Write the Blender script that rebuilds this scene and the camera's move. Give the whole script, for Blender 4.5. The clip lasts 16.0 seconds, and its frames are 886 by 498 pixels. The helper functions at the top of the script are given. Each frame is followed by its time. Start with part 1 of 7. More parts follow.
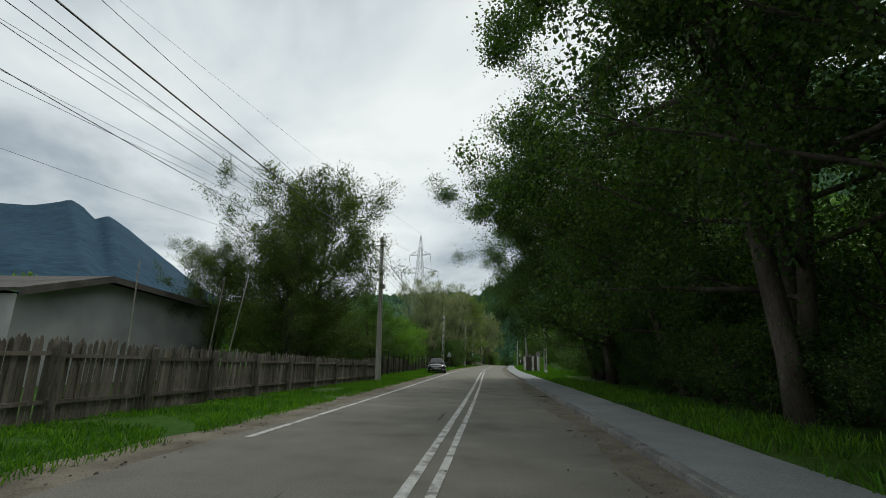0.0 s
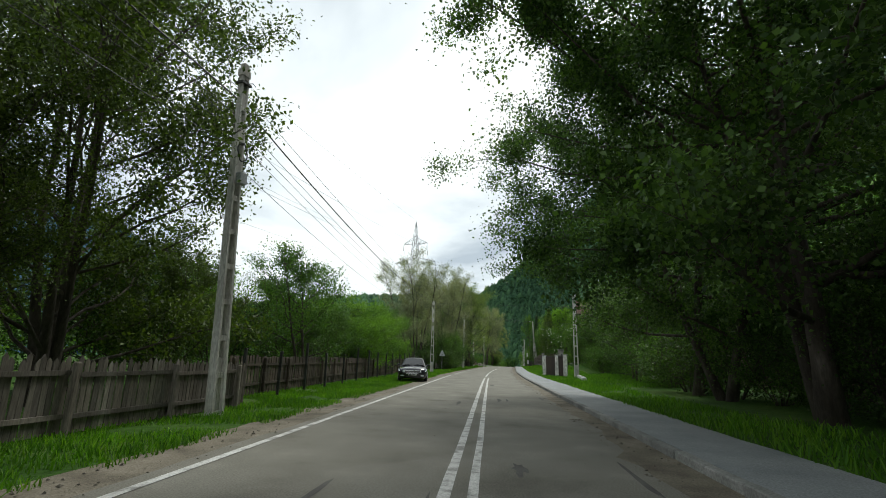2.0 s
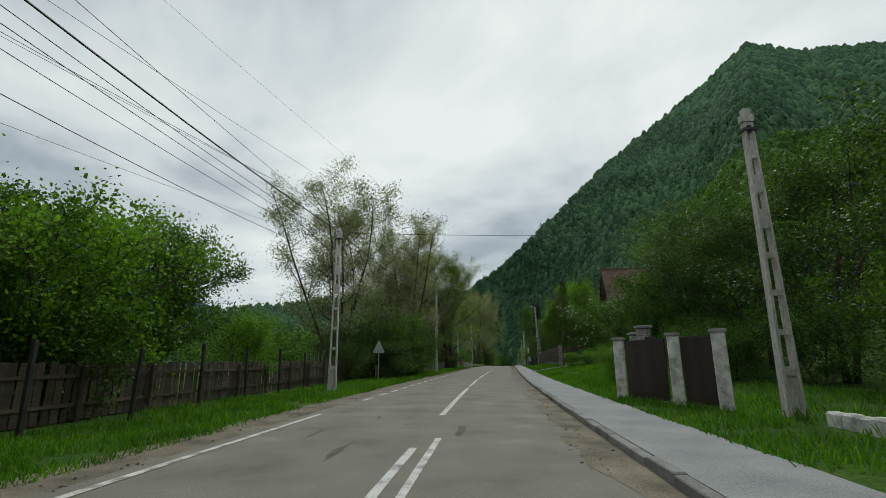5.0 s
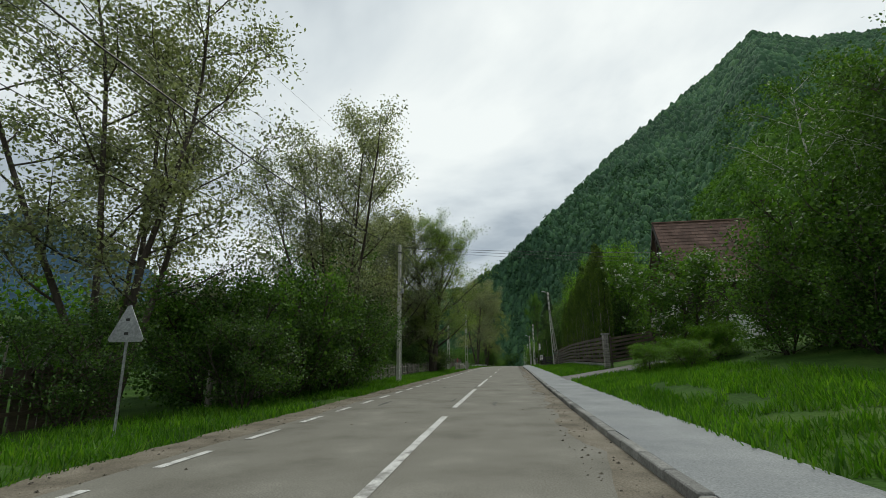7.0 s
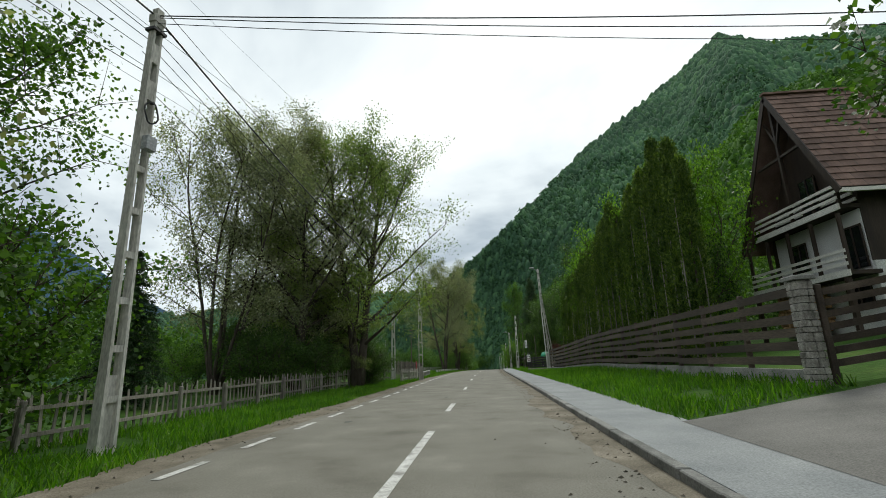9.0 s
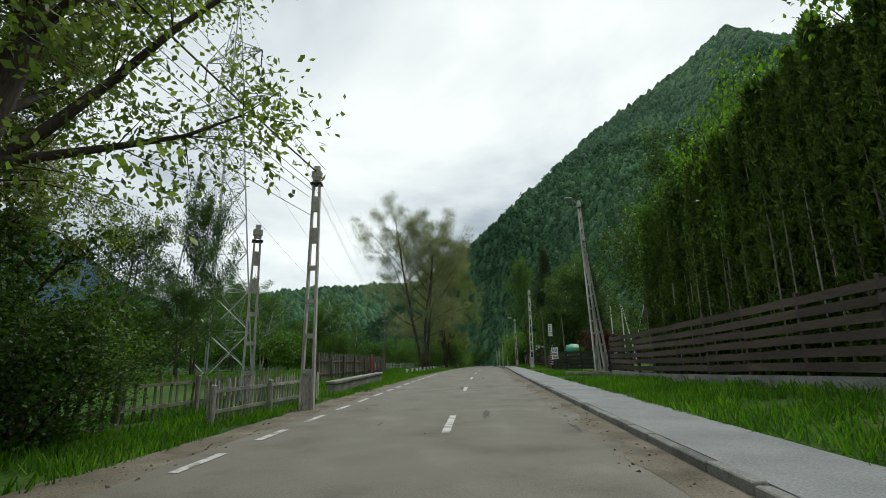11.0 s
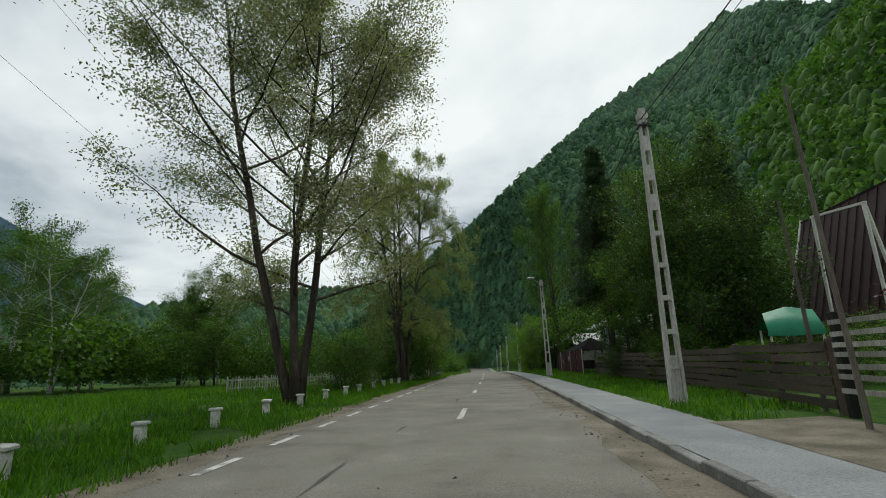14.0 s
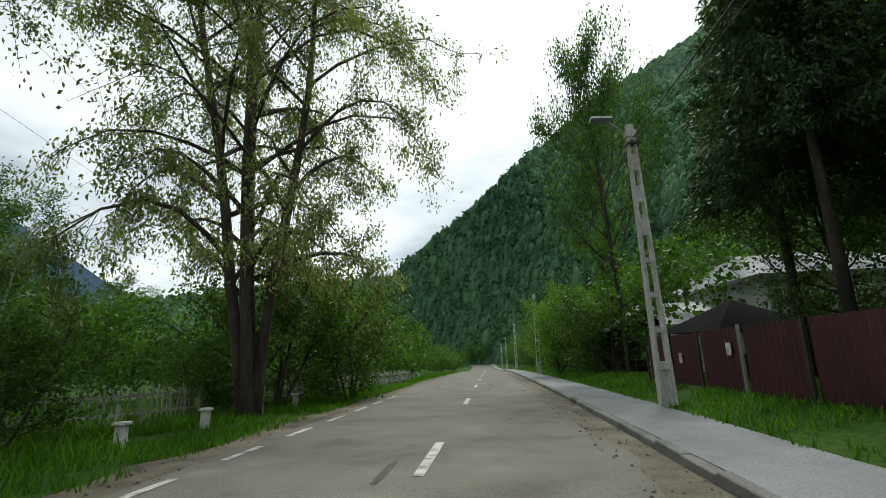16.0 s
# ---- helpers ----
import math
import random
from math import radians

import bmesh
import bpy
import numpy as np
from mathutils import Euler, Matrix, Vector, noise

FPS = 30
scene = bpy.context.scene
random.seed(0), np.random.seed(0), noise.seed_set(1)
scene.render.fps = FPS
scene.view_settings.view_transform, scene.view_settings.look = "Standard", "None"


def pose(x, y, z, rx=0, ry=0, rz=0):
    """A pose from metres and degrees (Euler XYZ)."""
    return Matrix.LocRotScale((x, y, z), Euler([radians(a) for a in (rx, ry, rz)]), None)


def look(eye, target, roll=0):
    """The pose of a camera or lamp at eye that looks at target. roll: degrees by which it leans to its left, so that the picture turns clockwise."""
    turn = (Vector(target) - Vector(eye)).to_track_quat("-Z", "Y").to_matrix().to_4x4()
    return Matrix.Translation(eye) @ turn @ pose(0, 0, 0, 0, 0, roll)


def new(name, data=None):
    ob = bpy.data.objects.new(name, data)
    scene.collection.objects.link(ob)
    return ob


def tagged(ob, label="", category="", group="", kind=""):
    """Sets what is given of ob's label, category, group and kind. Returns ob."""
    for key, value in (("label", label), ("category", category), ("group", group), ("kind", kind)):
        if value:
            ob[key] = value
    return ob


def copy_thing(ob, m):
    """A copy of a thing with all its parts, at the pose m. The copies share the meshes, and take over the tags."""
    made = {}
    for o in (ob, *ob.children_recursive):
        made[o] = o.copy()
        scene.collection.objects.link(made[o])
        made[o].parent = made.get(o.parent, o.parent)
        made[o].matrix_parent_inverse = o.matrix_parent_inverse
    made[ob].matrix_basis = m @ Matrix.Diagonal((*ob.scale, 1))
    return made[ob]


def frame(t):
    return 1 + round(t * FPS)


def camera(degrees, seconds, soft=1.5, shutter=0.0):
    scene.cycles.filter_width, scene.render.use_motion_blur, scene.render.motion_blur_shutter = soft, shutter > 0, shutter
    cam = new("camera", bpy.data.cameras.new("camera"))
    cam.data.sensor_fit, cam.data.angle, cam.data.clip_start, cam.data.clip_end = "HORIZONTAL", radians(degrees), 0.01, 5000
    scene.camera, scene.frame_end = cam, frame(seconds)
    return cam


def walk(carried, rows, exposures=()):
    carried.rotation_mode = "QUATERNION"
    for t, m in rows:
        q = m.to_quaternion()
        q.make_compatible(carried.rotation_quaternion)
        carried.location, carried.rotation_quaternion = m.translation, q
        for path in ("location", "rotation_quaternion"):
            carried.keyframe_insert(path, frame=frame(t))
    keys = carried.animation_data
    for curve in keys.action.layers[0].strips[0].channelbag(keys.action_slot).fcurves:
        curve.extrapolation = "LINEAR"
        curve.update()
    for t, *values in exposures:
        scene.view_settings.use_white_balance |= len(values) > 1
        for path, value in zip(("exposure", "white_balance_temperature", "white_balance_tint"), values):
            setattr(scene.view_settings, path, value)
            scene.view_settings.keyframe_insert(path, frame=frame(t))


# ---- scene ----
# Camera: a car drives up a valley road; it looks slightly up and left of its way.
cam = camera(86.7, 16.0, soft=0.65)


def zr(y):
    """Height of the road: level, then over a gentle brow and down the valley."""
    if y < 125:
        return 0.0
    if y < 290:
        return -1.2e-4 * (y - 125) ** 2
    d = min(y - 290, 50.0)
    return -3.267 - 0.0396 * (d - d * d / 100)


def eye(x, y, pitch, roll, yaw):
    return pose(x, y, 1.38 + zr(y), 90 + pitch, 0, yaw) @ pose(0, 0, 0, 0, 0, -roll)


ROWS = [
    (0, 0.00, 0.00, 13.21, -1.60, 7.47), (0.5, -0.21, 4.40, 13.16, -1.39, 7.68), (1, -0.42, 8.96, 13.59, -0.64, 7.96),
    (1.5, -0.63, 13.64, 13.20, -1.33, 8.09), (2, -0.84, 18.44, 13.26, -1.54, 7.71), (2.5, -1.00, 23.34, 12.75, -1.45, 7.28),
    (3, -1.09, 28.37, 13.56, -0.00, 6.82), (3.5, -1.10, 33.54, 13.17, -0.58, 6.97), (4, -1.06, 38.94, 13.34, 0.10, 6.61),
    (4.2, -1.05, 41.04, 13.25, -0.04, 6.57), (6.3, -1.11, 63.73, 13.29, 0.81, 6.93), (6.5, -1.12, 65.92, 13.16, 0.40, 7.15),
    (7, -1.15, 71.47, 13.21, 0.88, 7.01), (7.5, -1.20, 76.91, 13.12, 1.43, 6.53), (8, -1.23, 82.53, 13.65, 1.34, 5.72),
    (8.5, -1.29, 88.15, 12.96, 0.83, 5.03), (9, -1.33, 94.63, 13.48, 2.07, 3.62), (9.5, -1.37, 101.08, 13.25, 0.80, 3.81),
    (10, -1.39, 107.51, 13.05, 0.40, 3.38), (10.2, -1.38, 110.09, 12.74, 0.50, 3.09), (12.3, -1.17, 137.17, 13.14, 1.60, 3.80),
    (12.5, -1.11, 139.74, 13.27, 0.75, 3.79), (13, -0.89, 146.17, 12.44, 0.40, 3.59), (13.5, -0.61, 152.66, 13.23, 0.67, 3.25),
    (14, -0.33, 159.34, 12.95, 2.05, 2.63), (14.5, -0.03, 165.63, 12.50, 1.21, 2.55), (15, 0.30, 171.85, 12.65, 1.71, 2.42),
    (15.5, 0.65, 177.95, 12.25, 1.40, 2.40), (16, 1.01, 184.02, 12.42, 2.15, 3.14)]
walk(cam, [(r[0], eye(*r[1:])) for r in ROWS], [(0, 0.1, 6500, 3), (1.5, 0.5, 6500, 3), (2.2, 0.58, 6500, 3), (2.8, 0.38, 6500, 3), (3.5, 0.06, 6500, 3), (5, 0.0, 6500, 3), (6.5, 0.08, 6500, 3), (7.5, 0.25, 6500, 3), (9, 0.45, 6500, 3), (10, 0.42, 6500, 3), (12.5, 0.05, 6500, 3), (13.5, 0.06, 6500, 3), (14.5, 0.3, 6500, 3), (16, 0.5, 6500, 3)])

# ---- light: overcast sky with a veiled sun behind the clouds ----
world = bpy.data.worlds.new("overcast_sky")
scene.world = world
world.use_nodes = True
wn, wl = world.node_tree.nodes, world.node_tree.links
SUN_EL, SUN_AZ = radians(52), radians(20)
bg = wn["Background"]
sky = wn.new("ShaderNodeTexSky")
sky.sky_type, sky.sun_disc, sky.sun_elevation, sky.sun_rotation = "NISHITA", False, SUN_EL, SUN_AZ
skys = wn.new("ShaderNodeVectorMath")
skys.operation = "SCALE"
skys.inputs[3].default_value = 0.10
wl.new(sky.outputs[0], skys.inputs[0])
tc = wn.new("ShaderNodeTexCoord")
sep = wn.new("ShaderNodeSeparateXYZ")
wl.new(tc.outputs["Generated"], sep.inputs[0])
up = wn.new("ShaderNodeMath")
up.operation = "MAXIMUM"
up.inputs[1].default_value = 0.0
wl.new(sep.outputs[2], up.inputs[0])
add = wn.new("ShaderNodeMath")
add.inputs[1].default_value = 0.22
wl.new(up.outputs[0], add.inputs[0])
inv = wn.new("ShaderNodeMath")
inv.operation = "DIVIDE"
inv.inputs[0].default_value = 1.0
wl.new(add.outputs[0], inv.inputs[1])
plane = wn.new("ShaderNodeVectorMath")
plane.operation = "SCALE"
wl.new(tc.outputs["Generated"], plane.inputs[0])
wl.new(inv.outputs[0], plane.inputs[3])
cloud = wn.new("ShaderNodeTexNoise")
cloud.inputs["Scale"].default_value, cloud.inputs["Detail"].default_value, cloud.inputs["Roughness"].default_value = 1.25, 6, 0.52
cloud.inputs["Distortion"].default_value = 0.25
wl.new(plane.outputs[0], cloud.inputs["Vector"])
cr = wn.new("ShaderNodeValToRGB")
cr.color_ramp.elements[0].position, cr.color_ramp.elements[0].color = 0.34, (0.36, 0.40, 0.46, 1)
cr.color_ramp.elements[1].position, cr.color_ramp.elements[1].color = 0.66, (0.86, 0.87, 0.88, 1)
mid_cloud = cr.color_ramp.elements.new(0.5)
mid_cloud.color = (0.66, 0.69, 0.73, 1)
wl.new(cloud.outputs["Fac"], cr.inputs[0])
mixw = wn.new("ShaderNodeMix")
mixw.data_type = "RGBA"
mixw.inputs[0].default_value = 0.93
wl.new(skys.outputs[0], mixw.inputs[6])
wl.new(cr.outputs[0], mixw.inputs[7])
wl.new(mixw.outputs[2], bg.inputs[0])
bg.inputs[1].default_value = 1.0
sun = new("sun", bpy.data.lights.new("sun", "SUN"))
sun.data.energy, sun.data.angle, sun.data.color = 1.5, radians(14), (1.0, 0.97, 0.92)
sun.matrix_world = look((0, 0, 50), (-math.sin(SUN_AZ) * math.cos(SUN_EL), -math.cos(SUN_AZ) * math.cos(SUN_EL), 50 - math.sin(SUN_EL)))


# ---- materials ----
def ramp(nt, fac, stops):
    r = nt.nodes.new("ShaderNodeValToRGB")
    e = r.color_ramp.elements
    while len(e) < len(stops):
        e.new(0.5)
    for k, (p, c) in zip(e, stops):
        k.position, k.color = p, (*c, 1)
    nt.links.new(fac, r.inputs[0])
    return r.outputs[0]


def noise_of(nt, scale, detail=4, stretch=None, rough=0.55):
    g = nt.nodes.new("ShaderNodeNewGeometry")
    n = nt.nodes.new("ShaderNodeTexNoise")
    n.inputs["Scale"].default_value, n.inputs["Detail"].default_value, n.inputs["Roughness"].default_value = scale, detail, rough
    if stretch:
        m = nt.nodes.new("ShaderNodeMapping")
        m.inputs["Scale"].default_value = stretch
        nt.links.new(g.outputs["Position"], m.inputs[0])
        nt.links.new(m.outputs[0], n.inputs["Vector"])
    else:
        nt.links.new(g.outputs["Position"], n.inputs["Vector"])
    return n.outputs["Fac"]


def mixed(nt, fac, a, b, mode="MIX"):
    m = nt.nodes.new("ShaderNodeMix")
    m.data_type, m.blend_type = "RGBA", mode
    for s, v in ((0, fac), (6, a), (7, b)):
        if isinstance(v, (int, float)):
            m.inputs[s].default_value = v
        elif isinstance(v, tuple):
            m.inputs[s].default_value = (*v, 1)
        else:
            nt.links.new(v, m.inputs[s])
    return m.outputs[2]


def surface(name, stops, coarse=0.6, fine=25.0, rough=0.85, bump=0.3, metal=0.0, stretch=None, island=0.0, obvar=0.0, bump_d=0.01, spec=0.3):
    """Two scales of noise in the colour, a fine relief, and variation from piece to piece."""
    m = bpy.data.materials.new(name)
    m.use_nodes = True
    nt = m.node_tree
    b = nt.nodes["Principled BSDF"]
    c1, c2 = noise_of(nt, coarse, 5, stretch), noise_of(nt, fine, 3, stretch)
    col = ramp(nt, c1, stops)
    shade = ramp(nt, c2, [(0.25, (0.62, 0.62, 0.62)), (0.75, (1.25, 1.25, 1.25))])
    col = mixed(nt, 1.0, col, shade, "MULTIPLY")
    if island or obvar:
        if obvar:
            rnd = nt.nodes.new("ShaderNodeObjectInfo").outputs["Random"]
        else:
            rnd = nt.nodes.new("ShaderNodeNewGeometry").outputs["Random Per Island"]
        k = island or obvar
        col = mixed(nt, 1.0, col, ramp(nt, rnd, [(0, (1 - k, 1 - k, 1 - k)), (1, (1 + k, 1 + k * 0.97, 1 + k * 0.9))]), "MULTIPLY")
    nt.links.new(col, b.inputs["Base Color"])
    b.inputs["Roughness"].default_value, b.inputs["Metallic"].default_value = rough, metal
    b.inputs["Specular IOR Level"].default_value = spec
    if bump:
        bp = nt.nodes.new("ShaderNodeBump")
        bp.inputs["Strength"].default_value, bp.inputs["Distance"].default_value = bump, bump_d
        nt.links.new(c2, bp.inputs["Height"])
        nt.links.new(bp.outputs[0], b.inputs["Normal"])
    return m


def leafy(name, dark, mid, light, through_light=0.35, scale=0.35, rough=0.55):
    """Leaves: colour by leaf and by clump, partly let through by the light."""
    m = bpy.data.materials.new(name)
    m.use_nodes = True
    nt = m.node_tree
    b, out = nt.nodes["Principled BSDF"], nt.nodes["Material Output"]
    rnd = nt.nodes.new("ShaderNodeNewGeometry").outputs["Random Per Island"]
    col = ramp(nt, rnd, [(0, dark), (0.55, mid), (1, light)])
    clump = ramp(nt, noise_of(nt, scale, 2), [(0.3, (0.6, 0.65, 0.6)), (0.7, (1.3, 1.25, 1.1))])
    col = mixed(nt, 1.0, col, clump, "MULTIPLY")
    tr = nt.nodes.new("ShaderNodeBsdfTranslucent")
    tint = mixed(nt, 1.0, col, (1.5, 1.7, 0.6), "MULTIPLY")
    nt.links.new(tint, tr.inputs[0])
    nt.links.new(col, b.inputs["Base Color"])
    b.inputs["Roughness"].default_value = rough
    b.inputs["Specular IOR Level"].default_value = 0.25
    mx = nt.nodes.new("ShaderNodeMixShader")
    mx.inputs[0].default_value = through_light
    nt.links.new(b.outputs[0], mx.inputs[1])
    nt.links.new(tr.outputs[0], mx.inputs[2])
    nt.links.new(mx.outputs[0], out.inputs[0])
    return m


def forest(name, stops, crown=0.12):
    """Tree tops seen from afar, with the shade between crowns in the colour."""
    m = bpy.data.materials.new(name)
    m.use_nodes = True
    nt = m.node_tree
    b = nt.nodes["Principled BSDF"]
    g = nt.nodes.new("ShaderNodeNewGeometry")
    v = nt.nodes.new("ShaderNodeTexVoronoi")
    v.inputs["Scale"].default_value = crown
    nt.links.new(g.outputs["Position"], v.inputs["Vector"])
    s = nt.nodes.new("ShaderNodeSeparateColor")
    nt.links.new(v.outputs["Color"], s.inputs[0])
    col = ramp(nt, s.outputs[0], stops)
    big = ramp(nt, noise_of(nt, 0.008, 4), [(0.35, (0.6, 0.65, 0.7)), (0.65, (1.25, 1.25, 1.05))])
    col = mixed(nt, 1.0, col, big, "MULTIPLY")
    # Painted shade: crown middles lighter, the spaces between them darker.
    gap_shade = ramp(nt, v.outputs["Distance"], [(0.0, (1.25, 1.25, 1.2)), (0.75, (0.4, 0.42, 0.45))])
    col = mixed(nt, 1.0, col, gap_shade, "MULTIPLY")
    nt.links.new(col, b.inputs["Base Color"])
    b.inputs["Roughness"].default_value = 0.95
    b.inputs["Specular IOR Level"].default_value = 0.05
    bp = nt.nodes.new("ShaderNodeBump")
    bp.inputs["Strength"].default_value, bp.inputs["Distance"].default_value, bp.invert = 0.9, 4.0, True
    nt.links.new(v.outputs["Distance"], bp.inputs["Height"])
    nt.links.new(bp.outputs[0], b.inputs["Normal"])
    return m


def plain(name, c, rough=0.4, metal=0.0, spec=0.5, coat=0.0):
    m = bpy.data.materials.new(name)
    m.use_nodes = True
    b = m.node_tree.nodes["Principled BSDF"]
    b.inputs["Base Color"].default_value = (*c, 1)
    b.inputs["Roughness"].default_value, b.inputs["Metallic"].default_value = rough, metal
    b.inputs["Specular IOR Level"].default_value, b.inputs["Coat Weight"].default_value = spec, coat
    return m


ASPHALT = surface("worn_asphalt", [(0.28, (0.128, 0.119, 0.096)), (0.45, (0.178, 0.168, 0.139)), (0.58, (0.196, 0.186, 0.155)), (0.74, (0.242, 0.230, 0.194))], 0.8, 45, 0.9, 0.6, bump_d=0.006)
PATCH = surface("tar_patch", [(0.3, (0.07, 0.068, 0.062)), (0.7, (0.13, 0.124, 0.112))], 1.5, 60, 0.9, 0.5)
PAINT = surface("worn_road_paint", [(0.36, (0.24, 0.23, 0.21)), (0.5, (0.55, 0.54, 0.51)), (0.7, (0.66, 0.65, 0.62))], 3.5, 45, 0.7, 0.2)
PAVING = surface("grey_concrete_paving", [(0.3, (0.20, 0.21, 0.215)), (0.7, (0.29, 0.30, 0.30))], 0.8, 40, 0.85, 0.3)
KERB = surface("kerb_concrete", [(0.3, (0.14, 0.14, 0.13)), (0.7, (0.27, 0.265, 0.25))], 1.5, 30, 0.9, 0.4, obvar=0.25)
GRAVEL = surface("dusty_shoulder", [(0.3, (0.10, 0.085, 0.06)), (0.55, (0.19, 0.165, 0.125)), (0.75, (0.26, 0.23, 0.18))], 1.2, 35, 0.95, 0.8, bump_d=0.02)
SOIL = surface("meadow_ground", [(0.3, (0.022, 0.055, 0.008)), (0.5, (0.042, 0.095, 0.013)), (0.7, (0.08, 0.13, 0.026))], 0.35, 9, 0.95, 0.8, bump_d=0.05, spec=0.1)
DRIVE = surface("driveway_tarmac", [(0.3, (0.12, 0.115, 0.105)), (0.7, (0.20, 0.19, 0.175))], 0.7, 45, 0.9, 0.5)
CONCRETE = surface("pole_concrete", [(0.2, (0.23, 0.16, 0.10)), (0.34, (0.36, 0.345, 0.31)), (0.55, (0.52, 0.505, 0.465)), (0.75, (0.62, 0.605, 0.565))], 1.1, 22, 0.9, 0.4, stretch=(1, 1, 0.3))
PARAPET = surface("weathered_concrete", [(0.3, (0.16, 0.16, 0.15)), (0.7, (0.34, 0.335, 0.31))], 1.6, 30, 0.9, 0.4)
HEADWALL = surface("pinkish_concrete", [(0.3, (0.20, 0.165, 0.15)), (0.7, (0.36, 0.31, 0.285))], 1.8, 30, 0.9, 0.4)
WHITED = surface("whitewashed_concrete", [(0.32, (0.32, 0.31, 0.28)), (0.55, (0.62, 0.61, 0.57)), (0.75, (0.72, 0.71, 0.68))], 4, 40, 0.85, 0.3, obvar=0.15)
GREYWOOD = surface("weathered_grey_boards", [(0.3, (0.10, 0.085, 0.07)), (0.6, (0.17, 0.15, 0.13)), (0.75, (0.25, 0.23, 0.20))], 2.5, 40, 0.9, 0.4, stretch=(1, 1, 0.12), obvar=0.35)
SLATWOOD = surface("bleached_slats", [(0.3, (0.15, 0.135, 0.115)), (0.6, (0.27, 0.25, 0.22)), (0.75, (0.36, 0.34, 0.31))], 2.5, 40, 0.9, 0.4, stretch=(1, 1, 0.12), obvar=0.35)
PALEWOOD = surface("pale_pickets", [(0.3, (0.26, 0.25, 0.22)), (0.7, (0.48, 0.46, 0.42))], 2.5, 40, 0.9, 0.4, stretch=(1, 1, 0.12), obvar=0.25)
DARKWOOD = surface("dark_stained_boards", [(0.3, (0.048, 0.036, 0.028)), (0.6, (0.092, 0.070, 0.055)), (0.8, (0.15, 0.12, 0.095))], 2.0, 40, 0.7, 0.3, stretch=(1, 0.12, 1), obvar=0.3)
BLACKWOOD = surface("black_painted_boards", [(0.3, (0.010, 0.010, 0.009)), (0.7, (0.023, 0.021, 0.019))], 2.0, 40, 0.6, 0.3, obvar=0.3)
HOUSEWOOD = surface("dark_brown_timber", [(0.3, (0.022, 0.015, 0.011)), (0.7, (0.05, 0.034, 0.024))], 2.0, 30, 0.6, 0.3, stretch=(1, 1, 0.15))
CREAM = surface("cream_painted_boards", [(0.3, (0.62, 0.60, 0.55)), (0.7, (0.78, 0.765, 0.71))], 1.2, 30, 0.7, 0.2)
PLASTER = surface("grey_plaster", [(0.3, (0.30, 0.305, 0.31)), (0.7, (0.46, 0.465, 0.47))], 0.7, 25, 0.9, 0.3)
WHITEWALL = surface("white_render", [(0.3, (0.58, 0.58, 0.57)), (0.7, (0.74, 0.74, 0.73))], 0.7, 25, 0.85, 0.2)
SHINGLE = surface("brown_roof_shingles", [(0.3, (0.11, 0.07, 0.055)), (0.7, (0.20, 0.13, 0.105))], 1.2, 30, 0.8, 0.4, obvar=0.22)
SHEETROOF = surface("light_grey_sheet_roof", [(0.3, (0.34, 0.36, 0.38)), (0.7, (0.48, 0.50, 0.52))], 0.9, 20, 0.45, 0.1)
OLDROOF = surface("old_dark_roofing", [(0.3, (0.05, 0.045, 0.04)), (0.7, (0.11, 0.10, 0.09))], 1.0, 25, 0.85, 0.4)
STONE = surface("fieldstone", [(0.3, (0.16, 0.15, 0.135)), (0.55, (0.30, 0.285, 0.26)), (0.75, (0.44, 0.42, 0.39))], 4.0, 30, 0.9, 0.6, island=0.35)
MORTAR = surface("dark_mortar", [(0.3, (0.09, 0.085, 0.08)), (0.7, (0.16, 0.15, 0.14))], 3.0, 40, 0.95, 0.5)
MAROON = surface("maroon_sheet_metal", [(0.3, (0.050, 0.014, 0.017)), (0.7, (0.080, 0.022, 0.026))], 0.8, 25, 0.5, 0.1)
DARKMAROON = surface("dark_maroon_roofing", [(0.3, (0.022, 0.008, 0.009)), (0.7, (0.042, 0.014, 0.015))], 0.8, 25, 0.7, 0.15)
REDPANEL = surface("faded_red_board", [(0.3, (0.22, 0.035, 0.04)), (0.7, (0.32, 0.06, 0.065))], 1.5, 30, 0.7, 0.2)
STEEL = surface("galvanised_steel", [(0.3, (0.30, 0.31, 0.32)), (0.7, (0.46, 0.47, 0.48))], 0.6, 20, 0.5, 0.1, metal=0.6)
DARKSTEEL = surface("dark_steel", [(0.3, (0.03, 0.03, 0.03)), (0.7, (0.06, 0.06, 0.06))], 3, 30, 0.5, 0.1, metal=0.3)
BARK = surface("grey_brown_bark", [(0.3, (0.035, 0.028, 0.022)), (0.55, (0.075, 0.062, 0.05)), (0.75, (0.14, 0.12, 0.10))], 3.0, 25, 0.95, 0.8, stretch=(1, 1, 0.25), bump_d=0.02)
BIRCHBARK = surface("white_birch_bark", [(0.3, (0.16, 0.15, 0.14)), (0.45, (0.5, 0.49, 0.46)), (0.7, (0.62, 0.61, 0.58))], 2.0, 30, 0.8, 0.3, stretch=(1, 1, 2.5))
WIRE = plain("cable_black", (0.012, 0.012, 0.013), 0.6)
ALU = plain("bare_conductor", (0.22, 0.22, 0.23), 0.5, 0.6)
LEAF_DARK = leafy("deep_green_leaves", (0.024, 0.050, 0.015), (0.048, 0.095, 0.024), (0.098, 0.169, 0.043), 0.36)
LEAF_MID = leafy("green_leaves", (0.031, 0.070, 0.013), (0.062, 0.133, 0.022), (0.120, 0.211, 0.044), 0.38)
LEAF_FRESH = leafy("fresh_green_leaves", (0.052, 0.110, 0.012), (0.105, 0.215, 0.022), (0.18, 0.31, 0.048), 0.44)
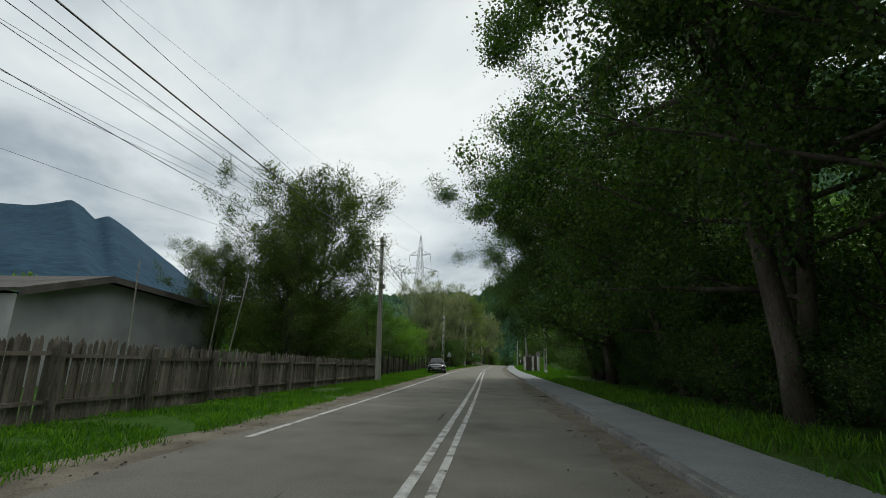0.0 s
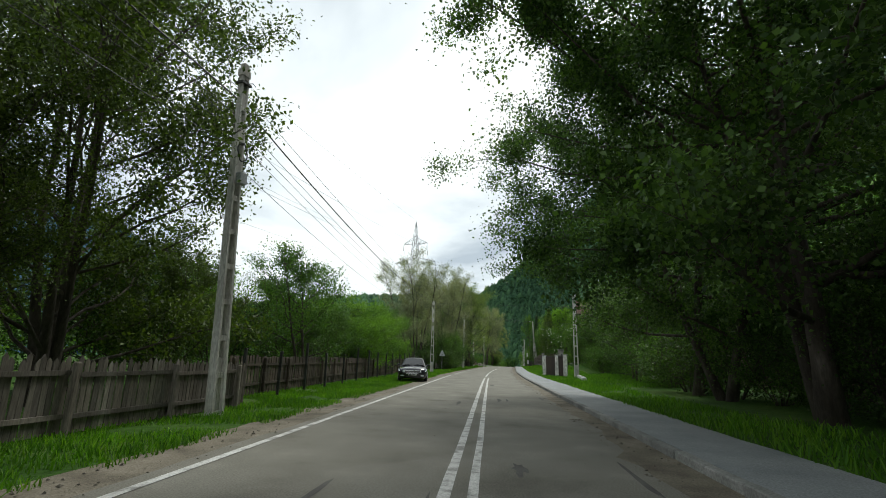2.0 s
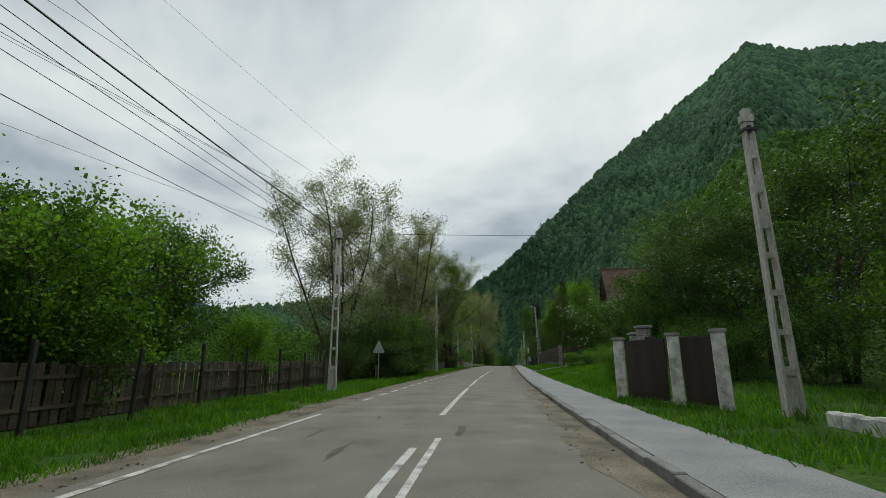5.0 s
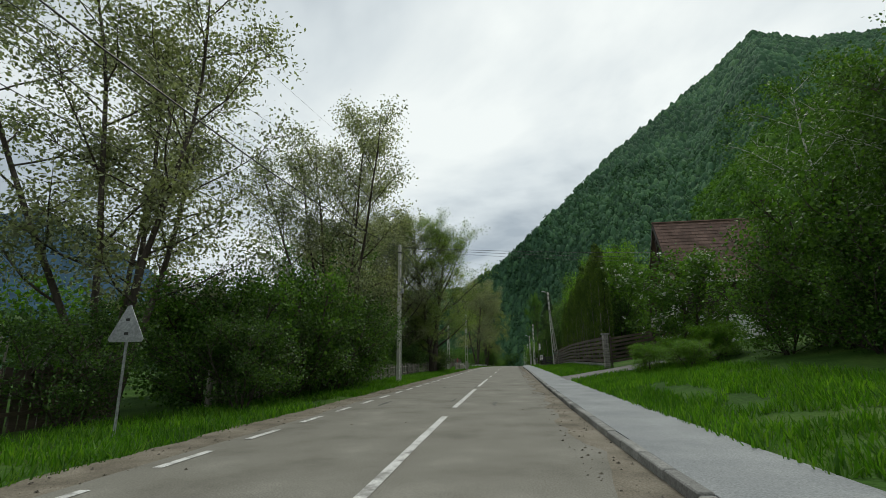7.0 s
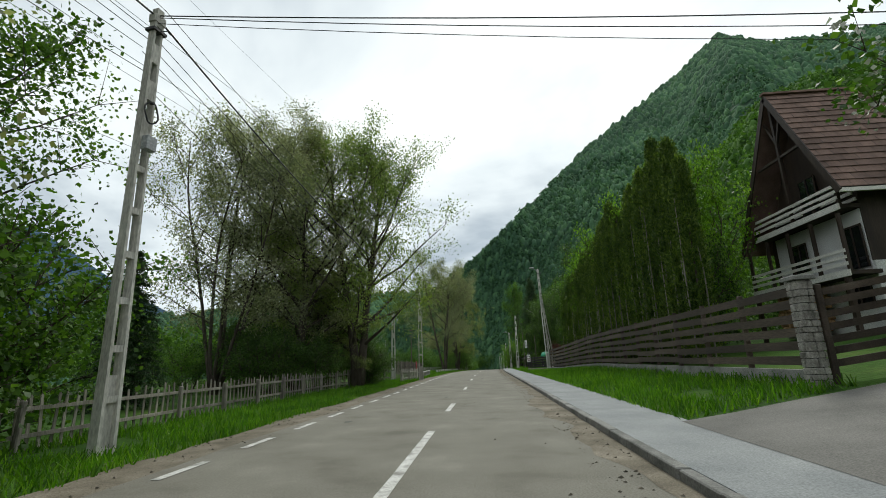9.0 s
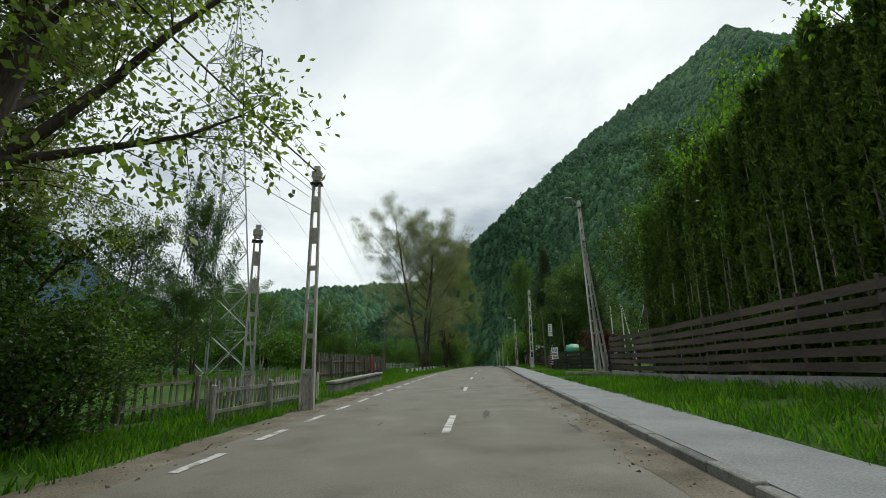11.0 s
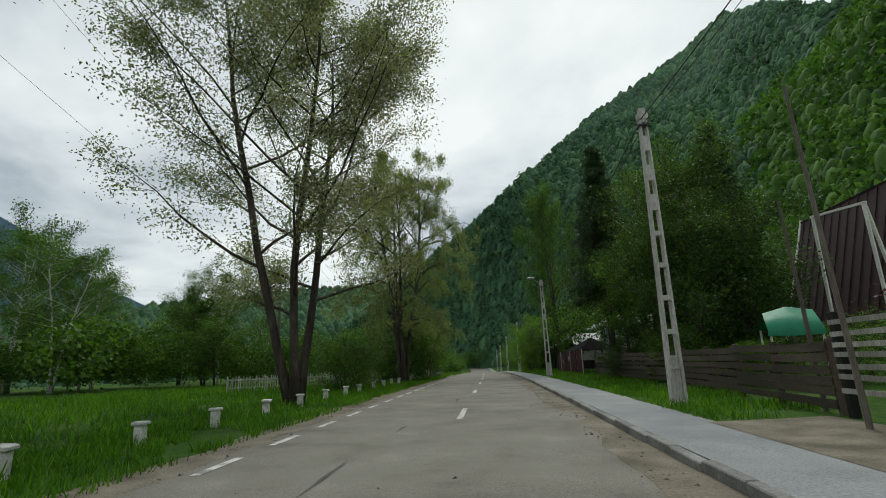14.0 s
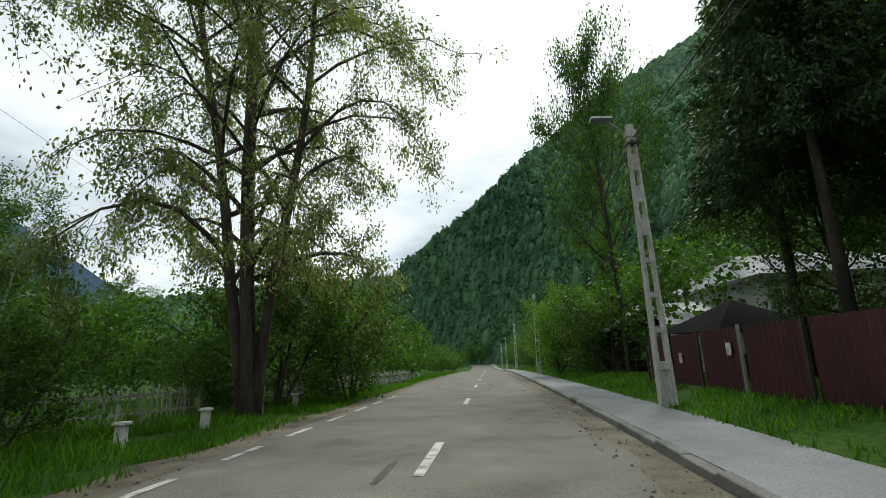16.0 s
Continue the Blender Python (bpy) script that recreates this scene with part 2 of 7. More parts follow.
LEAF_SILVER = leafy("silvery_willow_leaves", (0.115, 0.125, 0.085), (0.205, 0.22, 0.155), (0.35, 0.37, 0.295), 0.34)
LEAF_PALE = leafy("pale_green_willow_leaves", (0.085, 0.125, 0.035), (0.155, 0.215, 0.062), (0.27, 0.33, 0.13), 0.42)
LEAF_OLIVE = leafy("olive_willow_leaves", (0.095, 0.122, 0.048), (0.175, 0.212, 0.09), (0.30, 0.33, 0.18), 0.40)
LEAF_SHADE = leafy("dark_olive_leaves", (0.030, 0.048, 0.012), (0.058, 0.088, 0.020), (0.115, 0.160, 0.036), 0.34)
LEAF_RED = leafy("maroon_leaves", (0.035, 0.010, 0.010), (0.06, 0.016, 0.016), (0.10, 0.03, 0.028), 0.3)
NEEDLES = leafy("spruce_needles", (0.020, 0.043, 0.018), (0.037, 0.073, 0.030), (0.069, 0.119, 0.050), 0.2)
THUJA = leafy("thuja_sprays", (0.036, 0.068, 0.014), (0.068, 0.116, 0.022), (0.15, 0.21, 0.042), 0.30, 0.6)
PETAL = plain("white_petals", (0.72, 0.72, 0.66), 0.7)
GRASS = leafy("grass_blades", (0.036, 0.098, 0.008), (0.07, 0.175, 0.013), (0.13, 0.235, 0.03), 0.42, 0.5)
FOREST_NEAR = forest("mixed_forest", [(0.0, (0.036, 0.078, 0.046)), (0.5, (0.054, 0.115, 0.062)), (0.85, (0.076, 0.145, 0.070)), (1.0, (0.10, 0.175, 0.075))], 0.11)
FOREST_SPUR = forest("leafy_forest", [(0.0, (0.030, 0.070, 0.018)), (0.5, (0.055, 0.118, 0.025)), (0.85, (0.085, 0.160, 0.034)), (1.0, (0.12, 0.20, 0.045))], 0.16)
# The blue of the distance haze is put into this base colour.
FOREST_FAR = surface("hazy_far_spruce_slopes", [(0.3, (0.022, 0.050, 0.082)), (0.55, (0.027, 0.060, 0.092)), (0.75, (0.034, 0.071, 0.100))], 0.006, 0.06, 0.95, 0.0, spec=0.05)
# Crown green made lighter and bluer to carry the valley haze.
CROWN_NEAR = leafy("hazy_forest_crowns", (0.038, 0.088, 0.052), (0.056, 0.125, 0.070), (0.084, 0.170, 0.082), 0.12, 0.01, 0.95)
CROWN_SPUR = leafy("leafy_forest_crowns", (0.036, 0.085, 0.018), (0.065, 0.145, 0.028), (0.115, 0.215, 0.045), 0.25, 0.02, 0.9)


# ---- building kit ----
class Shape:
    """Vertices and faces gathered for one mesh."""

    def __init__(self):
        self.v, self.f = [], []

    def add(self, pts, faces):
        n = len(self.v)
        self.v.extend(tuple(p) for p in pts)
        self.f.extend(tuple(i + n for i in q) for q in faces)
        return self

    def box(self, x0, x1, y0, y1, z0, z1, m=None, bevel=0.0):
        if bevel:
            e = bevel
            ring = [(x0 + e, y0), (x1 - e, y0), (x1, y0 + e), (x1, y1 - e), (x1 - e, y1), (x0 + e, y1), (x0, y1 - e), (x0, y0 + e)]
            cx, cy = (x0 + x1) / 2, (y0 + y1) / 2
            top = [(x + (cx - x) * e / max(1e-6, (x1 - x0) / 2), y + (cy - y) * e / max(1e-6, (y1 - y0) / 2), z1) for x, y in ring]
            pts = [(x, y, z0) for x, y in ring] + [(x, y, z1 - e) for x, y in ring] + top
            fs = [tuple(range(7, -1, -1)), tuple(range(16, 24))]
            for r in (0, 8):
                fs += [(r + i, r + (i + 1) % 8, r + 8 + (i + 1) % 8, r + 8 + i) for i in range(8)]
        else:
            pts = [(x, y, z) for z in (z0, z1) for x, y in ((x0, y0), (x1, y0), (x1, y1), (x0, y1))]
            fs = [(3, 2, 1, 0), (4, 5, 6, 7), (0, 1, 5, 4), (1, 2, 6, 5), (2, 3, 7, 6), (3, 0, 4, 7)]
        if m is not None:
            pts = [m @ Vector(p) for p in pts]
        return self.add(pts, fs)

    def bar(self, a, b, w, h=None, w2=None, h2=None):
        """A square bar from a to b, w wide, tapering to w2."""
        a, b = Vector(a), Vector(b)
        h, w2 = h or w, w2 or w
        h2 = h2 or (h if w2 == w else h * w2 / w)
        d = (b - a).normalized()
        s = d.cross(Vector((0, 0, 1)) if abs(d.z) < 0.95 else Vector((0, 1, 0))).normalized()
        u = s.cross(d)
        pts = [a + s * sx * w / 2 + u * sy * h / 2 for sx, sy in ((-1, -1), (1, -1), (1, 1), (-1, 1))]
        pts += [b + s * sx * w2 / 2 + u * sy * h2 / 2 for sx, sy in ((-1, -1), (1, -1), (1, 1), (-1, 1))]
        return self.add(pts, [(3, 2, 1, 0), (4, 5, 6, 7), (0, 1, 5, 4), (1, 2, 6, 5), (2, 3, 7, 6), (3, 0, 4, 7)])

    def tube(self, pts, radii, n=6, cap=True):
        """A round tube along a line of points."""
        k = len(self.v)
        pts = [Vector(p) for p in pts]
        for i, p in enumerate(pts):
            d = (pts[min(i + 1, len(pts) - 1)] - pts[max(i - 1, 0)]).normalized()
            s = d.cross(Vector((0, 1, 0.01)) if abs(d.y) < 0.9 else Vector((1, 0, 0))).normalized()
            u = s.cross(d)
            for j in range(n):
                t = 2 * math.pi * j / n
                self.v.append(tuple(p + (s * math.cos(t) + u * math.sin(t)) * radii[i]))
        for i in range(len(pts) - 1):
            for j in range(n):
                self.f.append((k + i * n + j, k + i * n + (j + 1) % n, k + (i + 1) * n + (j + 1) % n, k + (i + 1) * n + j))
        if cap:
            self.f.append(tuple(k + j for j in range(n - 1, -1, -1)))
            self.f.append(tuple(k + (len(pts) - 1) * n + j for j in range(n)))
        return self

    def mesh(self, name, mat, smooth=False):
        me = bpy.data.meshes.new(name)
        me.from_pydata(self.v, [], self.f)
        me.materials.append(mat)
        if smooth:
            me.polygons.foreach_set("use_smooth", [True] * len(me.polygons))
        me.update()
        return me


def part(name, shape, mat, parent=None, label="", m=None, smooth=False):
    """Links a shape, or a mesh made before, as one object under its thing."""
    me = shape if isinstance(shape, bpy.types.Mesh) else shape.mesh(name, mat, smooth)
    ob = new(name, me)
    if parent is not None:
        ob.parent = parent
    if m is not None:
        ob.matrix_basis = m
    if label:
        tagged(ob, label)
    return ob


def thing(name, m, label, category, group="", kind=""):
    ob = new(name)
    ob.empty_display_size = 0.2
    ob.matrix_basis = m
    return tagged(ob, label, category, group, kind)


def sm(a, b, x):
    t = min(1.0, max(0.0, (x - a) / (b - a)))
    return t * t * (3 - 2 * t)


# ---- the lie of the road ----
YC = (-80, 0, 20, 40, 60, 80, 100, 120, 135, 150, 165, 175, 190, 200, 250, 300, 420, 900)
XC = (0.2, -0.92, -1.35, -2.0, -2.58, -2.72, -2.45, -2.0, -1.78, -1.5, -0.95, -0.47, 0.25, 0.72, 2.4, 3.3, 4.6, 6.0)


def xc(y):
    return float(np.mean(np.interp([y - 7, y - 3.5, y, y + 3.5, y + 7], YC, XC)))


def gz(x, y):
    """Height of the ground beside the road."""
    return zr(y) + lie(x, y) + 0.22 * sm(183, 192, y) * sm(4.9, 6.5, x - xc(y))


def lie(x, y):
    u = x - xc(y)
    if u > 4.7:
        bank = sm(70, 90, y) * (1 - sm(124, 146, y))
        z = 0.08 + (0.025 + 0.135 * bank) * (u - 4.9)
        return min(z, 5.5) + 0.25 * sm(9, 25, u) * noise.noise((x * 0.1, y * 0.1, 3.0))
    if u < -3.4:
        z = -0.02 - 0.03 * sm(-3.4, -6, u) * 1
        return z + 0.02 * noise.noise((x * 0.5, y * 0.5, 0)) + 0.5 * sm(-14, -40, u) * noise.noise((x * 0.03, y * 0.03, 7.0))
    return -0.10


def strip(name, u0, u1, y0, y1, z, mat, step=2.0, thick=0.0, edge=(0, 0), parent=None):
    """A band that follows the road between two distances from its centre line."""
    s = Shape()
    n = max(1, round((y1 - y0) / step))
    pts = []
    for i in range(n + 1):
        y = y0 + (y1 - y0) * i / n
        a = u0 + edge[0] * noise.noise((y * 0.55, 1.7, u0)) + edge[0] * 0.5 * noise.noise((y * 2.1, 8.7, u0))
        b = u1 + edge[1] * noise.noise((y * 0.55, 4.1, u1)) + edge[1] * 0.5 * noise.noise((y * 2.1, 9.9, u1))
        h = z + zr(y)
        pts += [(xc(y) + a, y, h), (xc(y) + b, y, h), (xc(y) + a, y, h - thick), (xc(y) + b, y, h - thick)]
    fs = []
    for i in range(n):
        k = 4 * i
        fs.append((k, k + 1, k + 5, k + 4))
        if thick:
            fs += [(k + 2, k, k + 4, k + 6), (k + 1, k + 3, k + 7, k + 5)]
    if thick:
        fs += [(0, 2, 3, 1), (4 * n, 4 * n + 1, 4 * n + 3, 4 * n + 2)]
    return part(name, s.add(pts, fs), mat, parent)


# ---- ground, road, pavement ----
us = [-420, -260, -160, -100, -70, -50, -36, -27, -20, -15, -12, -10, -8.5, -7, -6, -5, -4.3, -3.7, -3.3, 3.2, 4.0, 4.6, 5.0, 5.6, 6.4, 7.5, 9, 10.5, 12, 14, 17, 21, 26, 33, 45, 70, 120, 220, 420]
ys = [-80, -60, -45, -30, -20, -12] + [-6 + 2 * i for i in range(135)] + [270, 290, 320, 360, 420, 520, 700, 1000, 1500, 2200]
gpts = [(xc(y) + u, y, gz(xc(y) + u, y)) for y in ys for u in us]
gf = [(j * len(us) + i, j * len(us) + i + 1, (j + 1) * len(us) + i + 1, (j + 1) * len(us) + i) for j in range(len(ys) - 1) for i in range(len(us) - 1)]
ground = tagged(part("ground", Shape().add(gpts, gf), SOIL, smooth=True), "rough green meadow ground along the valley road", "ground", kind="structure")
road = tagged(strip("road", -3.55, 3.25, -60, 700, 0.0, ASPHALT, 2.0, 0.3, (0.10, 0.02)), "worn grey-brown asphalt two-lane road", "road", kind="structure")
shoulder = tagged(strip("shoulder", -4.4, -3.48, -60, 420, -0.006, GRAVEL, 0.7, 0.2, (0.35, 0.05)), "dusty gravel shoulder beside the asphalt", "shoulder", kind="structure")
gutter = tagged(strip("gutter", 2.72, 3.3, -60, 420, 0.004, GRAVEL, 0.6, 0.0, (0.38, 0.0)), "broken dusty gutter strip along the kerb", "gutter", kind="structure")
pavement = tagged(strip("pavement", 3.42, 5.0, -60, 420, 0.12, PAVING, 1.0, 0.4, (0.0, 0.10)), "smooth light grey concrete pavement", "pavement", kind="structure")

# painted lines
marking = tagged(new("road_marking"), "worn white painted road lines", "road marking", kind="structure")


def paint(u, y0, y1, w=0.13):
    strip("painted_line", u - w / 2, u + w / 2, y0, y1, 0.008, PAINT, 0.8 if y1 - y0 > 3 else 0.5, 0, (0.012, 0.012), marking)


paint(-3.2, -60, 4), paint(-3.2, 8, 62)
for i in range(60):
    paint(-3.2, 66.2 + 2.32 * i, 67.4 + 2.32 * i, 0.14)
paint(0.0, -60, 57.5), paint(0.30, -60, 58.5, 0.11)
for a, b in ((62.0, 73.9), (75.4, 83.6), (85.7, 94.1), (96.3, 104.8), (108.6, 111.1), (118.5, 121.1), (129.5, 132.0), (140.1, 142.6), (150.5, 153.0), (161.1, 163.6), (171.5, 174.1), (181.0, 183.4), (190.2, 192.6), (199.6, 202.0)):
    paint(0.0, a, b, 0.15)
for i in range(12):
    paint(0.0, 209 + 9.4 * i, 211.5 + 9.4 * i, 0.15)

# tar patches, cracks and stains on the asphalt
patches = tagged(new("tar_patches"), "dark tar patches and cracks on the asphalt", "road repair", kind="structure")
rng = random.Random(5)
for i in range(46):
    y, u = rng.uniform(4, 225), rng.choice((-2.2, -1.4, -0.35, 0.9, 2.3)) + rng.uniform(-0.3, 0.3)
    L, W, n = rng.uniform(0.4, 2.2), rng.uniform(0.025, 0.10), 14
    ring = []
    for k in range(n):
        t = 2 * math.pi * k / n
        r = 1 + 0.45 * rng.uniform(-1, 1)
        yy = y + L * 0.5 * r * math.sin(t)
        ring.append((xc(yy) + u + W * r * math.cos(t), yy, 0.005 + zr(yy)))
    part("tar_patch", Shape().add(ring, [tuple(range(n))]), PATCH, patches)

# kerb stones
kerb = tagged(new("kerb"), "row of worn concrete kerb stones", "kerb", kind="structure")
kb = Shape().box(-0.08, 0.08, -0.49, 0.49, -0.3, 0.13, None, 0.015).mesh("kerbstone", KERB)
for i in range(240):
    y = -6 + i
    sl = xc(y + 0.5) - xc(y - 0.5)
    part("kerbstone", kb, KERB, kerb, m=pose(xc(y) + 3.34 + rng.uniform(-0.012, 0.012), y, zr(y) + rng.uniform(-0.02, 0.006), rng.uniform(-0.6, 0.6), rng.uniform(-1, 1), -math.degrees(math.atan(sl))))
strip("kerb_run", 3.26, 3.42, 234, 420, 0.125, KERB, 2.0, 0.4, (0, 0), kerb)
# storm drain in the gutter
drain = thing("storm_drain", pose(xc(20.3) + 3.0, 20.3, 0.008), "dark cast-iron storm drain grate in the gutter", "drain")
part("grate_frame", Shape().box(-0.24, 0.24, -0.3, -0.26, 0, 0.012).box(-0.24, 0.24, 0.26, 0.3, 0, 0.012).box(-0.24, -0.2, -0.26, 0.26, 0, 0.012).box(0.2, 0.24, -0.26, 0.26, 0, 0.012), DARKSTEEL, drain)
for i in range(6):
    part("grate_bar", Shape().box(-0.2, 0.2, -0.23 + 0.085 * i, -0.19 + 0.085 * i, 0, 0.01), DARKSTEEL, drain)


def apron(name, u0, u1, y0, y1, mat, label):
    """A paved entry laid on the rising ground."""
    s, nu, ny = Shape(), 8, 6
    pts = []
    for j in range(ny + 1):
        for i in range(nu + 1):
            y = y0 + (y1 - y0) * j / ny + 0.15 * noise.noise((i * 1.3, j * 2.0, 5))
            u = u0 + (u1 - u0) * i / nu
            pts.append((xc(y) + u, y, max(gz(xc(y) + u, y) - zr(y), 0.09) + 0.035 + zr(y)))
    s.add(pts, [(j * (nu + 1) + i, j * (nu + 1) + i + 1, (j + 1) * (nu + 1) + i + 1, (j + 1) * (nu + 1) + i) for j in range(ny) for i in range(nu)])
    return tagged(part(name, s, mat), label, "driveway", kind="structure")


apron("driveway_house", 4.8, 13, 99.3, 104.3, DRIVE, "grey tarmac driveway rising to the timber house")
apron("driveway_garden", 4.8, 7.0, 164.0, 168.8, GRAVEL, "dusty gravel entry before the garden gate")


def cards_mesh(name, v, mat):
    n = len(v) // 4
    me = bpy.data.meshes.new(name)
    me.vertices.add(len(v))
    me.vertices.foreach_set("co", v.astype(np.float32).ravel())
    me.loops.add(len(v))
    me.loops.foreach_set("vertex_index", np.arange(len(v), dtype=np.int32))
    me.polygons.add(n)
    me.polygons.foreach_set("loop_start", np.arange(0, len(v), 4, dtype=np.int32))
    me.materials.append(mat)
    me.update(calc_edges=True)
    return me


# ---- mountains ----
def mountain(name, azs, els, dists, foot, mat, label, n_az=260, n_r=90, rough=1.0, base=(-1.0, 64.0), crowns=20000, size=5.5, crown_mat=None, sprays=0):
    """A wooded mountainside: its crest by bearing, height angle and distance from a point of the road."""
    pts = []
    for i in range(n_az + 1):
        az = azs[0] + (azs[-1] - azs[0]) * i / n_az
        el, D, F = np.interp(az, azs, els), np.interp(az, azs, dists), np.interp(az, azs, foot)
        el = el + 0.25 * rough * noise.noise((az * 0.7, 2.0, 0))
        top = D * math.tan(radians(el))
        sa, ca = math.sin(radians(az)), math.cos(radians(az))
        for j in range(n_r + 1):
            s = j / (n_r - 8)
            r = F + (D - F) * (s ** 1.35 if s < 1 else s)
            h = top * (s ** 1.45 if s <= 1 else 1 - 2.5 * (s - 1))
            x, y = base[0] + sa * r, base[1] + ca * r
            bump = 2.5 * rough * noise.noise((x / 35, y / 35, 1.0))
            fold = 0.05 * top * noise.noise((az * 0.12, s * 2.0, 9.0)) * math.sin(math.pi * min(1, s))
            pts.append((x, y, -1.5 + zr(y) * (1 - min(1, s)) + h + bump * min(1, 4 * s) + fold))
    w = n_r + 1
    fs = [(i * w + j, i * w + j + 1, (i + 1) * w + j + 1, (i + 1) * w + j) for i in range(n_az) for j in range(n_r)]
    ob = tagged(part(name, Shape().add(pts, fs), mat, smooth=True), label, "mountain", kind="structure")
    if not crowns:
        return ob
    # single tree crowns: uneven domes strewn over the slope
    rg = np.random.default_rng(n_az)
    P = np.array(pts).reshape(n_az + 1, w, 3)
    fi, fj = rg.uniform(0, n_az - 0.01, crowns), (n_r - 8.0) * rg.uniform(0.0, 1.02, crowns) ** 0.8
    i0, j0 = fi.astype(int), np.minimum(fj.astype(int), n_r - 1)
    a, b = (fi - i0)[:, None], (fj - j0)[:, None]
    c = (P[i0, j0] * (1 - a) + P[i0 + 1, j0] * a) * (1 - b) + (P[i0, j0 + 1] * (1 - a) + P[i0 + 1, j0 + 1] * a) * b
    far = np.hypot(c[:, 0] - base[0], c[:, 1] - base[1])
    rr = size * rg.uniform(0.55, 1.25, crowns) * np.clip(far / 520, 0.55, 1.6)
    gap = np.hypot(c[:, 0], c[:, 1] - np.clip(c[:, 1], 0, 190))
    rr = np.minimum(rr, 1.1 + 0.011 * gap)
    hh = rr * rg.uniform(0.9, 2.0, crowns)
    # nearest crowns carry sprays of foliage
    near = np.flatnonzero(gap < 330)[:sprays]
    if len(near):
        sel = np.repeat(near, 28)
        d = rg.normal(0, 1, (len(sel), 3))
        d[:, 2] = np.abs(d[:, 2]) * 1.1 - 0.25
        d /= np.linalg.norm(d, axis=1)[:, None]
        q = c[sel] + d * np.stack([rr[sel], rr[sel], hh[sel]], 1) * rg.uniform(0.72, 1.06, len(sel))[:, None]
        e1, e2 = rg.normal(0, 1, (2, len(sel), 3))
        e1 /= np.linalg.norm(e1, axis=1)[:, None]
        e2 -= e1 * np.sum(e1 * e2, 1)[:, None]
        e2 /= np.linalg.norm(e2, axis=1)[:, None]
        L = (rr[sel] * rg.uniform(0.2, 0.42, len(sel)))[:, None]
        sv = np.stack([q - e1 * L, q + e2 * L * 0.6, q + e1 * L, q - e2 * L * 0.6], 1).reshape(-1, 3)
        tagged(part("forest_foliage", cards_mesh("forest_foliage", sv, crown_mat), crown_mat), label.replace("covered with", "leaf sprays of"), "foliage", kind="stuff")
        rr[near] *= 0.8
        hh[near] *= 0.8
    t = np.linspace(0, 2 * np.pi, 6)[:-1]
    rings = []
    for zf, wf in ((-0.5, 0.95), (0.35, 0.85), (0.8, 0.42)):
        k = wf * rr[:, None] * rg.uniform(0.7, 1.2, (crowns, 5))
        rings.append(np.stack([c[:, :1] + np.cos(t) * k, c[:, 1:2] + np.sin(t) * k, c[:, 2:] + hh[:, None] * zf * rg.uniform(0.85, 1.15, (crowns, 5))], 2))
    tip = (c + np.stack([0 * hh, 0 * hh, hh], 1))[:, None]
    V = np.concatenate(rings + [tip], 1).reshape(-1, 3)
    F = [(q + k, q + (k + 1) % 5, q + 5 + (k + 1) % 5, q + 5 + k) for q in (0, 5) for k in range(5)]
    tri = np.array(F)
    base_i = np.arange(crowns) * 16
    quads = (base_i[:, None, None] + tri[None]).reshape(-1, 4)
    tips = np.array([(10 + k, 10 + (k + 1) % 5, 15) for k in range(5)])
    tris = (base_i[:, None, None] + tips[None]).reshape(-1, 3)
    me = bpy.data.meshes.new("forest")
    me.vertices.add(len(V))
    me.vertices.foreach_set("co", V.astype(np.float32).ravel())
    me.loops.add(quads.size + tris.size)
    me.loops.foreach_set("vertex_index", np.concatenate([quads.ravel(), tris.ravel()]).astype(np.int32))
    me.polygons.add(len(quads) + len(tris))
    me.polygons.foreach_set("loop_start", np.concatenate([np.arange(len(quads)) * 4, quads.size + np.arange(len(tris)) * 3]).astype(np.int32))
    me.materials.append(crown_mat)
    me.polygons.foreach_set("use_smooth", [True] * len(me.polygons))
    me.update(calc_edges=True)
    tagged(part("forest", me, crown_mat), label.replace("covered with", "trees of"), "forest", kind="stuff")
    return ob


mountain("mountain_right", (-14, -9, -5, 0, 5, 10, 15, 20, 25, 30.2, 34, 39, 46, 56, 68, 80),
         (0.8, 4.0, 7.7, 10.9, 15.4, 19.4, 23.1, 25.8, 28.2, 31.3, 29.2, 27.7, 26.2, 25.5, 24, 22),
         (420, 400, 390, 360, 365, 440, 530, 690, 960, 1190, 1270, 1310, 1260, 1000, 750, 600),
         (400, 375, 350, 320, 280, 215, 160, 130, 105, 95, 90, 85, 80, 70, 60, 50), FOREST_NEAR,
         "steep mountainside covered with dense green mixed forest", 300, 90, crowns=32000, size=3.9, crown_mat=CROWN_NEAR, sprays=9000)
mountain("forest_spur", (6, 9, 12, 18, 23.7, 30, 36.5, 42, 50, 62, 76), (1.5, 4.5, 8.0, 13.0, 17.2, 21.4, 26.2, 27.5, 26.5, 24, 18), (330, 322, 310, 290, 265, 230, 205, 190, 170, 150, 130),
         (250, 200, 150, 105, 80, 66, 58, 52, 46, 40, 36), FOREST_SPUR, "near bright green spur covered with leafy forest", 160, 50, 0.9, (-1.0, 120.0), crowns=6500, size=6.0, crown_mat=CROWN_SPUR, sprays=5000)
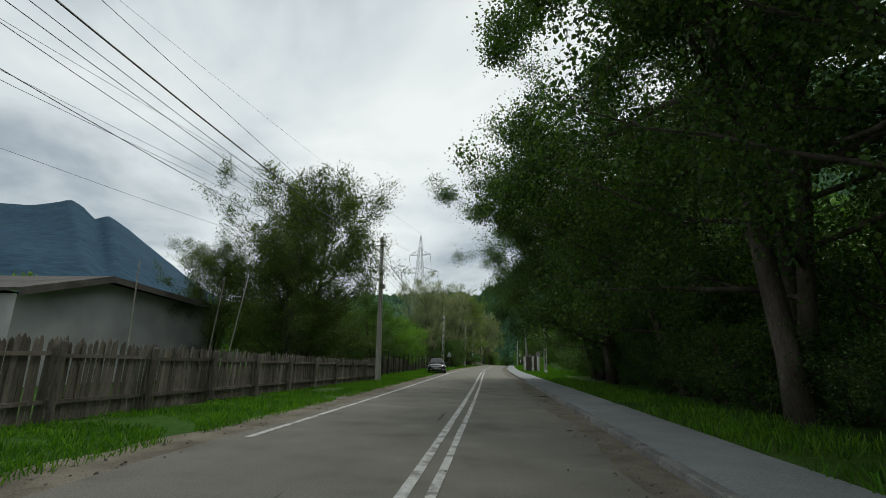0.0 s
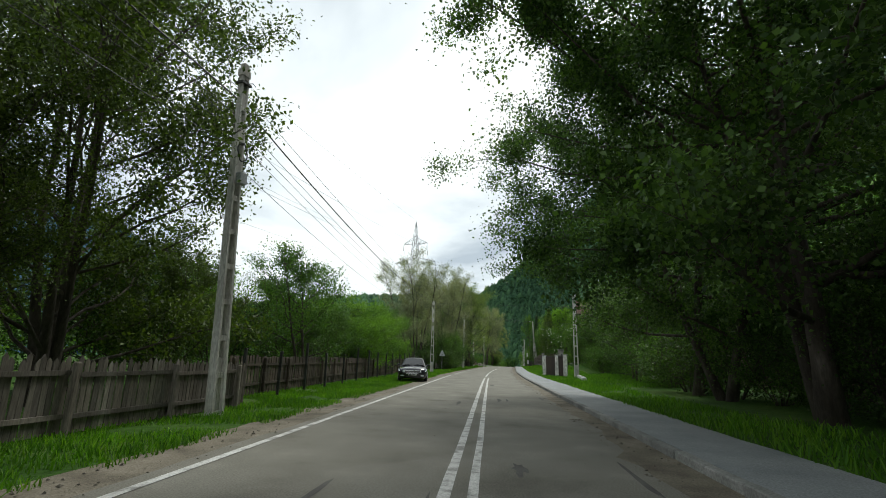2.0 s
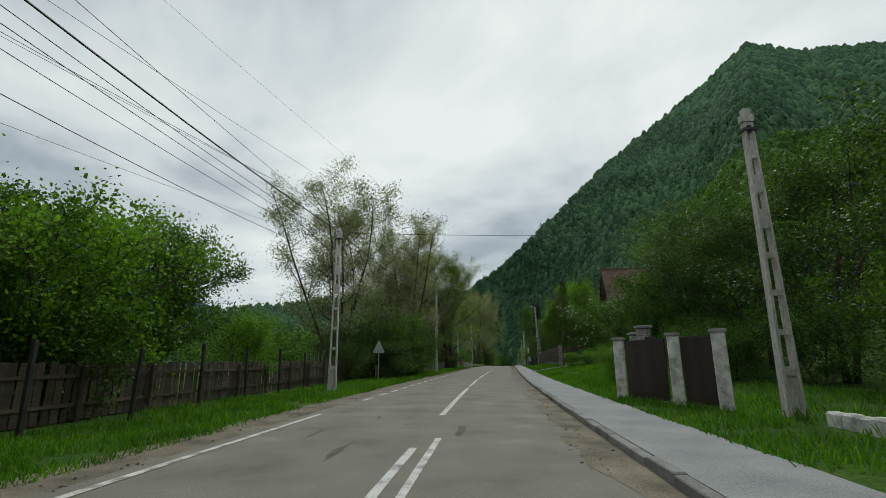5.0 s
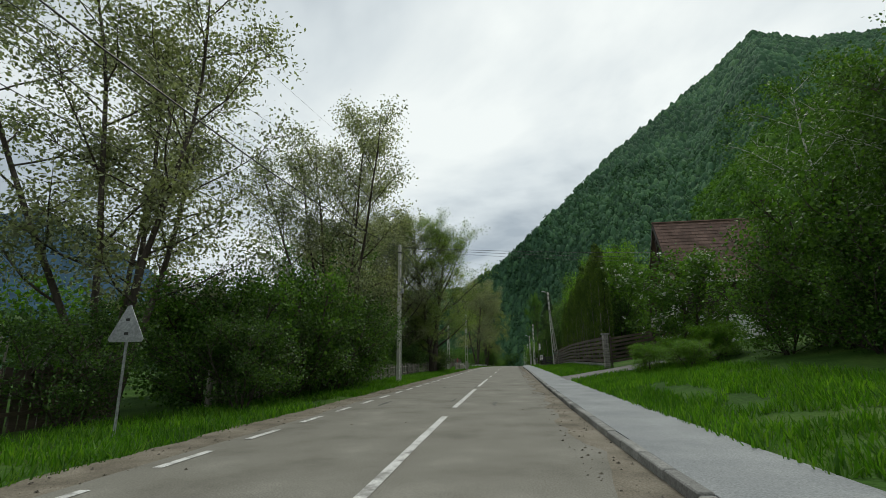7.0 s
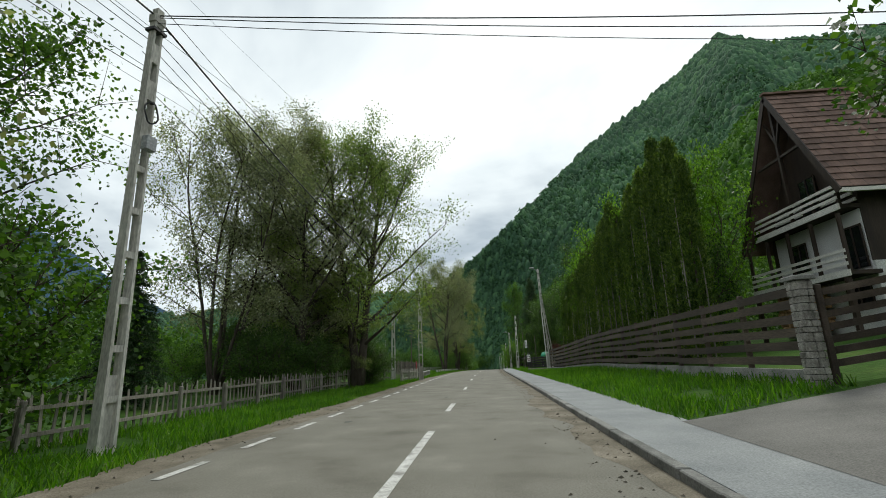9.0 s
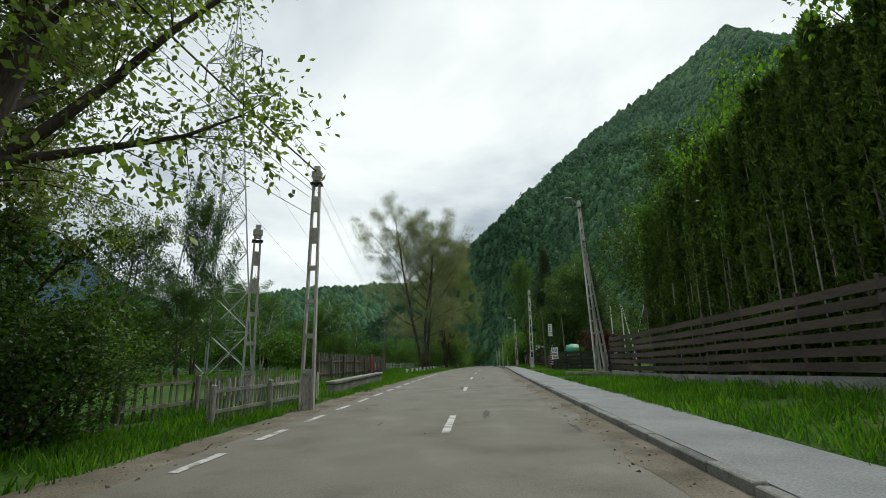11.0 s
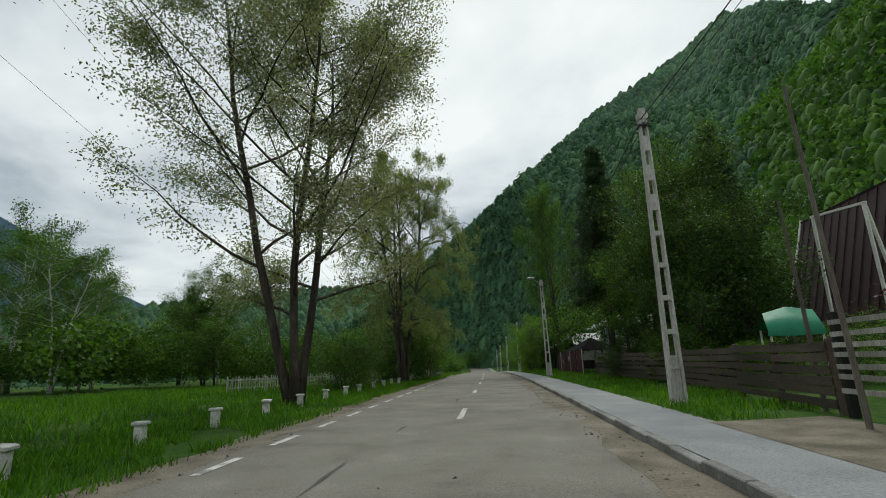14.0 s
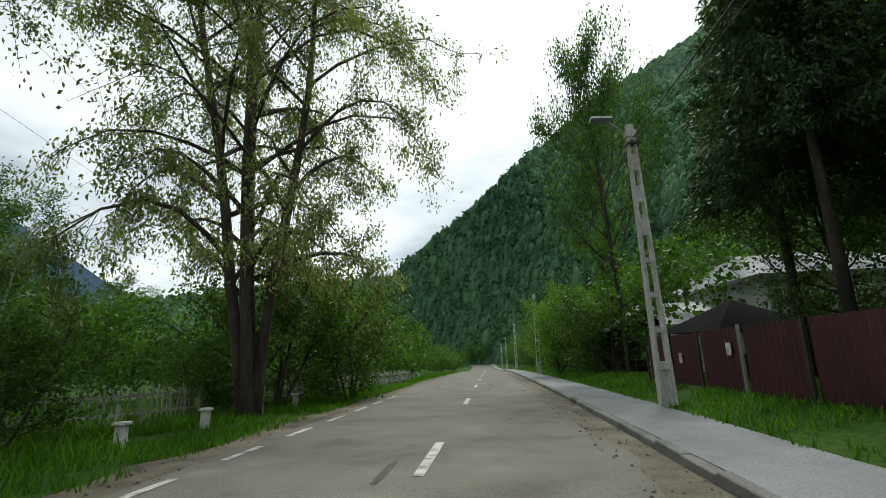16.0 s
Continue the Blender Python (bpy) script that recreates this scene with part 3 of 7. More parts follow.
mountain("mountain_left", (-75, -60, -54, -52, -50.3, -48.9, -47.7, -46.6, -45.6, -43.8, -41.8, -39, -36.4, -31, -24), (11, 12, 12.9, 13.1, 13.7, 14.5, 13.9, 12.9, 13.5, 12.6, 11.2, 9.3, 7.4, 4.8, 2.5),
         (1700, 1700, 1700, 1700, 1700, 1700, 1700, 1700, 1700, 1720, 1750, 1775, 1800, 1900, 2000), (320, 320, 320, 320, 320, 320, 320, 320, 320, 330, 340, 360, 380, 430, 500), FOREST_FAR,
         "far spruce-forested mountain ridge, blue distance haze in its colour", 140, 70, 0.35, crowns=0)
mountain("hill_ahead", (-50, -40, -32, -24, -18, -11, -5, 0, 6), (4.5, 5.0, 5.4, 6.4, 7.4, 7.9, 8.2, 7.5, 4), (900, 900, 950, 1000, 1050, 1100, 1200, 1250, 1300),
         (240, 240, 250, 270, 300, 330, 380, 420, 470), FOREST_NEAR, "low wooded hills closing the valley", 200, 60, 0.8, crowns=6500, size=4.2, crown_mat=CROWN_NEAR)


# ---- trees ----
def leaf_cards(rng, pts, axes, n, size, spread, flat=0.5, shape=0.42):
    """n small folded leaves strewn about the twig points."""
    wt = rng.gamma(0.7, 1.0, len(pts)) + 0.12
    k = rng.choice(len(pts), n, p=wt / wt.sum())
    c = pts[k] + rng.normal(0, 1, (n, 3)) * np.array([spread, spread, spread * 0.8])
    d = rng.normal(0, 1, (n, 3))
    d[:, 2] -= 0.35
    d += axes[k] * 0.6
    d /= np.linalg.norm(d, axis=1)[:, None] + 1e-9
    s = rng.normal(0, 1, (n, 3))
    s[:, 2] *= flat
    s -= d * np.sum(s * d, 1)[:, None]
    s /= np.linalg.norm(s, axis=1)[:, None] + 1e-9
    up_ = np.cross(d, s)
    L = size * rng.uniform(0.65, 1.35, n)[:, None]
    W = L * shape
    v = np.stack([c, c + d * L * 0.5 + s * W + up_ * W * 0.25, c + d * L, c + d * L * 0.5 - s * W + up_ * W * 0.25], 1).reshape(-1, 3)
    return v


def grow(seed, height, radius, bottom, stems, limbs, twigs, droop=0.0, lean=0.15, upright=0.6, r0=0.18, profile="round"):
    """A skeleton of stems, limbs and twigs; returns the wood and the twig points with their directions."""
    rg = random.Random(seed)
    wood, tips, dirs = Shape(), [], []
    for s in range(stems):
        a = 2 * math.pi * (s + rg.random() * 0.7) / stems
        ln = lean * (0.5 + rg.random()) * (1 if stems > 1 else 0.4)
        hh = height * (1 - 0.22 * rg.random() * (stems > 1)) * 0.97
        p = Vector((math.cos(a) * 0.12 * (stems > 1), math.sin(a) * 0.12 * (stems > 1), -0.15))
        line, rad = [p.copy()], [r0 * 1.35]
        d = Vector((math.cos(a) * ln, math.sin(a) * ln, 1)).normalized()
        for k in range(9):
            d = (d + Vector((rg.uniform(-1, 1) * 0.09, rg.uniform(-1, 1) * 0.09, 0.06))).normalized()
            p = p + d * (hh / 9)
            line.append(p.copy())
            rad.append(r0 * (1 - (k + 1) / 9.6) ** 0.8 + 0.012)
        wood.tube(line, rad, 7)
        for i in range(limbs):
            f = bottom + (1 - bottom) * ((i + rg.random()) / limbs) ** 0.85 * 0.97
            q = f * 9
            k = min(8, int(q))
            start = line[k].lerp(line[k + 1], q - k)
            g = (f - bottom) / (1 - bottom)
            if profile == "round":
                span = radius * (0.55 + 0.75 * math.sin(math.pi * min(1, 0.18 + g * 0.82)))
            elif profile == "cone":
                span = radius * (1.05 - g)
            else:
                span = radius * (0.9 - 0.55 * abs(g - 0.35))
            span *= rg.uniform(0.6, 1.12)
            t = i * 2.4 + rg.uniform(-0.6, 0.6) + s
            rise = upright * (0.4 + 0.9 * g) + rg.uniform(-0.2, 0.2)
            d = Vector((math.cos(t), math.sin(t), rise)).normalized()
            lp, lr = [start.copy()], [max(0.02, r0 * 0.42 * (1 - 0.7 * g))]
            cur = start.copy()
            m = 5
            for j in range(m):
                d = (d + Vector((rg.uniform(-1, 1) * 0.22, rg.uniform(-1, 1) * 0.22, rg.uniform(-0.1, 0.18) - droop * (j / m) * 1.3))).normalized()
                cur = cur + d * span / m
                lp.append(cur.copy())
                lr.append(lr[0] * (1 - (j + 1) / (m + 0.5)) + 0.006)
                if j >= 1:
                    for _ in range(twigs):
                        td = (d * 0.6 + Vector((rg.uniform(-1, 1), rg.uniform(-1, 1), rg.uniform(-0.6, 0.9) - droop * 1.6))).normalized()
                        tl = span * rg.uniform(0.12, 0.34)
                        e = cur + td * tl
                        wood.tube([cur, e], [0.012, 0.004], 3, False)
                        for w in (0.45, 0.75, 1.0):
                            tips.append(cur.lerp(e, w))
                            dirs.append(td)
            tips.append(cur.copy())
            dirs.append(d)
            wood.tube(lp, lr, 5, False)
    return wood, np.array([tuple(t) for t in tips]), np.array([tuple(t) for t in dirs])


def tree(name, seed, height, radius, bottom, leaf_mat, leaves, leaf, label, category="tree", stems=1, limbs=16, twigs=3, droop=0.0, lean=0.15, upright=0.6, r0=0.18,
         profile="round", spread=0.28, flat=0.6, shape=0.42, extra=None, bark=None):
    wood, tips, dirs = grow(seed, height, radius, bottom, stems, limbs, twigs, droop, lean, upright, r0, profile)
    rg = np.random.default_rng(seed)
    ob = thing(name, pose(0, 0, -200), label, category)
    part("trunk", wood, bark or BARK, ob, smooth=True)
    part("crown", cards_mesh("crown", leaf_cards(rg, tips, dirs, leaves, leaf, spread, flat, shape), leaf_mat), leaf_mat, ob)
    if extra:
        mat, count, size = extra
        far = tips[np.argsort(-np.linalg.norm(tips - tips.mean(0), axis=1))[: len(tips) // 2]]
        k = rg.integers(0, len(far), count)
        cen = far[k] + rg.normal(0, 0.12, (count, 3))
        part("blossom", cards_mesh("blossom", leaf_cards(rg, np.repeat(cen, 6, 0), np.zeros((count * 6, 3)), count * 6, size, 0.05, 0.5, 0.5), mat), mat, ob, "flat white blossom heads")
    return ob


def plant(ob, spots, group=""):
    """Copies of a grown tree at (x, y, turn, scale, stretch); the first spot takes the tree itself."""
    for i, (x, y, turn, s, st, *tilt) in enumerate(spots):
        m = pose(x, y, gz(x, y) - 0.05, 0, *(tilt or [0]), 0) @ pose(0, 0, 0, 0, 0, turn)
        o = ob if i == 0 else copy_thing(ob, m)
        o.matrix_basis = m @ Matrix.Diagonal((s, s, s * st, 1))
        if group:
            tagged(o, group=group)


def conifer(name, seed, height, radius, label, tiers=26, bare=0.07, thick=0.02):
    rg = random.Random(seed)
    wood, tips, dirs = Shape(), [], []
    wood.tube([(0, 0, -0.1), (0, 0, height * 0.5), (0, 0, height)], [thick * height, thick * 0.6 * height, 0.01], 7)
    for i in range(tiers):
        z = height * (bare + (0.99 - bare) * i / tiers)
        span = radius * (1 - i / tiers) ** 0.85 + 0.1
        for j in range(9 - (i > tiers * 0.7) * 3):
            a = 2.4 * i + 2 * math.pi * j / 9 + rg.uniform(-0.3, 0.3)
            L = span * rg.uniform(0.7, 1.12)
            p0 = Vector((0, 0, z))
            p1 = Vector((math.cos(a) * L * 0.55, math.sin(a) * L * 0.55, z - 0.10 * L))
            p2 = Vector((math.cos(a) * L, math.sin(a) * L, z - 0.26 * L + 0.1))
            wood.tube([p0, p1, p2], [0.03, 0.02, 0.006], 4, False)
            for w in range(1, 9):
                t = w / 8
                p = p0.lerp(p1, min(1, t * 2)) if t < 0.5 else p1.lerp(p2, t * 2 - 1)
                tips.append(tuple(p))
                dirs.append((math.cos(a), math.sin(a), -0.7))
    r = np.random.default_rng(seed)
    ob = thing(name, pose(0, 0, -200), label, "tree")
    part("trunk", wood, BARK, ob, smooth=True)
    part("crown", cards_mesh("crown", leaf_cards(r, np.array(tips), np.array(dirs) * 2, 42000, 0.06 * height / 10 + 0.12, 0.10 * height / 10, 0.3, 0.16), NEEDLES), NEEDLES, ob)
    return ob


def column(name, seed, height, radius, label, mat, leaves=17000):
    """A clipped upright evergreen."""
    rg = np.random.default_rng(seed)
    n = 1500
    z = rg.uniform(0.02, 1, n) ** 0.9
    a = rg.uniform(0, 2 * math.pi, n)
    rr = radius * np.minimum(1, 0.75 + 0.6 * z) * np.sqrt(np.clip(1 - z ** 3.0, 0.02, 1)) * rg.uniform(0.72, 1.08, n)
    pts = np.stack([np.cos(a) * rr, np.sin(a) * rr, z * height], 1)
    dirs = np.stack([np.cos(a) * 0.3, np.sin(a) * 0.3, np.full(n, 1.6)], 1)
    ob = thing(name, pose(0, 0, -200), label, "hedge tree")
    part("trunk", Shape().tube([(0, 0, -0.1), (0, 0, height * 0.9)], [0.08, 0.02], 6), BARK, ob)
    part("crown", cards_mesh("crown", leaf_cards(rg, pts, dirs * 1.6, leaves, 0.15, 0.07, 0.7, 0.17), mat), mat, ob)
    for k in range(4):
        a = 1.57 * k + 0.4
        part("bare_stem", Shape().tube([(radius * 0.98 * math.cos(a), radius * 0.98 * math.sin(a), 0.3), (radius * 1.04 * math.cos(a + 0.1), radius * 1.04 * math.sin(a + 0.1), height * 0.4), (radius * 0.9 * math.cos(a), radius * 0.9 * math.sin(a), height * (0.55 + 0.08 * k))], [0.03, 0.03, 0.01], 4), SLATWOOD, ob, "pale bare stem")
    return ob


ra = random.Random(21)
R = lambda: ra.uniform(0, 360)  # noqa: E731

# dark broadleaf trees leaning over the road
oak = tree("broadleaf_tree", 3, 14, 5.6, 0.16, LEAF_DARK, 80000, 0.097, "tall dense dark green broadleaf tree beside the pavement", stems=2, limbs=20, twigs=3, lean=0.12, upright=0.35, r0=0.22, spread=0.34)
plant(oak, [(7.6, 13.5, 40, 1.1, 1.1), (6.7, 31, 200, 1.15, 1.08), (8.3, -2, 300, 1.05, 1.0), (13.5, 5, 10, 1.0, 0.9)], "roadside broadleaf trees")
alder = tree("alder_tree", 8, 13, 5.2, 0.2, LEAF_DARK, 64000, 0.097, "dark green alder with long overhanging boughs", stems=3, limbs=15, twigs=3, lean=0.28, upright=0.3, r0=0.15, spread=0.3)
plant(alder, [(7.6, 21, 150, 1.0, 1.15), (7.2, 37.5, 120, 1.05, 1.0), (7.4, 6.5, 250, 1.05, 1.1)], "roadside broadleaf trees")
overhang = tree("overhanging_tree", 14, 12.5, 8.6, 0.34, LEAF_DARK, 130000, 0.10, "broad tree whose boughs reach over the road", stems=1, limbs=17, twigs=3, lean=0.2, upright=0.28, droop=0.1, r0=0.26, spread=0.36)
plant(overhang, [(6.8, 38.3, 70, 0.78, 1.28, -6), (6.9, 31.5, 200, 0.9, 1.05, -5), (6.9, 12.5, 310, 1.15, 1.12, -13)], "overhanging trees")
overhang.matrix_basis = pose(7.3, 40.4, gz(7.3, 40.4) - 0.05, 0, -3, 0) @ Matrix.Diagonal((0.94, 0.42, 0.95, 1))
# bushy tree with upright shoots on the other side
bushy = tree("bushy_tree", 31, 12.0, 5.4, 0.05, LEAF_SHADE, 95000, 0.115, "bushy green tree with upright shoots behind the plank fence", stems=4, limbs=13, twigs=3, lean=0.24, upright=0.95, r0=0.14, spread=0.3, shape=0.3)
plant(bushy, [(-12.6, 29.5, 0, 0.97, 1.08), (-11.6, 24.5, 140, 0.58, 1.1), (-17.5, 27, 140, 0.62, 1.0), (-14.5, 36, 70, 0.45, 1.0)])
garden_tree = tree("garden_tree", 45, 8, 3.0, 0.18, LEAF_DARK, 24000, 0.10, "dark green leafy tree with a dense crown", stems=2, limbs=16, twigs=3, lean=0.14, upright=0.65, r0=0.10, spread=0.26)
plant(garden_tree, [(8.3, 53.5, 100, 0.85, 0.9), (9.6, 60, 220, 0.9, 0.9), (13, 54, 300, 1.1, 0.95), (12.8, 62, 60, 1.05, 1.0), (13.2, 77, 20, 1.05, 1.0), (13, 71, 80, 1.2, 1.0), (13.5, 80, 200, 1.0, 1.1), (13.6, 84.0, 100, 0.95, 1.1), (14, 88, 30, 1.1, 1.1),
                    (11.5, 153.5, 30, 1.15, 1.1), (18.5, 154, 75, 1.2, 1.15), (12.2, 183, 260, 1.1, 1.0), (12, 145, 310, 1.25, 1.15), (15, 150, 45, 1.4, 1.2), (13.0, 188.0, 45, 1.3, 1.2), (10.2, 181.2, 150, 0.9, 1.0), (13.4, 59.5, 190, 1.05, 1.0),
                    (16.5, 200.5, 60, 1.2, 1.2), (12.8, 199.4, 210, 0.95, 1.1), (15.4, 196.6, 300, 1.1, 1.1), (-13.2, 46.5, 40, 0.5, 1.0), (-14.2, 52.0, 140, 0.6, 0.95), (-12.6, 57.0, 260, 0.55, 1.0), (-29.5, 167.5, 40, 1.0, 2.2), (-33, 161, 140, 1.2, 1.4), (-24.5, 157, 250, 0.9, 1.0)], "garden trees")
small = tree("small_tree", 44, 8, 2.9, 0.25, LEAF_MID, 21000, 0.10, "small leafy green tree with open crown", stems=2, limbs=14, twigs=3, lean=0.12, upright=0.7, r0=0.10, spread=0.26)
plant(small, [(-11.8, 43.5, 0, 0.84, 1.05), (-15.5, 48, 50, 0.75, 1.0), (-14.5, 102.5, 150, 1.15, 1.1), (-30, 212, 10, 1.2, 1.1), (-25, 205, 60, 0.8, 1.0), (-44, 230, 90, 1.3, 1.1), (9.3, 210.5, 0, 1.0, 2.4),
              (-13.2, 53, 20, 0.62, 1.0), (-14.5, 58.5, 130, 0.7, 1.0), (-13.0, 65, 220, 0.7, 1.1), (9.7, 186.8, 50, 0.95, 1.0)])
# airy silvery willows
willow = tree("silver_willow", 52, 16, 4.3, 0.24, LEAF_SILVER, 46000, 0.135, "airy silver-green willow with many slender stems", stems=6, limbs=12, twigs=4, lean=0.26, upright=0.95, r0=0.10, spread=0.36, shape=0.28, profile="tall")
plant(willow, [(-13.2, 85, 0, 1.08, 0.95), (-10.6, 98, 100, 1.0, 1.05), (-17.0, 122.5, 210, 1.08, 1.1)], "silvery willows by the meadow")
big = tree("great_willow", 61, 20, 6.1, 0.2, LEAF_SILVER, 125000, 0.115, "very tall silvery willow with forked dark trunks", stems=3, limbs=18, twigs=3, lean=0.17, upright=0.9, r0=0.18, spread=0.36, shape=0.26)
plant(big, [(-6.9, 177.5, 20, 1.0, 1.0)])
weep = tree("weeping_willow", 66, 17.5, 5.2, 0.18, LEAF_OLIVE, 120000, 0.125, "old olive-green willow with drooping twigs and thick trunk", stems=4, limbs=20, twigs=4, lean=0.17, upright=0.75, droop=0.42, r0=0.22, spread=0.2, shape=0.24)
plant(weep, [(-5.6, 198, 0, 0.84, 1.45), (-11.8, 127.6, 70, 0.55, 1.0)], "old willows")
pollard = tree("pollard_willow", 67, 18.5, 5.6, 0.13, LEAF_SILVER, 66000, 0.135, "old pollard willow with a thick dark trunk and silver-green crown", stems=1, limbs=44, twigs=4, lean=0.1, upright=1.05, r0=0.34, spread=0.36, shape=0.26)
plant(pollard, [(-12.9, 124.8, 0, 0.94, 0.97)], "pollard willows")
green_pollard = tree("pollard_willow", 69, 16.5, 5.0, 0.1, LEAF_PALE, 70000, 0.13, "old pollard willow with a fresh pale green crown", stems=2, limbs=30, twigs=4, lean=0.14, upright=0.95, r0=0.28, spread=0.32, shape=0.27)
plant(green_pollard, [(-9.2, 126.0, 140, 1.08, 1.08), (-14.8, 128.5, 230, 0.8, 1.0)], "pollard willows")
# fresh bushes and undergrowth
bush = tree("green_bush", 71, 3.6, 1.9, 0.06, LEAF_MID, 9500, 0.10, "dense green roadside bush", "bush", stems=5, limbs=7, twigs=3, lean=0.45, upright=0.7, r0=0.04, spread=0.24)
spots = [(-9.3, 129.5, 90, 0.7, 0.8), (-19.5, 124, 190, 0.7, 1.0), (-6.2, 201, 20, 1.3, 1.0), (-4.2, 204, 80, 1.2, 1.0)]
for i in range(7):
    spots.append((ra.uniform(-17, -11.8), 49 + 2.9 * i + ra.uniform(-1, 1), R(), ra.uniform(0.6, 1.15), ra.uniform(0.8, 1.2)))
for i in range(6):
    spots.append((ra.uniform(-13, -9.5), 88 + 3.6 * i + ra.uniform(-1, 1), R(), ra.uniform(0.8, 1.25), ra.uniform(0.9, 1.2)))
for i in (0, 5, 6, 7, 8):
    spots.append((ra.uniform(8.6, 12), 146 + 5.0 * i + ra.uniform(-1, 1), R(), ra.uniform(0.45, 0.8), ra.uniform(0.9, 1.2)))
for i in range(6):
    spots.append((ra.uniform(8.2, 10.5) + 1, 70 + 2.9 * i + ra.uniform(-1, 1), R(), ra.uniform(0.6, 1.0), ra.uniform(0.9, 1.2)))
for i in range(7):
    spots.append((ra.uniform(-6, -3.5) - 3.5, 186 + 7 * i + ra.uniform(-1, 1), R(), ra.uniform(0.6, 1.0), 1.0))
for i in range(8):
    spots.append((xc(212 + 7 * i) + 7.2 + ra.uniform(0, 3), 212 + 7 * i, R(), ra.uniform(0.9, 1.5), 1.0))
spots += [(8.2, 46.5, 0, 0.8, 0.9), (8.8, 49.0, 90, 0.8, 0.9), (12.8, 54, 40, 1.2, 1.1), (14.2, 58, 130, 1.3, 1.1), (13.6, 62, 220, 1.2, 1.1), (15.2, 50, 300, 1.3, 1.1), (11.5, 64.5, 20, 1.0, 1.0)]
spots += [(10.3, 92.5, 10, 0.9, 1.0), (11.6, 90.5, 80, 1.1, 1.1), (10.6, 88.0, 160, 0.8, 1.0), (12.3, 93.5, 230, 1.5, 1.2), (11.8, 87, 300, 1.2, 1.0), (13.5, 91, 20, 1.5, 1.2)]
plant(bush, spots, "roadside bushes")
birch = tree("birch_tree", 79, 13, 2.9, 0.28, LEAF_MID, 15000, 0.12, "slender birch with white bark and airy green crown", stems=2, limbs=16, twigs=3, lean=0.1, upright=0.6, droop=0.1, r0=0.10, spread=0.3, bark=BIRCHBARK)
plant(birch, [(16.4, 98.5, 0, 0.95, 1.0), (15.0, 95.0, 70, 1.0, 1.05), (-51, 215.3, 60, 1.35, 1.1), (-46.5, 216.5, 160, 0.95, 1.1), (13.2, 86.5, 160, 0.9, 1.0), (-28.0, 211, 40, 1.05, 1.05), (-33.5, 214, 140, 0.8, 1.0), (-43.0, 202, 20, 1.3, 1.05), (-37.0, 200, 110, 1.1, 1.05), (-40.0, 207, 230, 1.0, 1.0), (-47.5, 206, 300, 1.1, 1.0), (-25.5, 218, 200, 0.7, 1.0), (14.2, 193.5, 100, 1.15, 1.0), (16.5, 195.5, 10, 1.25, 1.05)], "slender birches")
fresh = tree("fresh_green_bush", 77, 5.5, 2.3, 0.1, LEAF_FRESH, 13000, 0.11, "bright fresh green leafy bush", "bush", stems=4, limbs=9, twigs=3, lean=0.3, upright=0.8, r0=0.05, spread=0.26)
spots = [(4.9, 75.0, 0, 0.4, 0.8), (11.4, 122, 120, 1.15, 1.7), (11.6, 130, 200, 1.25, 1.6), (5.6, 95.5, 60, 0.35, 0.7), (7.6, 97.2, 20, 0.42, 0.6), (8.8, 96.0, 120, 0.5, 0.6), (10.0, 97.6, 230, 0.5, 0.65), (7.0, 94.0, 310, 0.4, 0.55), (10.6, 138, 270, 1.2, 1.7), (9.8, 145, 70, 1.1, 1.5), (-11.8, 55, 60, 0.8, 1.0), (-18, 64, 30, 1.1, 1.0), (-20, 45, 70, 1.2, 1.0), (8.0, 5, 60, 0.5, 0.7), (8.4, 16, 150, 0.45, 0.6),
         (9.3, 181, 0, 0.5, 0.6), (9.8, 176.5, 50, 0.45, 0.6), (7.0, 218, 20, 0.9, 1.0), (8.6, 214.5, 120, 0.8, 1.0), (9.4, 225, 220, 1.1, 1.1), (-13, 61, 80, 1.05, 1.0), (-15, 66, 150, 1.15, 1.05), (-12.5, 70, 220, 0.6, 1.0), (-17, 58, 20, 1.2, 1.0)]
plant(fresh, spots, "fresh green bushes")
elder = tree("elder_bush", 83, 6.4, 2.7, 0.12, LEAF_MID, 12000, 0.15, "elder bush covered with white flower heads", "bush", stems=4, limbs=11, twigs=3, lean=0.3, upright=0.7, r0=0.07, spread=0.26, extra=(PETAL, 190, 0.10))
plant(elder, [(9.4, 100.6, 0, 1.05, 0.9)])
redtree = tree("maroon_tree", 88, 5.5, 2.2, 0.2, LEAF_RED, 8000, 0.14, "ornamental tree with dark maroon leaves", stems=2, limbs=11, twigs=3, lean=0.2, upright=0.7, r0=0.07, spread=0.26)
plant(redtree, [(11.8, 170.5, 0, 0.75, 0.9)])
# evergreens
spruce = conifer("spruce", 91, 10, 2.6, "dark green spruce with layered drooping boughs")
plant(spruce, [(-15.8, 113.5, 0, 0.68, 1.0), (12.0, 126, 90, 1.1, 1.15), (12.8, 132.5, 150, 1.1, 1.1), (12.2, 139, 200, 1.15, 1.1), (15.5, 188, 10, 1.3, 1.2)], "dark spruces")
tallspruce = conifer("tall_spruce", 92, 18, 3.2, "tall dark spruce with a bare lower trunk", 24, 0.38, 0.011)
plant(tallspruce, [(11.6, 200.0, 30, 0.9, 1.0), (10.9, 197.0, 100, 0.95, 1.1)], "tall spruces")
thuja = column("thuja", 95, 8.0, 0.5, "tall narrow clipped thuja in a dark hedge row", THUJA)
spots = []
for i in range(34):
    y = 114.6 + 0.93 * i
    spots.append((8.0 + ra.uniform(-0.12, 0.12) + 0.01 * i, y, R(), ra.uniform(0.92, 1.08), ra.uniform(0.92, 1.1) * (1.24 - 0.0045 * i)))
plant(thuja, spots, "thuja hedge row")
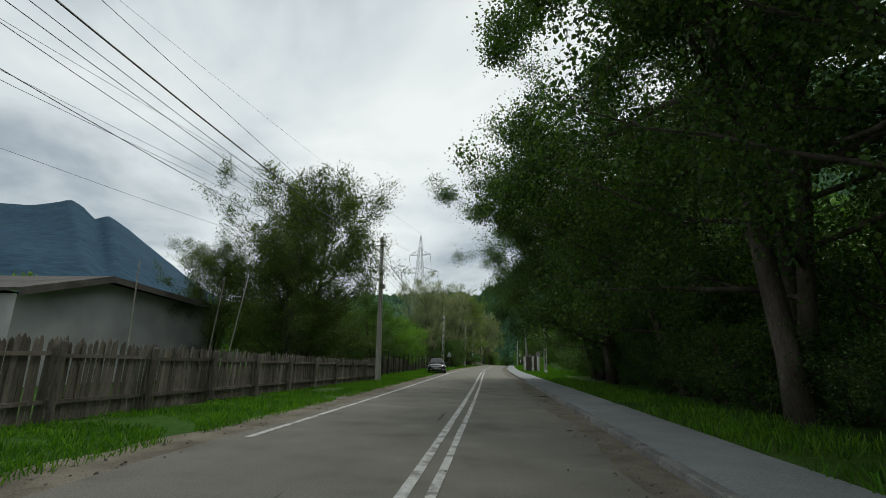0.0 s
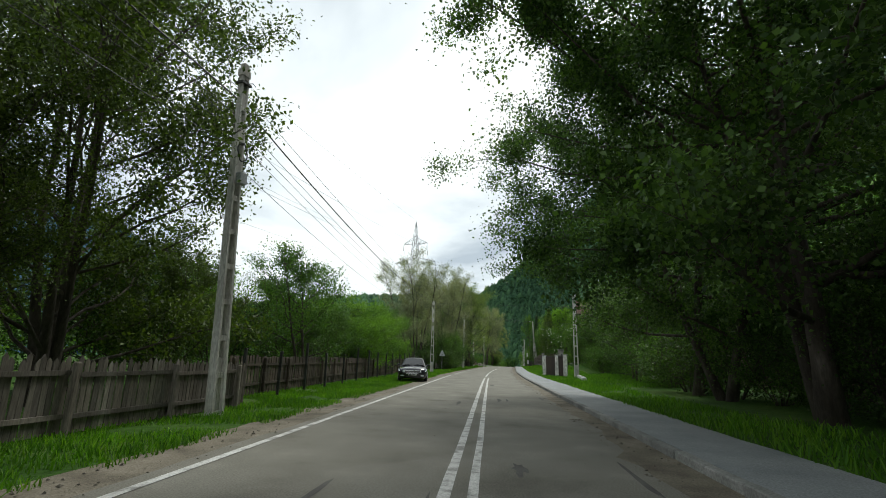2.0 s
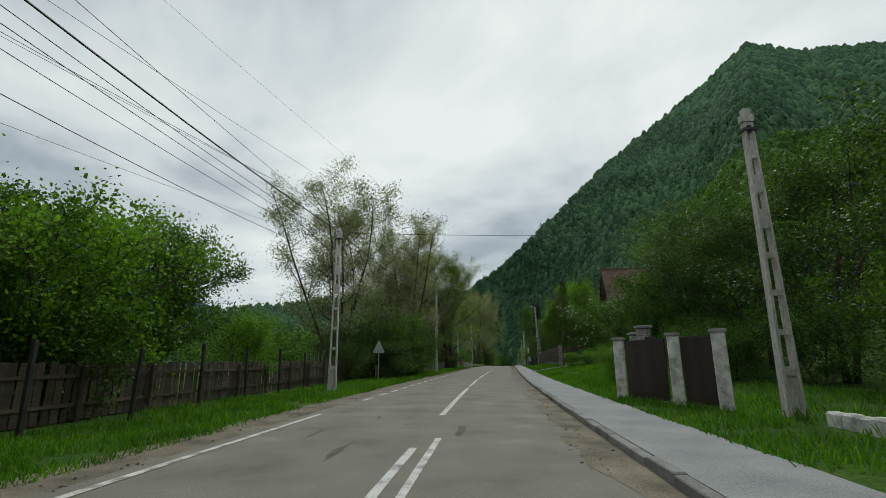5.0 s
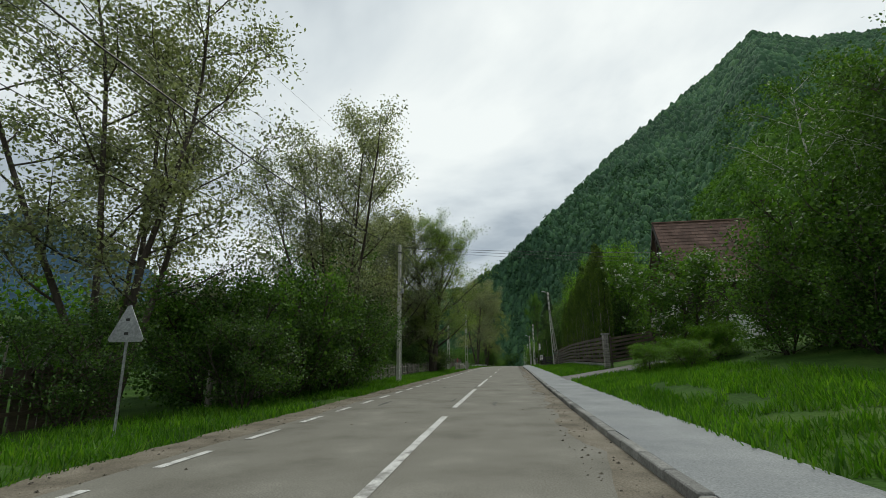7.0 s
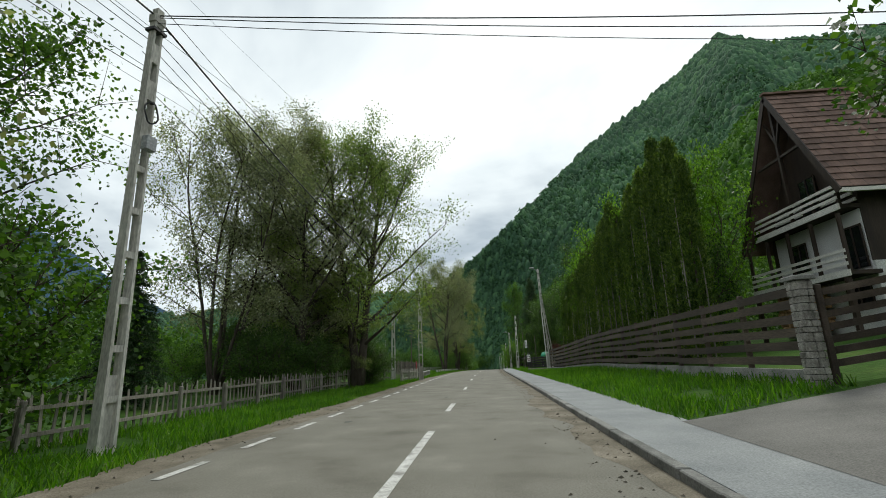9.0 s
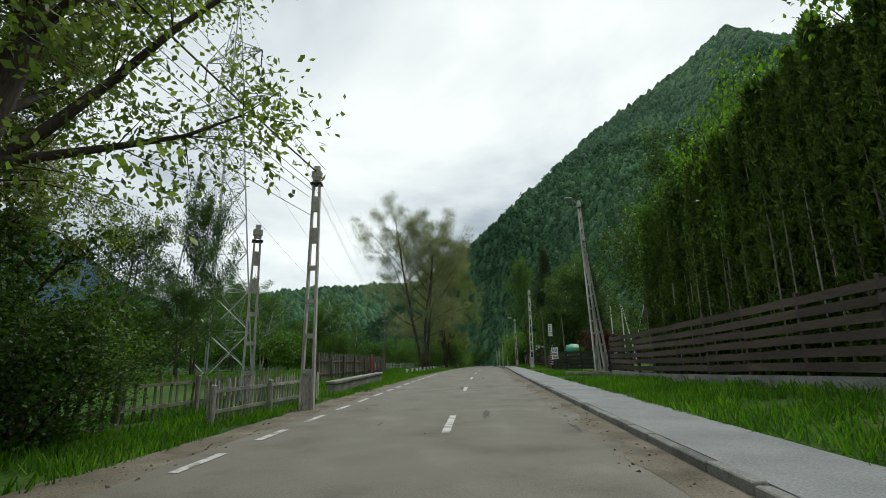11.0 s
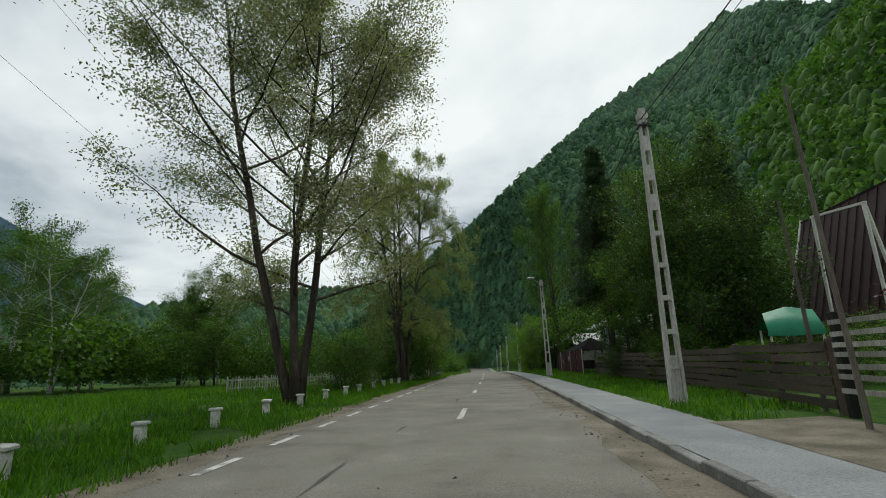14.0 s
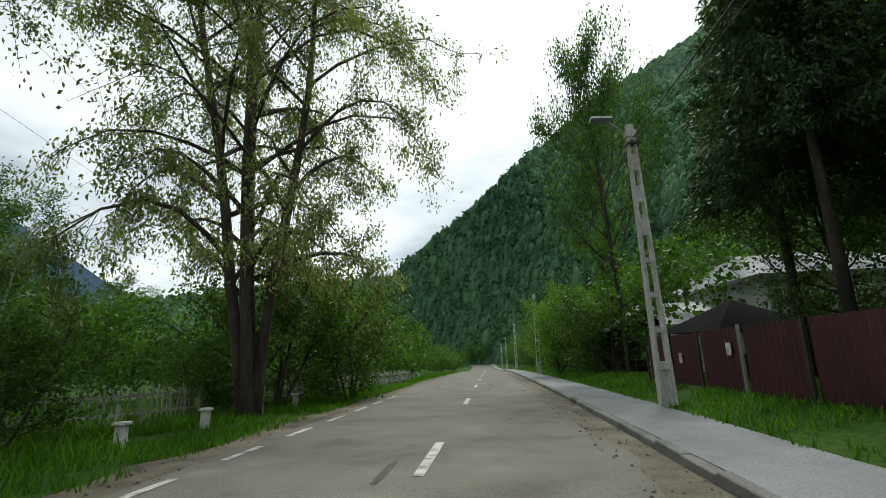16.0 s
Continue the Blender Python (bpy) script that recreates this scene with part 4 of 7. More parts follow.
dark = tree("dark_bush", 73, 4.2, 2.1, 0.04, LEAF_DARK, 12000, 0.10, "dense dark green bush under the willows", "bush", stems=5, limbs=8, twigs=3, lean=0.45, upright=0.7, r0=0.04, spread=0.26)
plant(dark, [(-9.4, 86, 0, 0.7, 1.0), (-9.6, 90, 60, 0.8, 1.0), (-9.4, 94, 130, 0.95, 1.1), (-10.2, 98, 200, 1.0, 1.1), (-12, 88, 20, 1.0, 1.0), (-12.5, 93, 80, 1.1, 1.1), (-11.5, 82, 300, 0.65, 1.0), (-15.5, 92, 40, 1.0, 1.0), (9.6, 119.5, 70, 0.9, 1.6), (-14.6, 122.8, 10, 0.75, 1.0), (-16.4, 124.6, 70, 1.0, 1.0), (-13.2, 121.4, 200, 0.8, 1.0), (-11.2, 122.8, 300, 0.75, 0.95), (-12.2, 128.8, 90, 1.2, 1.0), (-8.9, 128.0, 170, 0.7, 0.9), (-17.5, 128, 60, 0.8, 1.0), (-14.5, 40, 30, 1.0, 1.0), (-16, 34, 90, 1.1, 1.0), (8.2, 186.5, 10, 0.5, 0.8), (11.8, 183, 80, 1.2, 1.2)]
           + [(ra.uniform(7.2, 8.6), -1 + 2.6 * i + ra.uniform(-0.6, 0.6), R(), ra.uniform(0.5, 0.85), ra.uniform(0.8, 1.1)) for i in range(18)]
           + [(ra.uniform(9.6, 12.5), -2 + 3.0 * i + ra.uniform(-1, 1), R(), ra.uniform(0.9, 1.35), ra.uniform(1.0, 1.3)) for i in range(15)], "dark bushes")

# far rows of trees across the meadow and up the slope
def woods(name, spots, mat, label, seed, leaf=0.55, per=520):
    rg = np.random.default_rng(seed)
    vs = []
    for x, y, h, r in spots:
        n = 150
        d = rg.normal(0, 1, (n, 3))
        d /= np.linalg.norm(d, axis=1)[:, None]
        rr = rg.uniform(0.55, 1.0, n)[:, None]
        pts = d * rr * np.array([r, r, h * 0.42]) + np.array([x, y, gz(x, y) + h * 0.55])
        pts[:, 2] = np.maximum(pts[:, 2], gz(x, y) + 0.2)
        vs.append(leaf_cards(rg, pts, d * 0.5, per, leaf, 0.38, 0.6, 0.45))
    return tagged(part(name, cards_mesh(name, np.concatenate(vs), mat), mat), label, "trees", kind="stuff")


sp = [(-24 - 26 * ra.random() - max(0, y - 150) * 0.12, y, ra.uniform(5, 9), ra.uniform(2.2, 3.6)) for y in [128 + 2.2 * i for i in range(85)]]
sp += [(-55 - 45 * ra.random(), y, ra.uniform(6, 11), ra.uniform(3, 4.5)) for y in [40 + 4.2 * i for i in range(70)]]
woods("meadow_woods", sp, LEAF_MID, "rows of green shrubs and trees across the meadow", 5, 0.36, 850)
sp = [(-11.5 - 1.5 * i - 1.0 * ra.random(), 207 - 0.42 * i + 3 * ra.random(), ra.uniform(4.0, 6.2), ra.uniform(1.7, 2.5)) for i in range(28)]
woods("hedgerow", sp, LEAF_MID, "green hedgerow closing the open meadow", 6, 0.2, 1300)
sp = [(-22 - 14 * ra.random(), y, ra.uniform(4, 7), ra.uniform(2, 3)) for y in [30 + 2.6 * i for i in range(36)]]
woods("garden_woods", sp, LEAF_MID, "thick green shrubs behind the roadside gardens", 7, 0.24, 1200)
sp = [(17 + 26 * ra.random() ** 1.2 + max(0, y - 200) * 0.02, y, ra.uniform(8, 14), ra.uniform(2.6, 4.2)) for y in [-8 + 2.1 * i for i in range(135)] if not 104 < y < 126]
sp = [s for s in sp if not (158 < s[1] < 200 and s[0] < 33)]
woods("slope_woods", sp, LEAF_DARK, "dense dark green woodland at the foot of the slope", 9, 0.27, 1500)
sp = [(xc(y) - 7 - 9 * ra.random(), y, ra.uniform(3.5, 7), ra.uniform(2, 3)) for y in [214 + 3.0 * i for i in range(50)]]
sp += [(xc(y) + 8.5 + 9 * ra.random(), y, ra.uniform(5, 10), ra.uniform(2, 3.5)) for y in [208 + 2.6 * i for i in range(60)]]
sp += [(8 + 14 * (ra.random() - 0.5) * 2, 372 + 16 * ra.random(), ra.uniform(6, 10), 3.2) for i in range(16)]
woods("roadside_woods", sp, LEAF_MID, "green trees and shrubs closing in on the road ahead", 12, 0.26, 1250)


# ---- grass ----
def meadow(name, spans, seed, label, tall=0.22):
    rg = np.random.default_rng(seed)
    vs, n0 = [], 0
    for y0, y1, u0, u1, per, h in spans:
        n = int((y1 - y0) * (u1 - u0) * per * 1.5)
        y, u = rg.uniform(y0, y1, n), rg.uniform(u0, u1, n)
        xx = np.interp(y, np.arange(-60, 420), np.array([xc(k) for k in range(-60, 420)])) + u
        paved = (u > 4.5) & (((y > 163.8) & (y < 169.1)) | ((y > 99.1) & (y < 104.6)))
        keep = ~paved & np.array([noise.noise((a * 0.6, b * 0.6, 2.0)) > -0.25 for a, b in zip(xx, y)])
        xx, y = xx[keep], y[keep]
        z = np.array([gz(a, b) for a, b in zip(xx, y)]) - 0.02
        n = len(xx)
        a = rg.uniform(0, 2 * math.pi, n)
        hh = h * rg.uniform(0.35, 1.3, n)
        w = 0.007 + 0.010 * hh / 0.2
        dx, dy = np.cos(a), np.sin(a)
        ln = rg.normal(0, 0.35, (n, 2)) * hh[:, None]
        b0 = np.stack([xx - dx * w, y - dy * w, z], 1)
        b1 = np.stack([xx + dx * w, y + dy * w, z], 1)
        t1 = np.stack([xx + dx * w * 0.4 + ln[:, 0], y + dy * w * 0.4 + ln[:, 1], z + hh], 1)
        t0 = np.stack([xx - dx * w * 0.4 + ln[:, 0], y - dy * w * 0.4 + ln[:, 1], z + hh * 0.97], 1)
        vs.append(np.stack([b0, b1, t1, t0], 1).reshape(-1, 3))
    return tagged(part(name, cards_mesh(name, np.concatenate(vs), GRASS), GRASS), label, "grass", kind="stuff")


meadow("verge_grass", [(0, 60, -8.0, -4.1, 230, 0.115), (60, 140, -8.4, -4.3, 130, 0.17), (140, 215, -8.5, -4.0, 120, 0.17), (215, 260, -7, -4.1, 40, 0.22),
                       (30, 72, 4.9, 7.2, 110, 0.16), (72, 99.3, 4.9, 10.5, 130, 0.2), (104.3, 146, 4.9, 8.4, 100, 0.22), (150, 215, 4.9, 8.0, 90, 0.18), (215, 260, 4.9, 7.5, 40, 0.2), (0, 30, 4.95, 7.5, 70, 0.22),
                       (148, 206, -30, -8.5, 24, 0.3), (46, 72, 7.2, 13.5, 40, 0.2), (140, 215, -8.5, -6.0, 60, 0.26)], 3,
       "lush green verge grass along the road")


# ---- poles and cables ----
def concrete_pole(x, y, h, turn=0.0, lamp=0, box=False, label="tall grey concrete pole with ladder-like recesses", lean=0.0):
    """A tapered pole of two rails joined by rungs."""
    ob = thing("utility_pole", pose(x, y, gz(x, y) - 0.1, 0, lean, turn), label, "utility pole", "roadside poles")
    wb, wt = 0.165, 0.085
    for sx in (-1, 1):
        part("rail", Shape().bar((sx * wb, 0, 0), (sx * wt, 0, h), 0.07, 0.22, 0.05, 0.15), CONCRETE, ob)
    n = int(h / 0.8)
    for i in range(n):
        z = 0.15 + (h - 0.2) * i / (n - 1)
        w = wb + (wt - wb) * z / h
        t = 0.13 if z < 0.62 * h else 0.46
        part("rung", Shape().bar((-w, 0, z), (w, 0, z), 0.15, t), CONCRETE, ob)
    part("web", Shape().bar((0, 0.02, 0.0), (0, 0.02, h * 0.16), 0.28, 0.07, 0.27, 0.07), CONCRETE, ob)
    part("cap", Shape().box(-0.15, 0.15, -0.1, 0.1, h - 0.18, h + 0.02, None, 0.02), CONCRETE, ob)
    part("bracket", Shape().box(-0.17, 0.17, -0.13, 0.13, h - 0.42, h - 0.36).tube([(0, -0.12, h - 0.4), (0, -0.3, h - 0.42), (0.05, -0.36, h - 0.5)], [0.012] * 3, 5), DARKSTEEL, ob)
    if lamp:
        arm = part("lamp_arm", Shape().tube([(0, 0, h - 0.15), (lamp * 0.5, -0.05, h + 0.05), (lamp * 1.0, -0.1, h + 0.22)], [0.03, 0.025, 0.025], 6), STEEL, ob)
        part("lamp_head", Shape().box(-0.11, 0.11, -0.3, 0.3, -0.05, 0.06, pose(lamp * 1.35, -0.1, h + 0.3, 0, 24, 90), 0.03), STEEL, arm)
    if box:
        b = part("cable_coil", Shape().tube([(0.17 * math.cos(t), -0.16 + 0.02 * math.sin(3 * t), h * 0.74 + 0.24 * math.sin(t)) for t in [k * math.pi / 8 for k in range(17)]], [0.018] * 17, 5), WIRE, ob, "coil of black cable")
        part("tie", Shape().box(-0.02, 0.02, -0.19, -0.1, h * 0.74 + 0.2, h * 0.74 + 0.26), DARKSTEEL, b)
        part("junction_box", Shape().box(-0.12, 0.12, -0.28, -0.11, h * 0.70 - 0.5, h * 0.70 - 0.2, None, 0.01), STEEL, ob, "grey junction box")
    return ob


LP = [(-8.0, -15.0, 8.6), (-7.7, 29.4, 9.0), (-9.0, 71.9, 7.9), (-8.15, 103.2, 9.3), (-5.95, 133.8, 7.1)]
concrete_pole(*LP[1], 80, box=True, lean=-3.3)
concrete_pole(*LP[2], 10)
concrete_pole(*LP[3], 80, box=True, lean=0.4)
concrete_pole(*LP[4], 5)
concrete_pole(-8.5, 135.5, 5.8, 30)
RP = [(5.2, 61.0, 7.2), (6.1, 112.0, 7.0), (7.3, 154.3, 12.3), (5.05, 172.4, 8.35), (5.65, 196.2, 7.3), (6.4, 224.6, 6.6), (7.3, 256, 6.8), (8.2, 290, 6.8), (9.2, 325, 6.8)]
for i, (x, y, h) in enumerate(RP):
    if i == 1:
        continue
    concrete_pole(x, y, h, (4, 0, 12, 3, 6, 0, 0, 0, 0)[i], lamp=-0.6 if i in (2, 4) else 0, box=i == 2, lean=(0, 0, -2, 0.6, -0.6, 0, 0, 0, 0)[i])


concrete_pole(8.0, 154.6, 9.2, 12, lean=-6.3, label="leaning grey concrete brace pole beside the lamp pole")


def cable(a, b, sag, r=0.012, mat=None, n=14, shape=None):
    s = shape or Shape()
    a, b = Vector(a), Vector(b)
    s.tube([a.lerp(b, i / n) - Vector((0, 0, 4 * sag * (i / n) * (1 - i / n))) for i in range(n + 1)], [r] * (n + 1), 5, False)
    return s


def cables(name, runs, mat, label):
    ob = thing(name, pose(0, 0, 0), label, "cable", "overhead cables")
    for a, b, sag, r in runs:
        part("strand", cable(a, b, sag, r), mat, ob)
    return ob


def top(p, dz=-0.1, dx=0.0):
    return (p[0] + dx, p[1], gz(p[0], p[1]) + p[2] + dz)


LPT = [LP[0], (-8.25, 29.4, 8.5)] + LP[2:]
for i in range(len(LP) - 1):
    a, b = LPT[i], LPT[i + 1]
    cables("overhead_cable", [(top(a), top(b), 0.8, 0.024), (top(a, -0.02, 0.25), top(b, -0.02, 0.25), 0.35, 0.008), (top(a, -0.5, -0.1), top(b, -0.5, -0.1), 0.7, 0.009),
                              (top(a, -0.8, -0.1), top(b, -0.7, -0.1), 0.75, 0.009), (top(a, -1.0, -0.2), top(b, -0.9, -0.2), 0.9, 0.008), (top(a, -1.8, -0.1), top(b, -1.5, -0.1), 1.0, 0.009)], WIRE,
           "bundle of black overhead cables between concrete poles")
for i in range(2, len(RP) - 1):
    cables("overhead_cable", [(top(RP[i], -0.35), top(RP[i + 1], -0.3), 0.6, 0.016), (top(RP[i], -0.6), top(RP[i + 1], -0.5), 0.7, 0.009)], WIRE, "sagging black cables between right-hand concrete poles".replace("right-hand ", ""))
cables("service_cable", [((-9.0, 71.9, 7.7), (23, 78, 8.8), 0.4, 0.011)], WIRE, "single black service cable crossing the road")
cables("service_cable", [(top(LP[3]), (23.5, 104.2, 8.0), 0.4, 0.014), (top(LP[3], -0.15), (23.5, 104.3, 7.7), 0.5, 0.011), (top(LP[3], -0.3), (23.5, 104.5, 7.3), 0.5, 0.009)], WIRE, "black service cables crossing the road to the gardens")


# ---- steel pylon ----
def pylon(x, y, H0, turn, name="transmission_pylon"):
    ob = thing(name, pose(x, y, gz(x, y), 0, 0, turn), "tall galvanised steel lattice transmission pylon", "pylon")

    def half(z):
        return 3.1 * (1 - z / H0) ** 1.15 * (1 if z < 0.62 * H0 else 1) + 0.35 * (1 - sm(0.86 * H0, H0, z)) + 0.03
    zs = [0, 0.10, 0.20, 0.30, 0.39, 0.47, 0.54, 0.61, 0.67, 0.72, 0.78, 0.84, 0.90, 1.0]
    zs = [z * H0 for z in zs]
    for sx in (-1, 1):
        for sy in (-1, 1):
            part("leg", Shape().tube([(sx * half(a), sy * half(a), a) for a in zs], [0.11 if a < 0.6 * H0 else 0.075 for a in zs], 4), STEEL, ob)
    ca = [(-1, -1), (1, -1), (1, 1), (-1, 1)]
    for k in range(4):
        p, q = ca[k], ca[(k + 1) % 4]
        for a, b in zip(zs, zs[1:]):
            ha, hb = half(a), half(b)
            part("brace", Shape().bar((p[0] * ha, p[1] * ha, a), (q[0] * hb, q[1] * hb, b), 0.07), STEEL, ob)
            part("brace", Shape().bar((q[0] * ha, q[1] * ha, a), (p[0] * hb, p[1] * hb, b), 0.07), STEEL, ob)
            part("girt", Shape().bar((p[0] * hb, p[1] * hb, b), (q[0] * hb, q[1] * hb, b), 0.06), STEEL, ob)
    for z, L in ((0.69 * H0, 7.6), (0.83 * H0, 4.4)):
        for sx in (-1, 1):
            arm = Shape()
            hz = half(z)
            tip = (sx * L, 0, z + 0.4)
            for sy in (-1, 1):
                arm.bar((sx * hz, sy * hz, z), tip, 0.10)
                arm.bar((sx * hz, sy * hz, z + 2.2), tip, 0.08)
                for t in (0.25, 0.5, 0.75):
                    arm.bar(Vector((sx * hz, sy * hz, z)).lerp(Vector(tip), t), Vector((sx * hz, sy * hz, z + 2.2)).lerp(Vector(tip), t + 0.12), 0.05)
            for t in (0.2, 0.45, 0.7):
                arm.bar(Vector((sx * hz, -hz, z)).lerp(Vector(tip), t), Vector((sx * hz, hz, z)).lerp(Vector(tip), t + 0.15), 0.05)
            a = part("crossarm", arm, STEEL, ob)
            part("insulator", Shape().tube([(sx * L, 0, z + 0.3 - 0.25 * i) for i in range(11)], [0.05 + 0.07 * (i % 2) for i in range(11)], 6), DARKSTEEL, a)
    return ob


PY, PH, PT = (-31.5, 173.5), 48.5, -14
pylon(*PY, PH, PT)
far_p, near_p = (-64, 470), (-66, -160)
pylon(*far_p, 44, -4)


def arm_tip(p, h, f, L, turn):
    t = radians(turn)
    return (p[0] + L * math.cos(t), p[1] + L * math.sin(t), f * h - 2.2)


runs = []
for f, L in ((0.69, 7.6), (0.69, -7.6), (0.83, 4.4), (0.83, -4.4)):
    a = arm_tip(PY, PH, f, L, PT)
    runs += [(a, arm_tip(far_p, 44, f, L, -4), 9, 0.025), (a, arm_tip(near_p, 46, f, L, -8), 9, 0.025)]
runs += [((*PY, PH), (*far_p, 44), 6, 0.018), ((*PY, PH), (*near_p, 46), 6, 0.018)]
cables("power_line", runs, ALU, "thin bare conductors of the transmission line")
pylon(*near_p, 46, -8)

# wooden pole with three crossarms in the meadow
cp = thing("wooden_power_pole", pose(-15.3, 196.3, gz(-15.3, 196.3)), "thin dark wooden power pole with three crossarms", "utility pole")
part("mast", Shape().tube([(0, 0, -0.2), (0, 0, 9.0)], [0.13, 0.08], 8), GREYWOOD, cp)
for z in (8.8, 8.2, 7.5):
    a = part("crossarm", Shape().box(-0.48, 0.48, -0.05, 0.05, z - 0.06, z + 0.06), GREYWOOD, cp)
    for x in (-0.42, -0.2, 0.2, 0.42):
        part("insulator", Shape().tube([(x, 0, z + 0.05), (x, 0, z + 0.14), (x, 0, z + 0.2), (x, 0, z + 0.26)], [0.02, 0.05, 0.055, 0.02], 7), PARAPET, a)


# ---- fences ----
def run_of(points):
    """Distance-walk along a line of points: returns a function from metres to place and heading."""
    seg = [((Vector(b) - Vector(a)).length, Vector(a), Vector(b)) for a, b in zip(points, points[1:])]

    def at(d):
        for L, a, b in seg:
            if d <= L or (L, a, b) == seg[-1]:
                q = a.lerp(b, d / L)
                return q.x, q.y, math.degrees(math.atan2(b.y - a.y, b.x - a.x))
            d -= L
    return at, sum(s[0] for s in seg)


def board_mesh(name, w, t, h, mat, pointed):
    s = Shape()
    if pointed:
        pts = [(x, y, z) for y in (-t / 2, t / 2) for x, z in ((-w / 2, 0), (w / 2, 0), (w / 2 * 0.9, h - w * 0.5), (0, h), (-w / 2 * 0.9, h - w * 0.55))]
        s.add(pts, [(0, 1, 2, 3, 4), (9, 8, 7, 6, 5)] + [(i, i + 5, (i + 1) % 5 + 5, (i + 1) % 5) for i in range(5)])
    else:
        s.box(-w / 2, w / 2, -t / 2, t / 2, 0, h, None, min(w, t) * 0.2)
    return s.mesh(name, mat)


def picket_fence(name, points, gap, w, h0, h1, mat, label, seed, tilt=2.0, pointed=True, rails=(0.3, 0.8), jag=0.1):
    rg = random.Random(seed)
    at, total = run_of(points)
    ob = tagged(new(name), label, "fence")
    meshes = [board_mesh("plank", w * rg.uniform(0.85, 1.1), 0.022, 1.0, mat, pointed) for _ in range(3)]
    d = 0.0
    while d < total:
        x, y, a = at(d)
        h = (h0 + (h1 - h0) * d / total) * (1 + rg.uniform(-jag, jag))
        m = pose(x, y, gz(x, y) + 0.03, rg.uniform(-1, 1), 0, a) @ pose(0, 0, 0, 0, rg.gauss(0, tilt), 0)
        part("plank", rg.choice(meshes), mat, ob, m=m @ Matrix.Diagonal((1, 1, h, 1)))
        d += gap * rg.uniform(0.9, 1.15)
    for f in rails:
        for i in range(int(total / 2.5)):
            s = Shape()
            x0, y0, a = at(2.5 * i)
            x1, y1, _ = at(min(total, 2.5 * i + 2.5))
            h = h0 + (h1 - h0) * (2.5 * i) / total
            nx, ny = math.sin(radians(a)) * 0.035, -math.cos(radians(a)) * 0.035
            s.bar((x0 + nx, y0 + ny, gz(x0, y0) + f * h), (x1 + nx, y1 + ny, gz(x1, y1) + f * h), 0.04, 0.08)
            part("rail", s, mat, ob)
    post = board_mesh("post", 0.11, 0.11, 1.0, mat, False)
    for i in range(int(total / 2.5) + 1):
        x, y, a = at(2.5 * i)
        part("post", post, mat, ob, m=pose(x + math.sin(radians(a)) * 0.1, y - math.cos(radians(a)) * 0.1, gz(x, y) - 0.05, 0, rg.gauss(0, tilt * 0.6), a) @ Matrix.Diagonal((1, 1, (h0 + (h1 - h0) * 2.5 * i / total) * 1.02, 1)))
    return ob


picket_fence("plank_fence", [(-8.9, 1.0), (-8.6, 15), (-8.2, 31.5)], 0.115, 0.105, 1.75, 1.15, GREYWOOD, "old grey-brown vertical plank fence with uneven tops", 3, 0.9, True, (0.25, 0.8), 0.05)
picket_fence("picket_fence", [(-16.2, 74), (-15.2, 81)], 0.14, 0.08, 1.1, 1.1, PALEWOOD, "short run of pale picket fence behind the verge", 4, 1.0)
picket_fence("picket_fence", [(-10.6, 86), (-10.2, 104), (-10.2, 118), (-9.8, 128), (-8.3, 138)], 0.26, 0.07, 1.0, 1.05, SLATWOOD, "weathered grey picket fence under the willows", 5, 3.0)
picket_fence("slat_fence", [(-10.6, 148.5), (-10.2, 156), (-9.4, 165.5)], 0.1, 0.085, 1.72, 1.5, GREYWOOD, "crooked weathered slat fence with rounded uneven tops", 6, 3.2, True, (0.3, 0.75), 0.08)
picket_fence("picket_fence", [(-16, 190), (-10.5, 195), (-8.2, 197.5), (-5.8, 208), (-4.0, 222)], 0.17, 0.07, 1.0, 0.85, PALEWOOD, "pale weathered picket fence across the meadow", 8, 2.5)
picket_fence("picket_fence", [(-7.2, 131), (-6.6, 137)], 0.16, 0.07, 0.9, 0.9, PALEWOOD, "short pale picket fence beside the parapet", 9, 2.0)
picket_fence("stake_fence", [(-13.8, 80.2), (-12.4, 83.4)], 0.24, 0.05, 1.9, 1.7, SLATWOOD, "tall crooked thin stakes leaning by the verge", 17, 6.0, True, (0.4,), 0.2)
picket_fence("picket_fence", [(10.2, 57), (12.6, 58.6)], 0.13, 0.08, 1.25, 1.25, WHITED, "white garden picket gate among the trees", 10, 0.5)
rp = thing("red_board", pose(-9.62, 160.2, gz(-9.62, 160.2), 0, 0, 84), "faded red upright board in the slat fence", "board")
part("panel", Shape().box(-0.33, 0.33, 0.05, 0.09, 0.05, 1.75, None, 0.01), REDPANEL, rp)
part("batten", Shape().box(-0.3, 0.3, 0.09, 0.12, 0.4, 0.48).box(-0.3, 0.3, 0.09, 0.12, 1.15, 1.23), REDPANEL, rp)


def wire_fence(points, h, step, label, seed):
    rg = random.Random(seed)
    at, total = run_of(points)
    ob = tagged(new("wire_fence"), label, "fence")
    n = int(total / step)
    for i in range(n + 1):
        x, y, a = at(step * i)
        hh = h * rg.uniform(0.85, 1.15)
        part("post", Shape().box(-0.045, 0.045, -0.045, 0.045, -0.1, hh, None, 0.008), DARKSTEEL, ob, m=pose(x, y, gz(x, y), rg.gauss(0, 1), rg.gauss(0, 1), a))
    for k in range(5):
        line = [at(step * i) for i in range(n + 1)]
        s = Shape().tube([(x, y, gz(x, y) + h * (0.15 + 0.17 * k)) for x, y, _ in line], [0.0025] * (n + 1), 3, False)
        part("wire", s, DARKSTEEL, ob)
    return ob


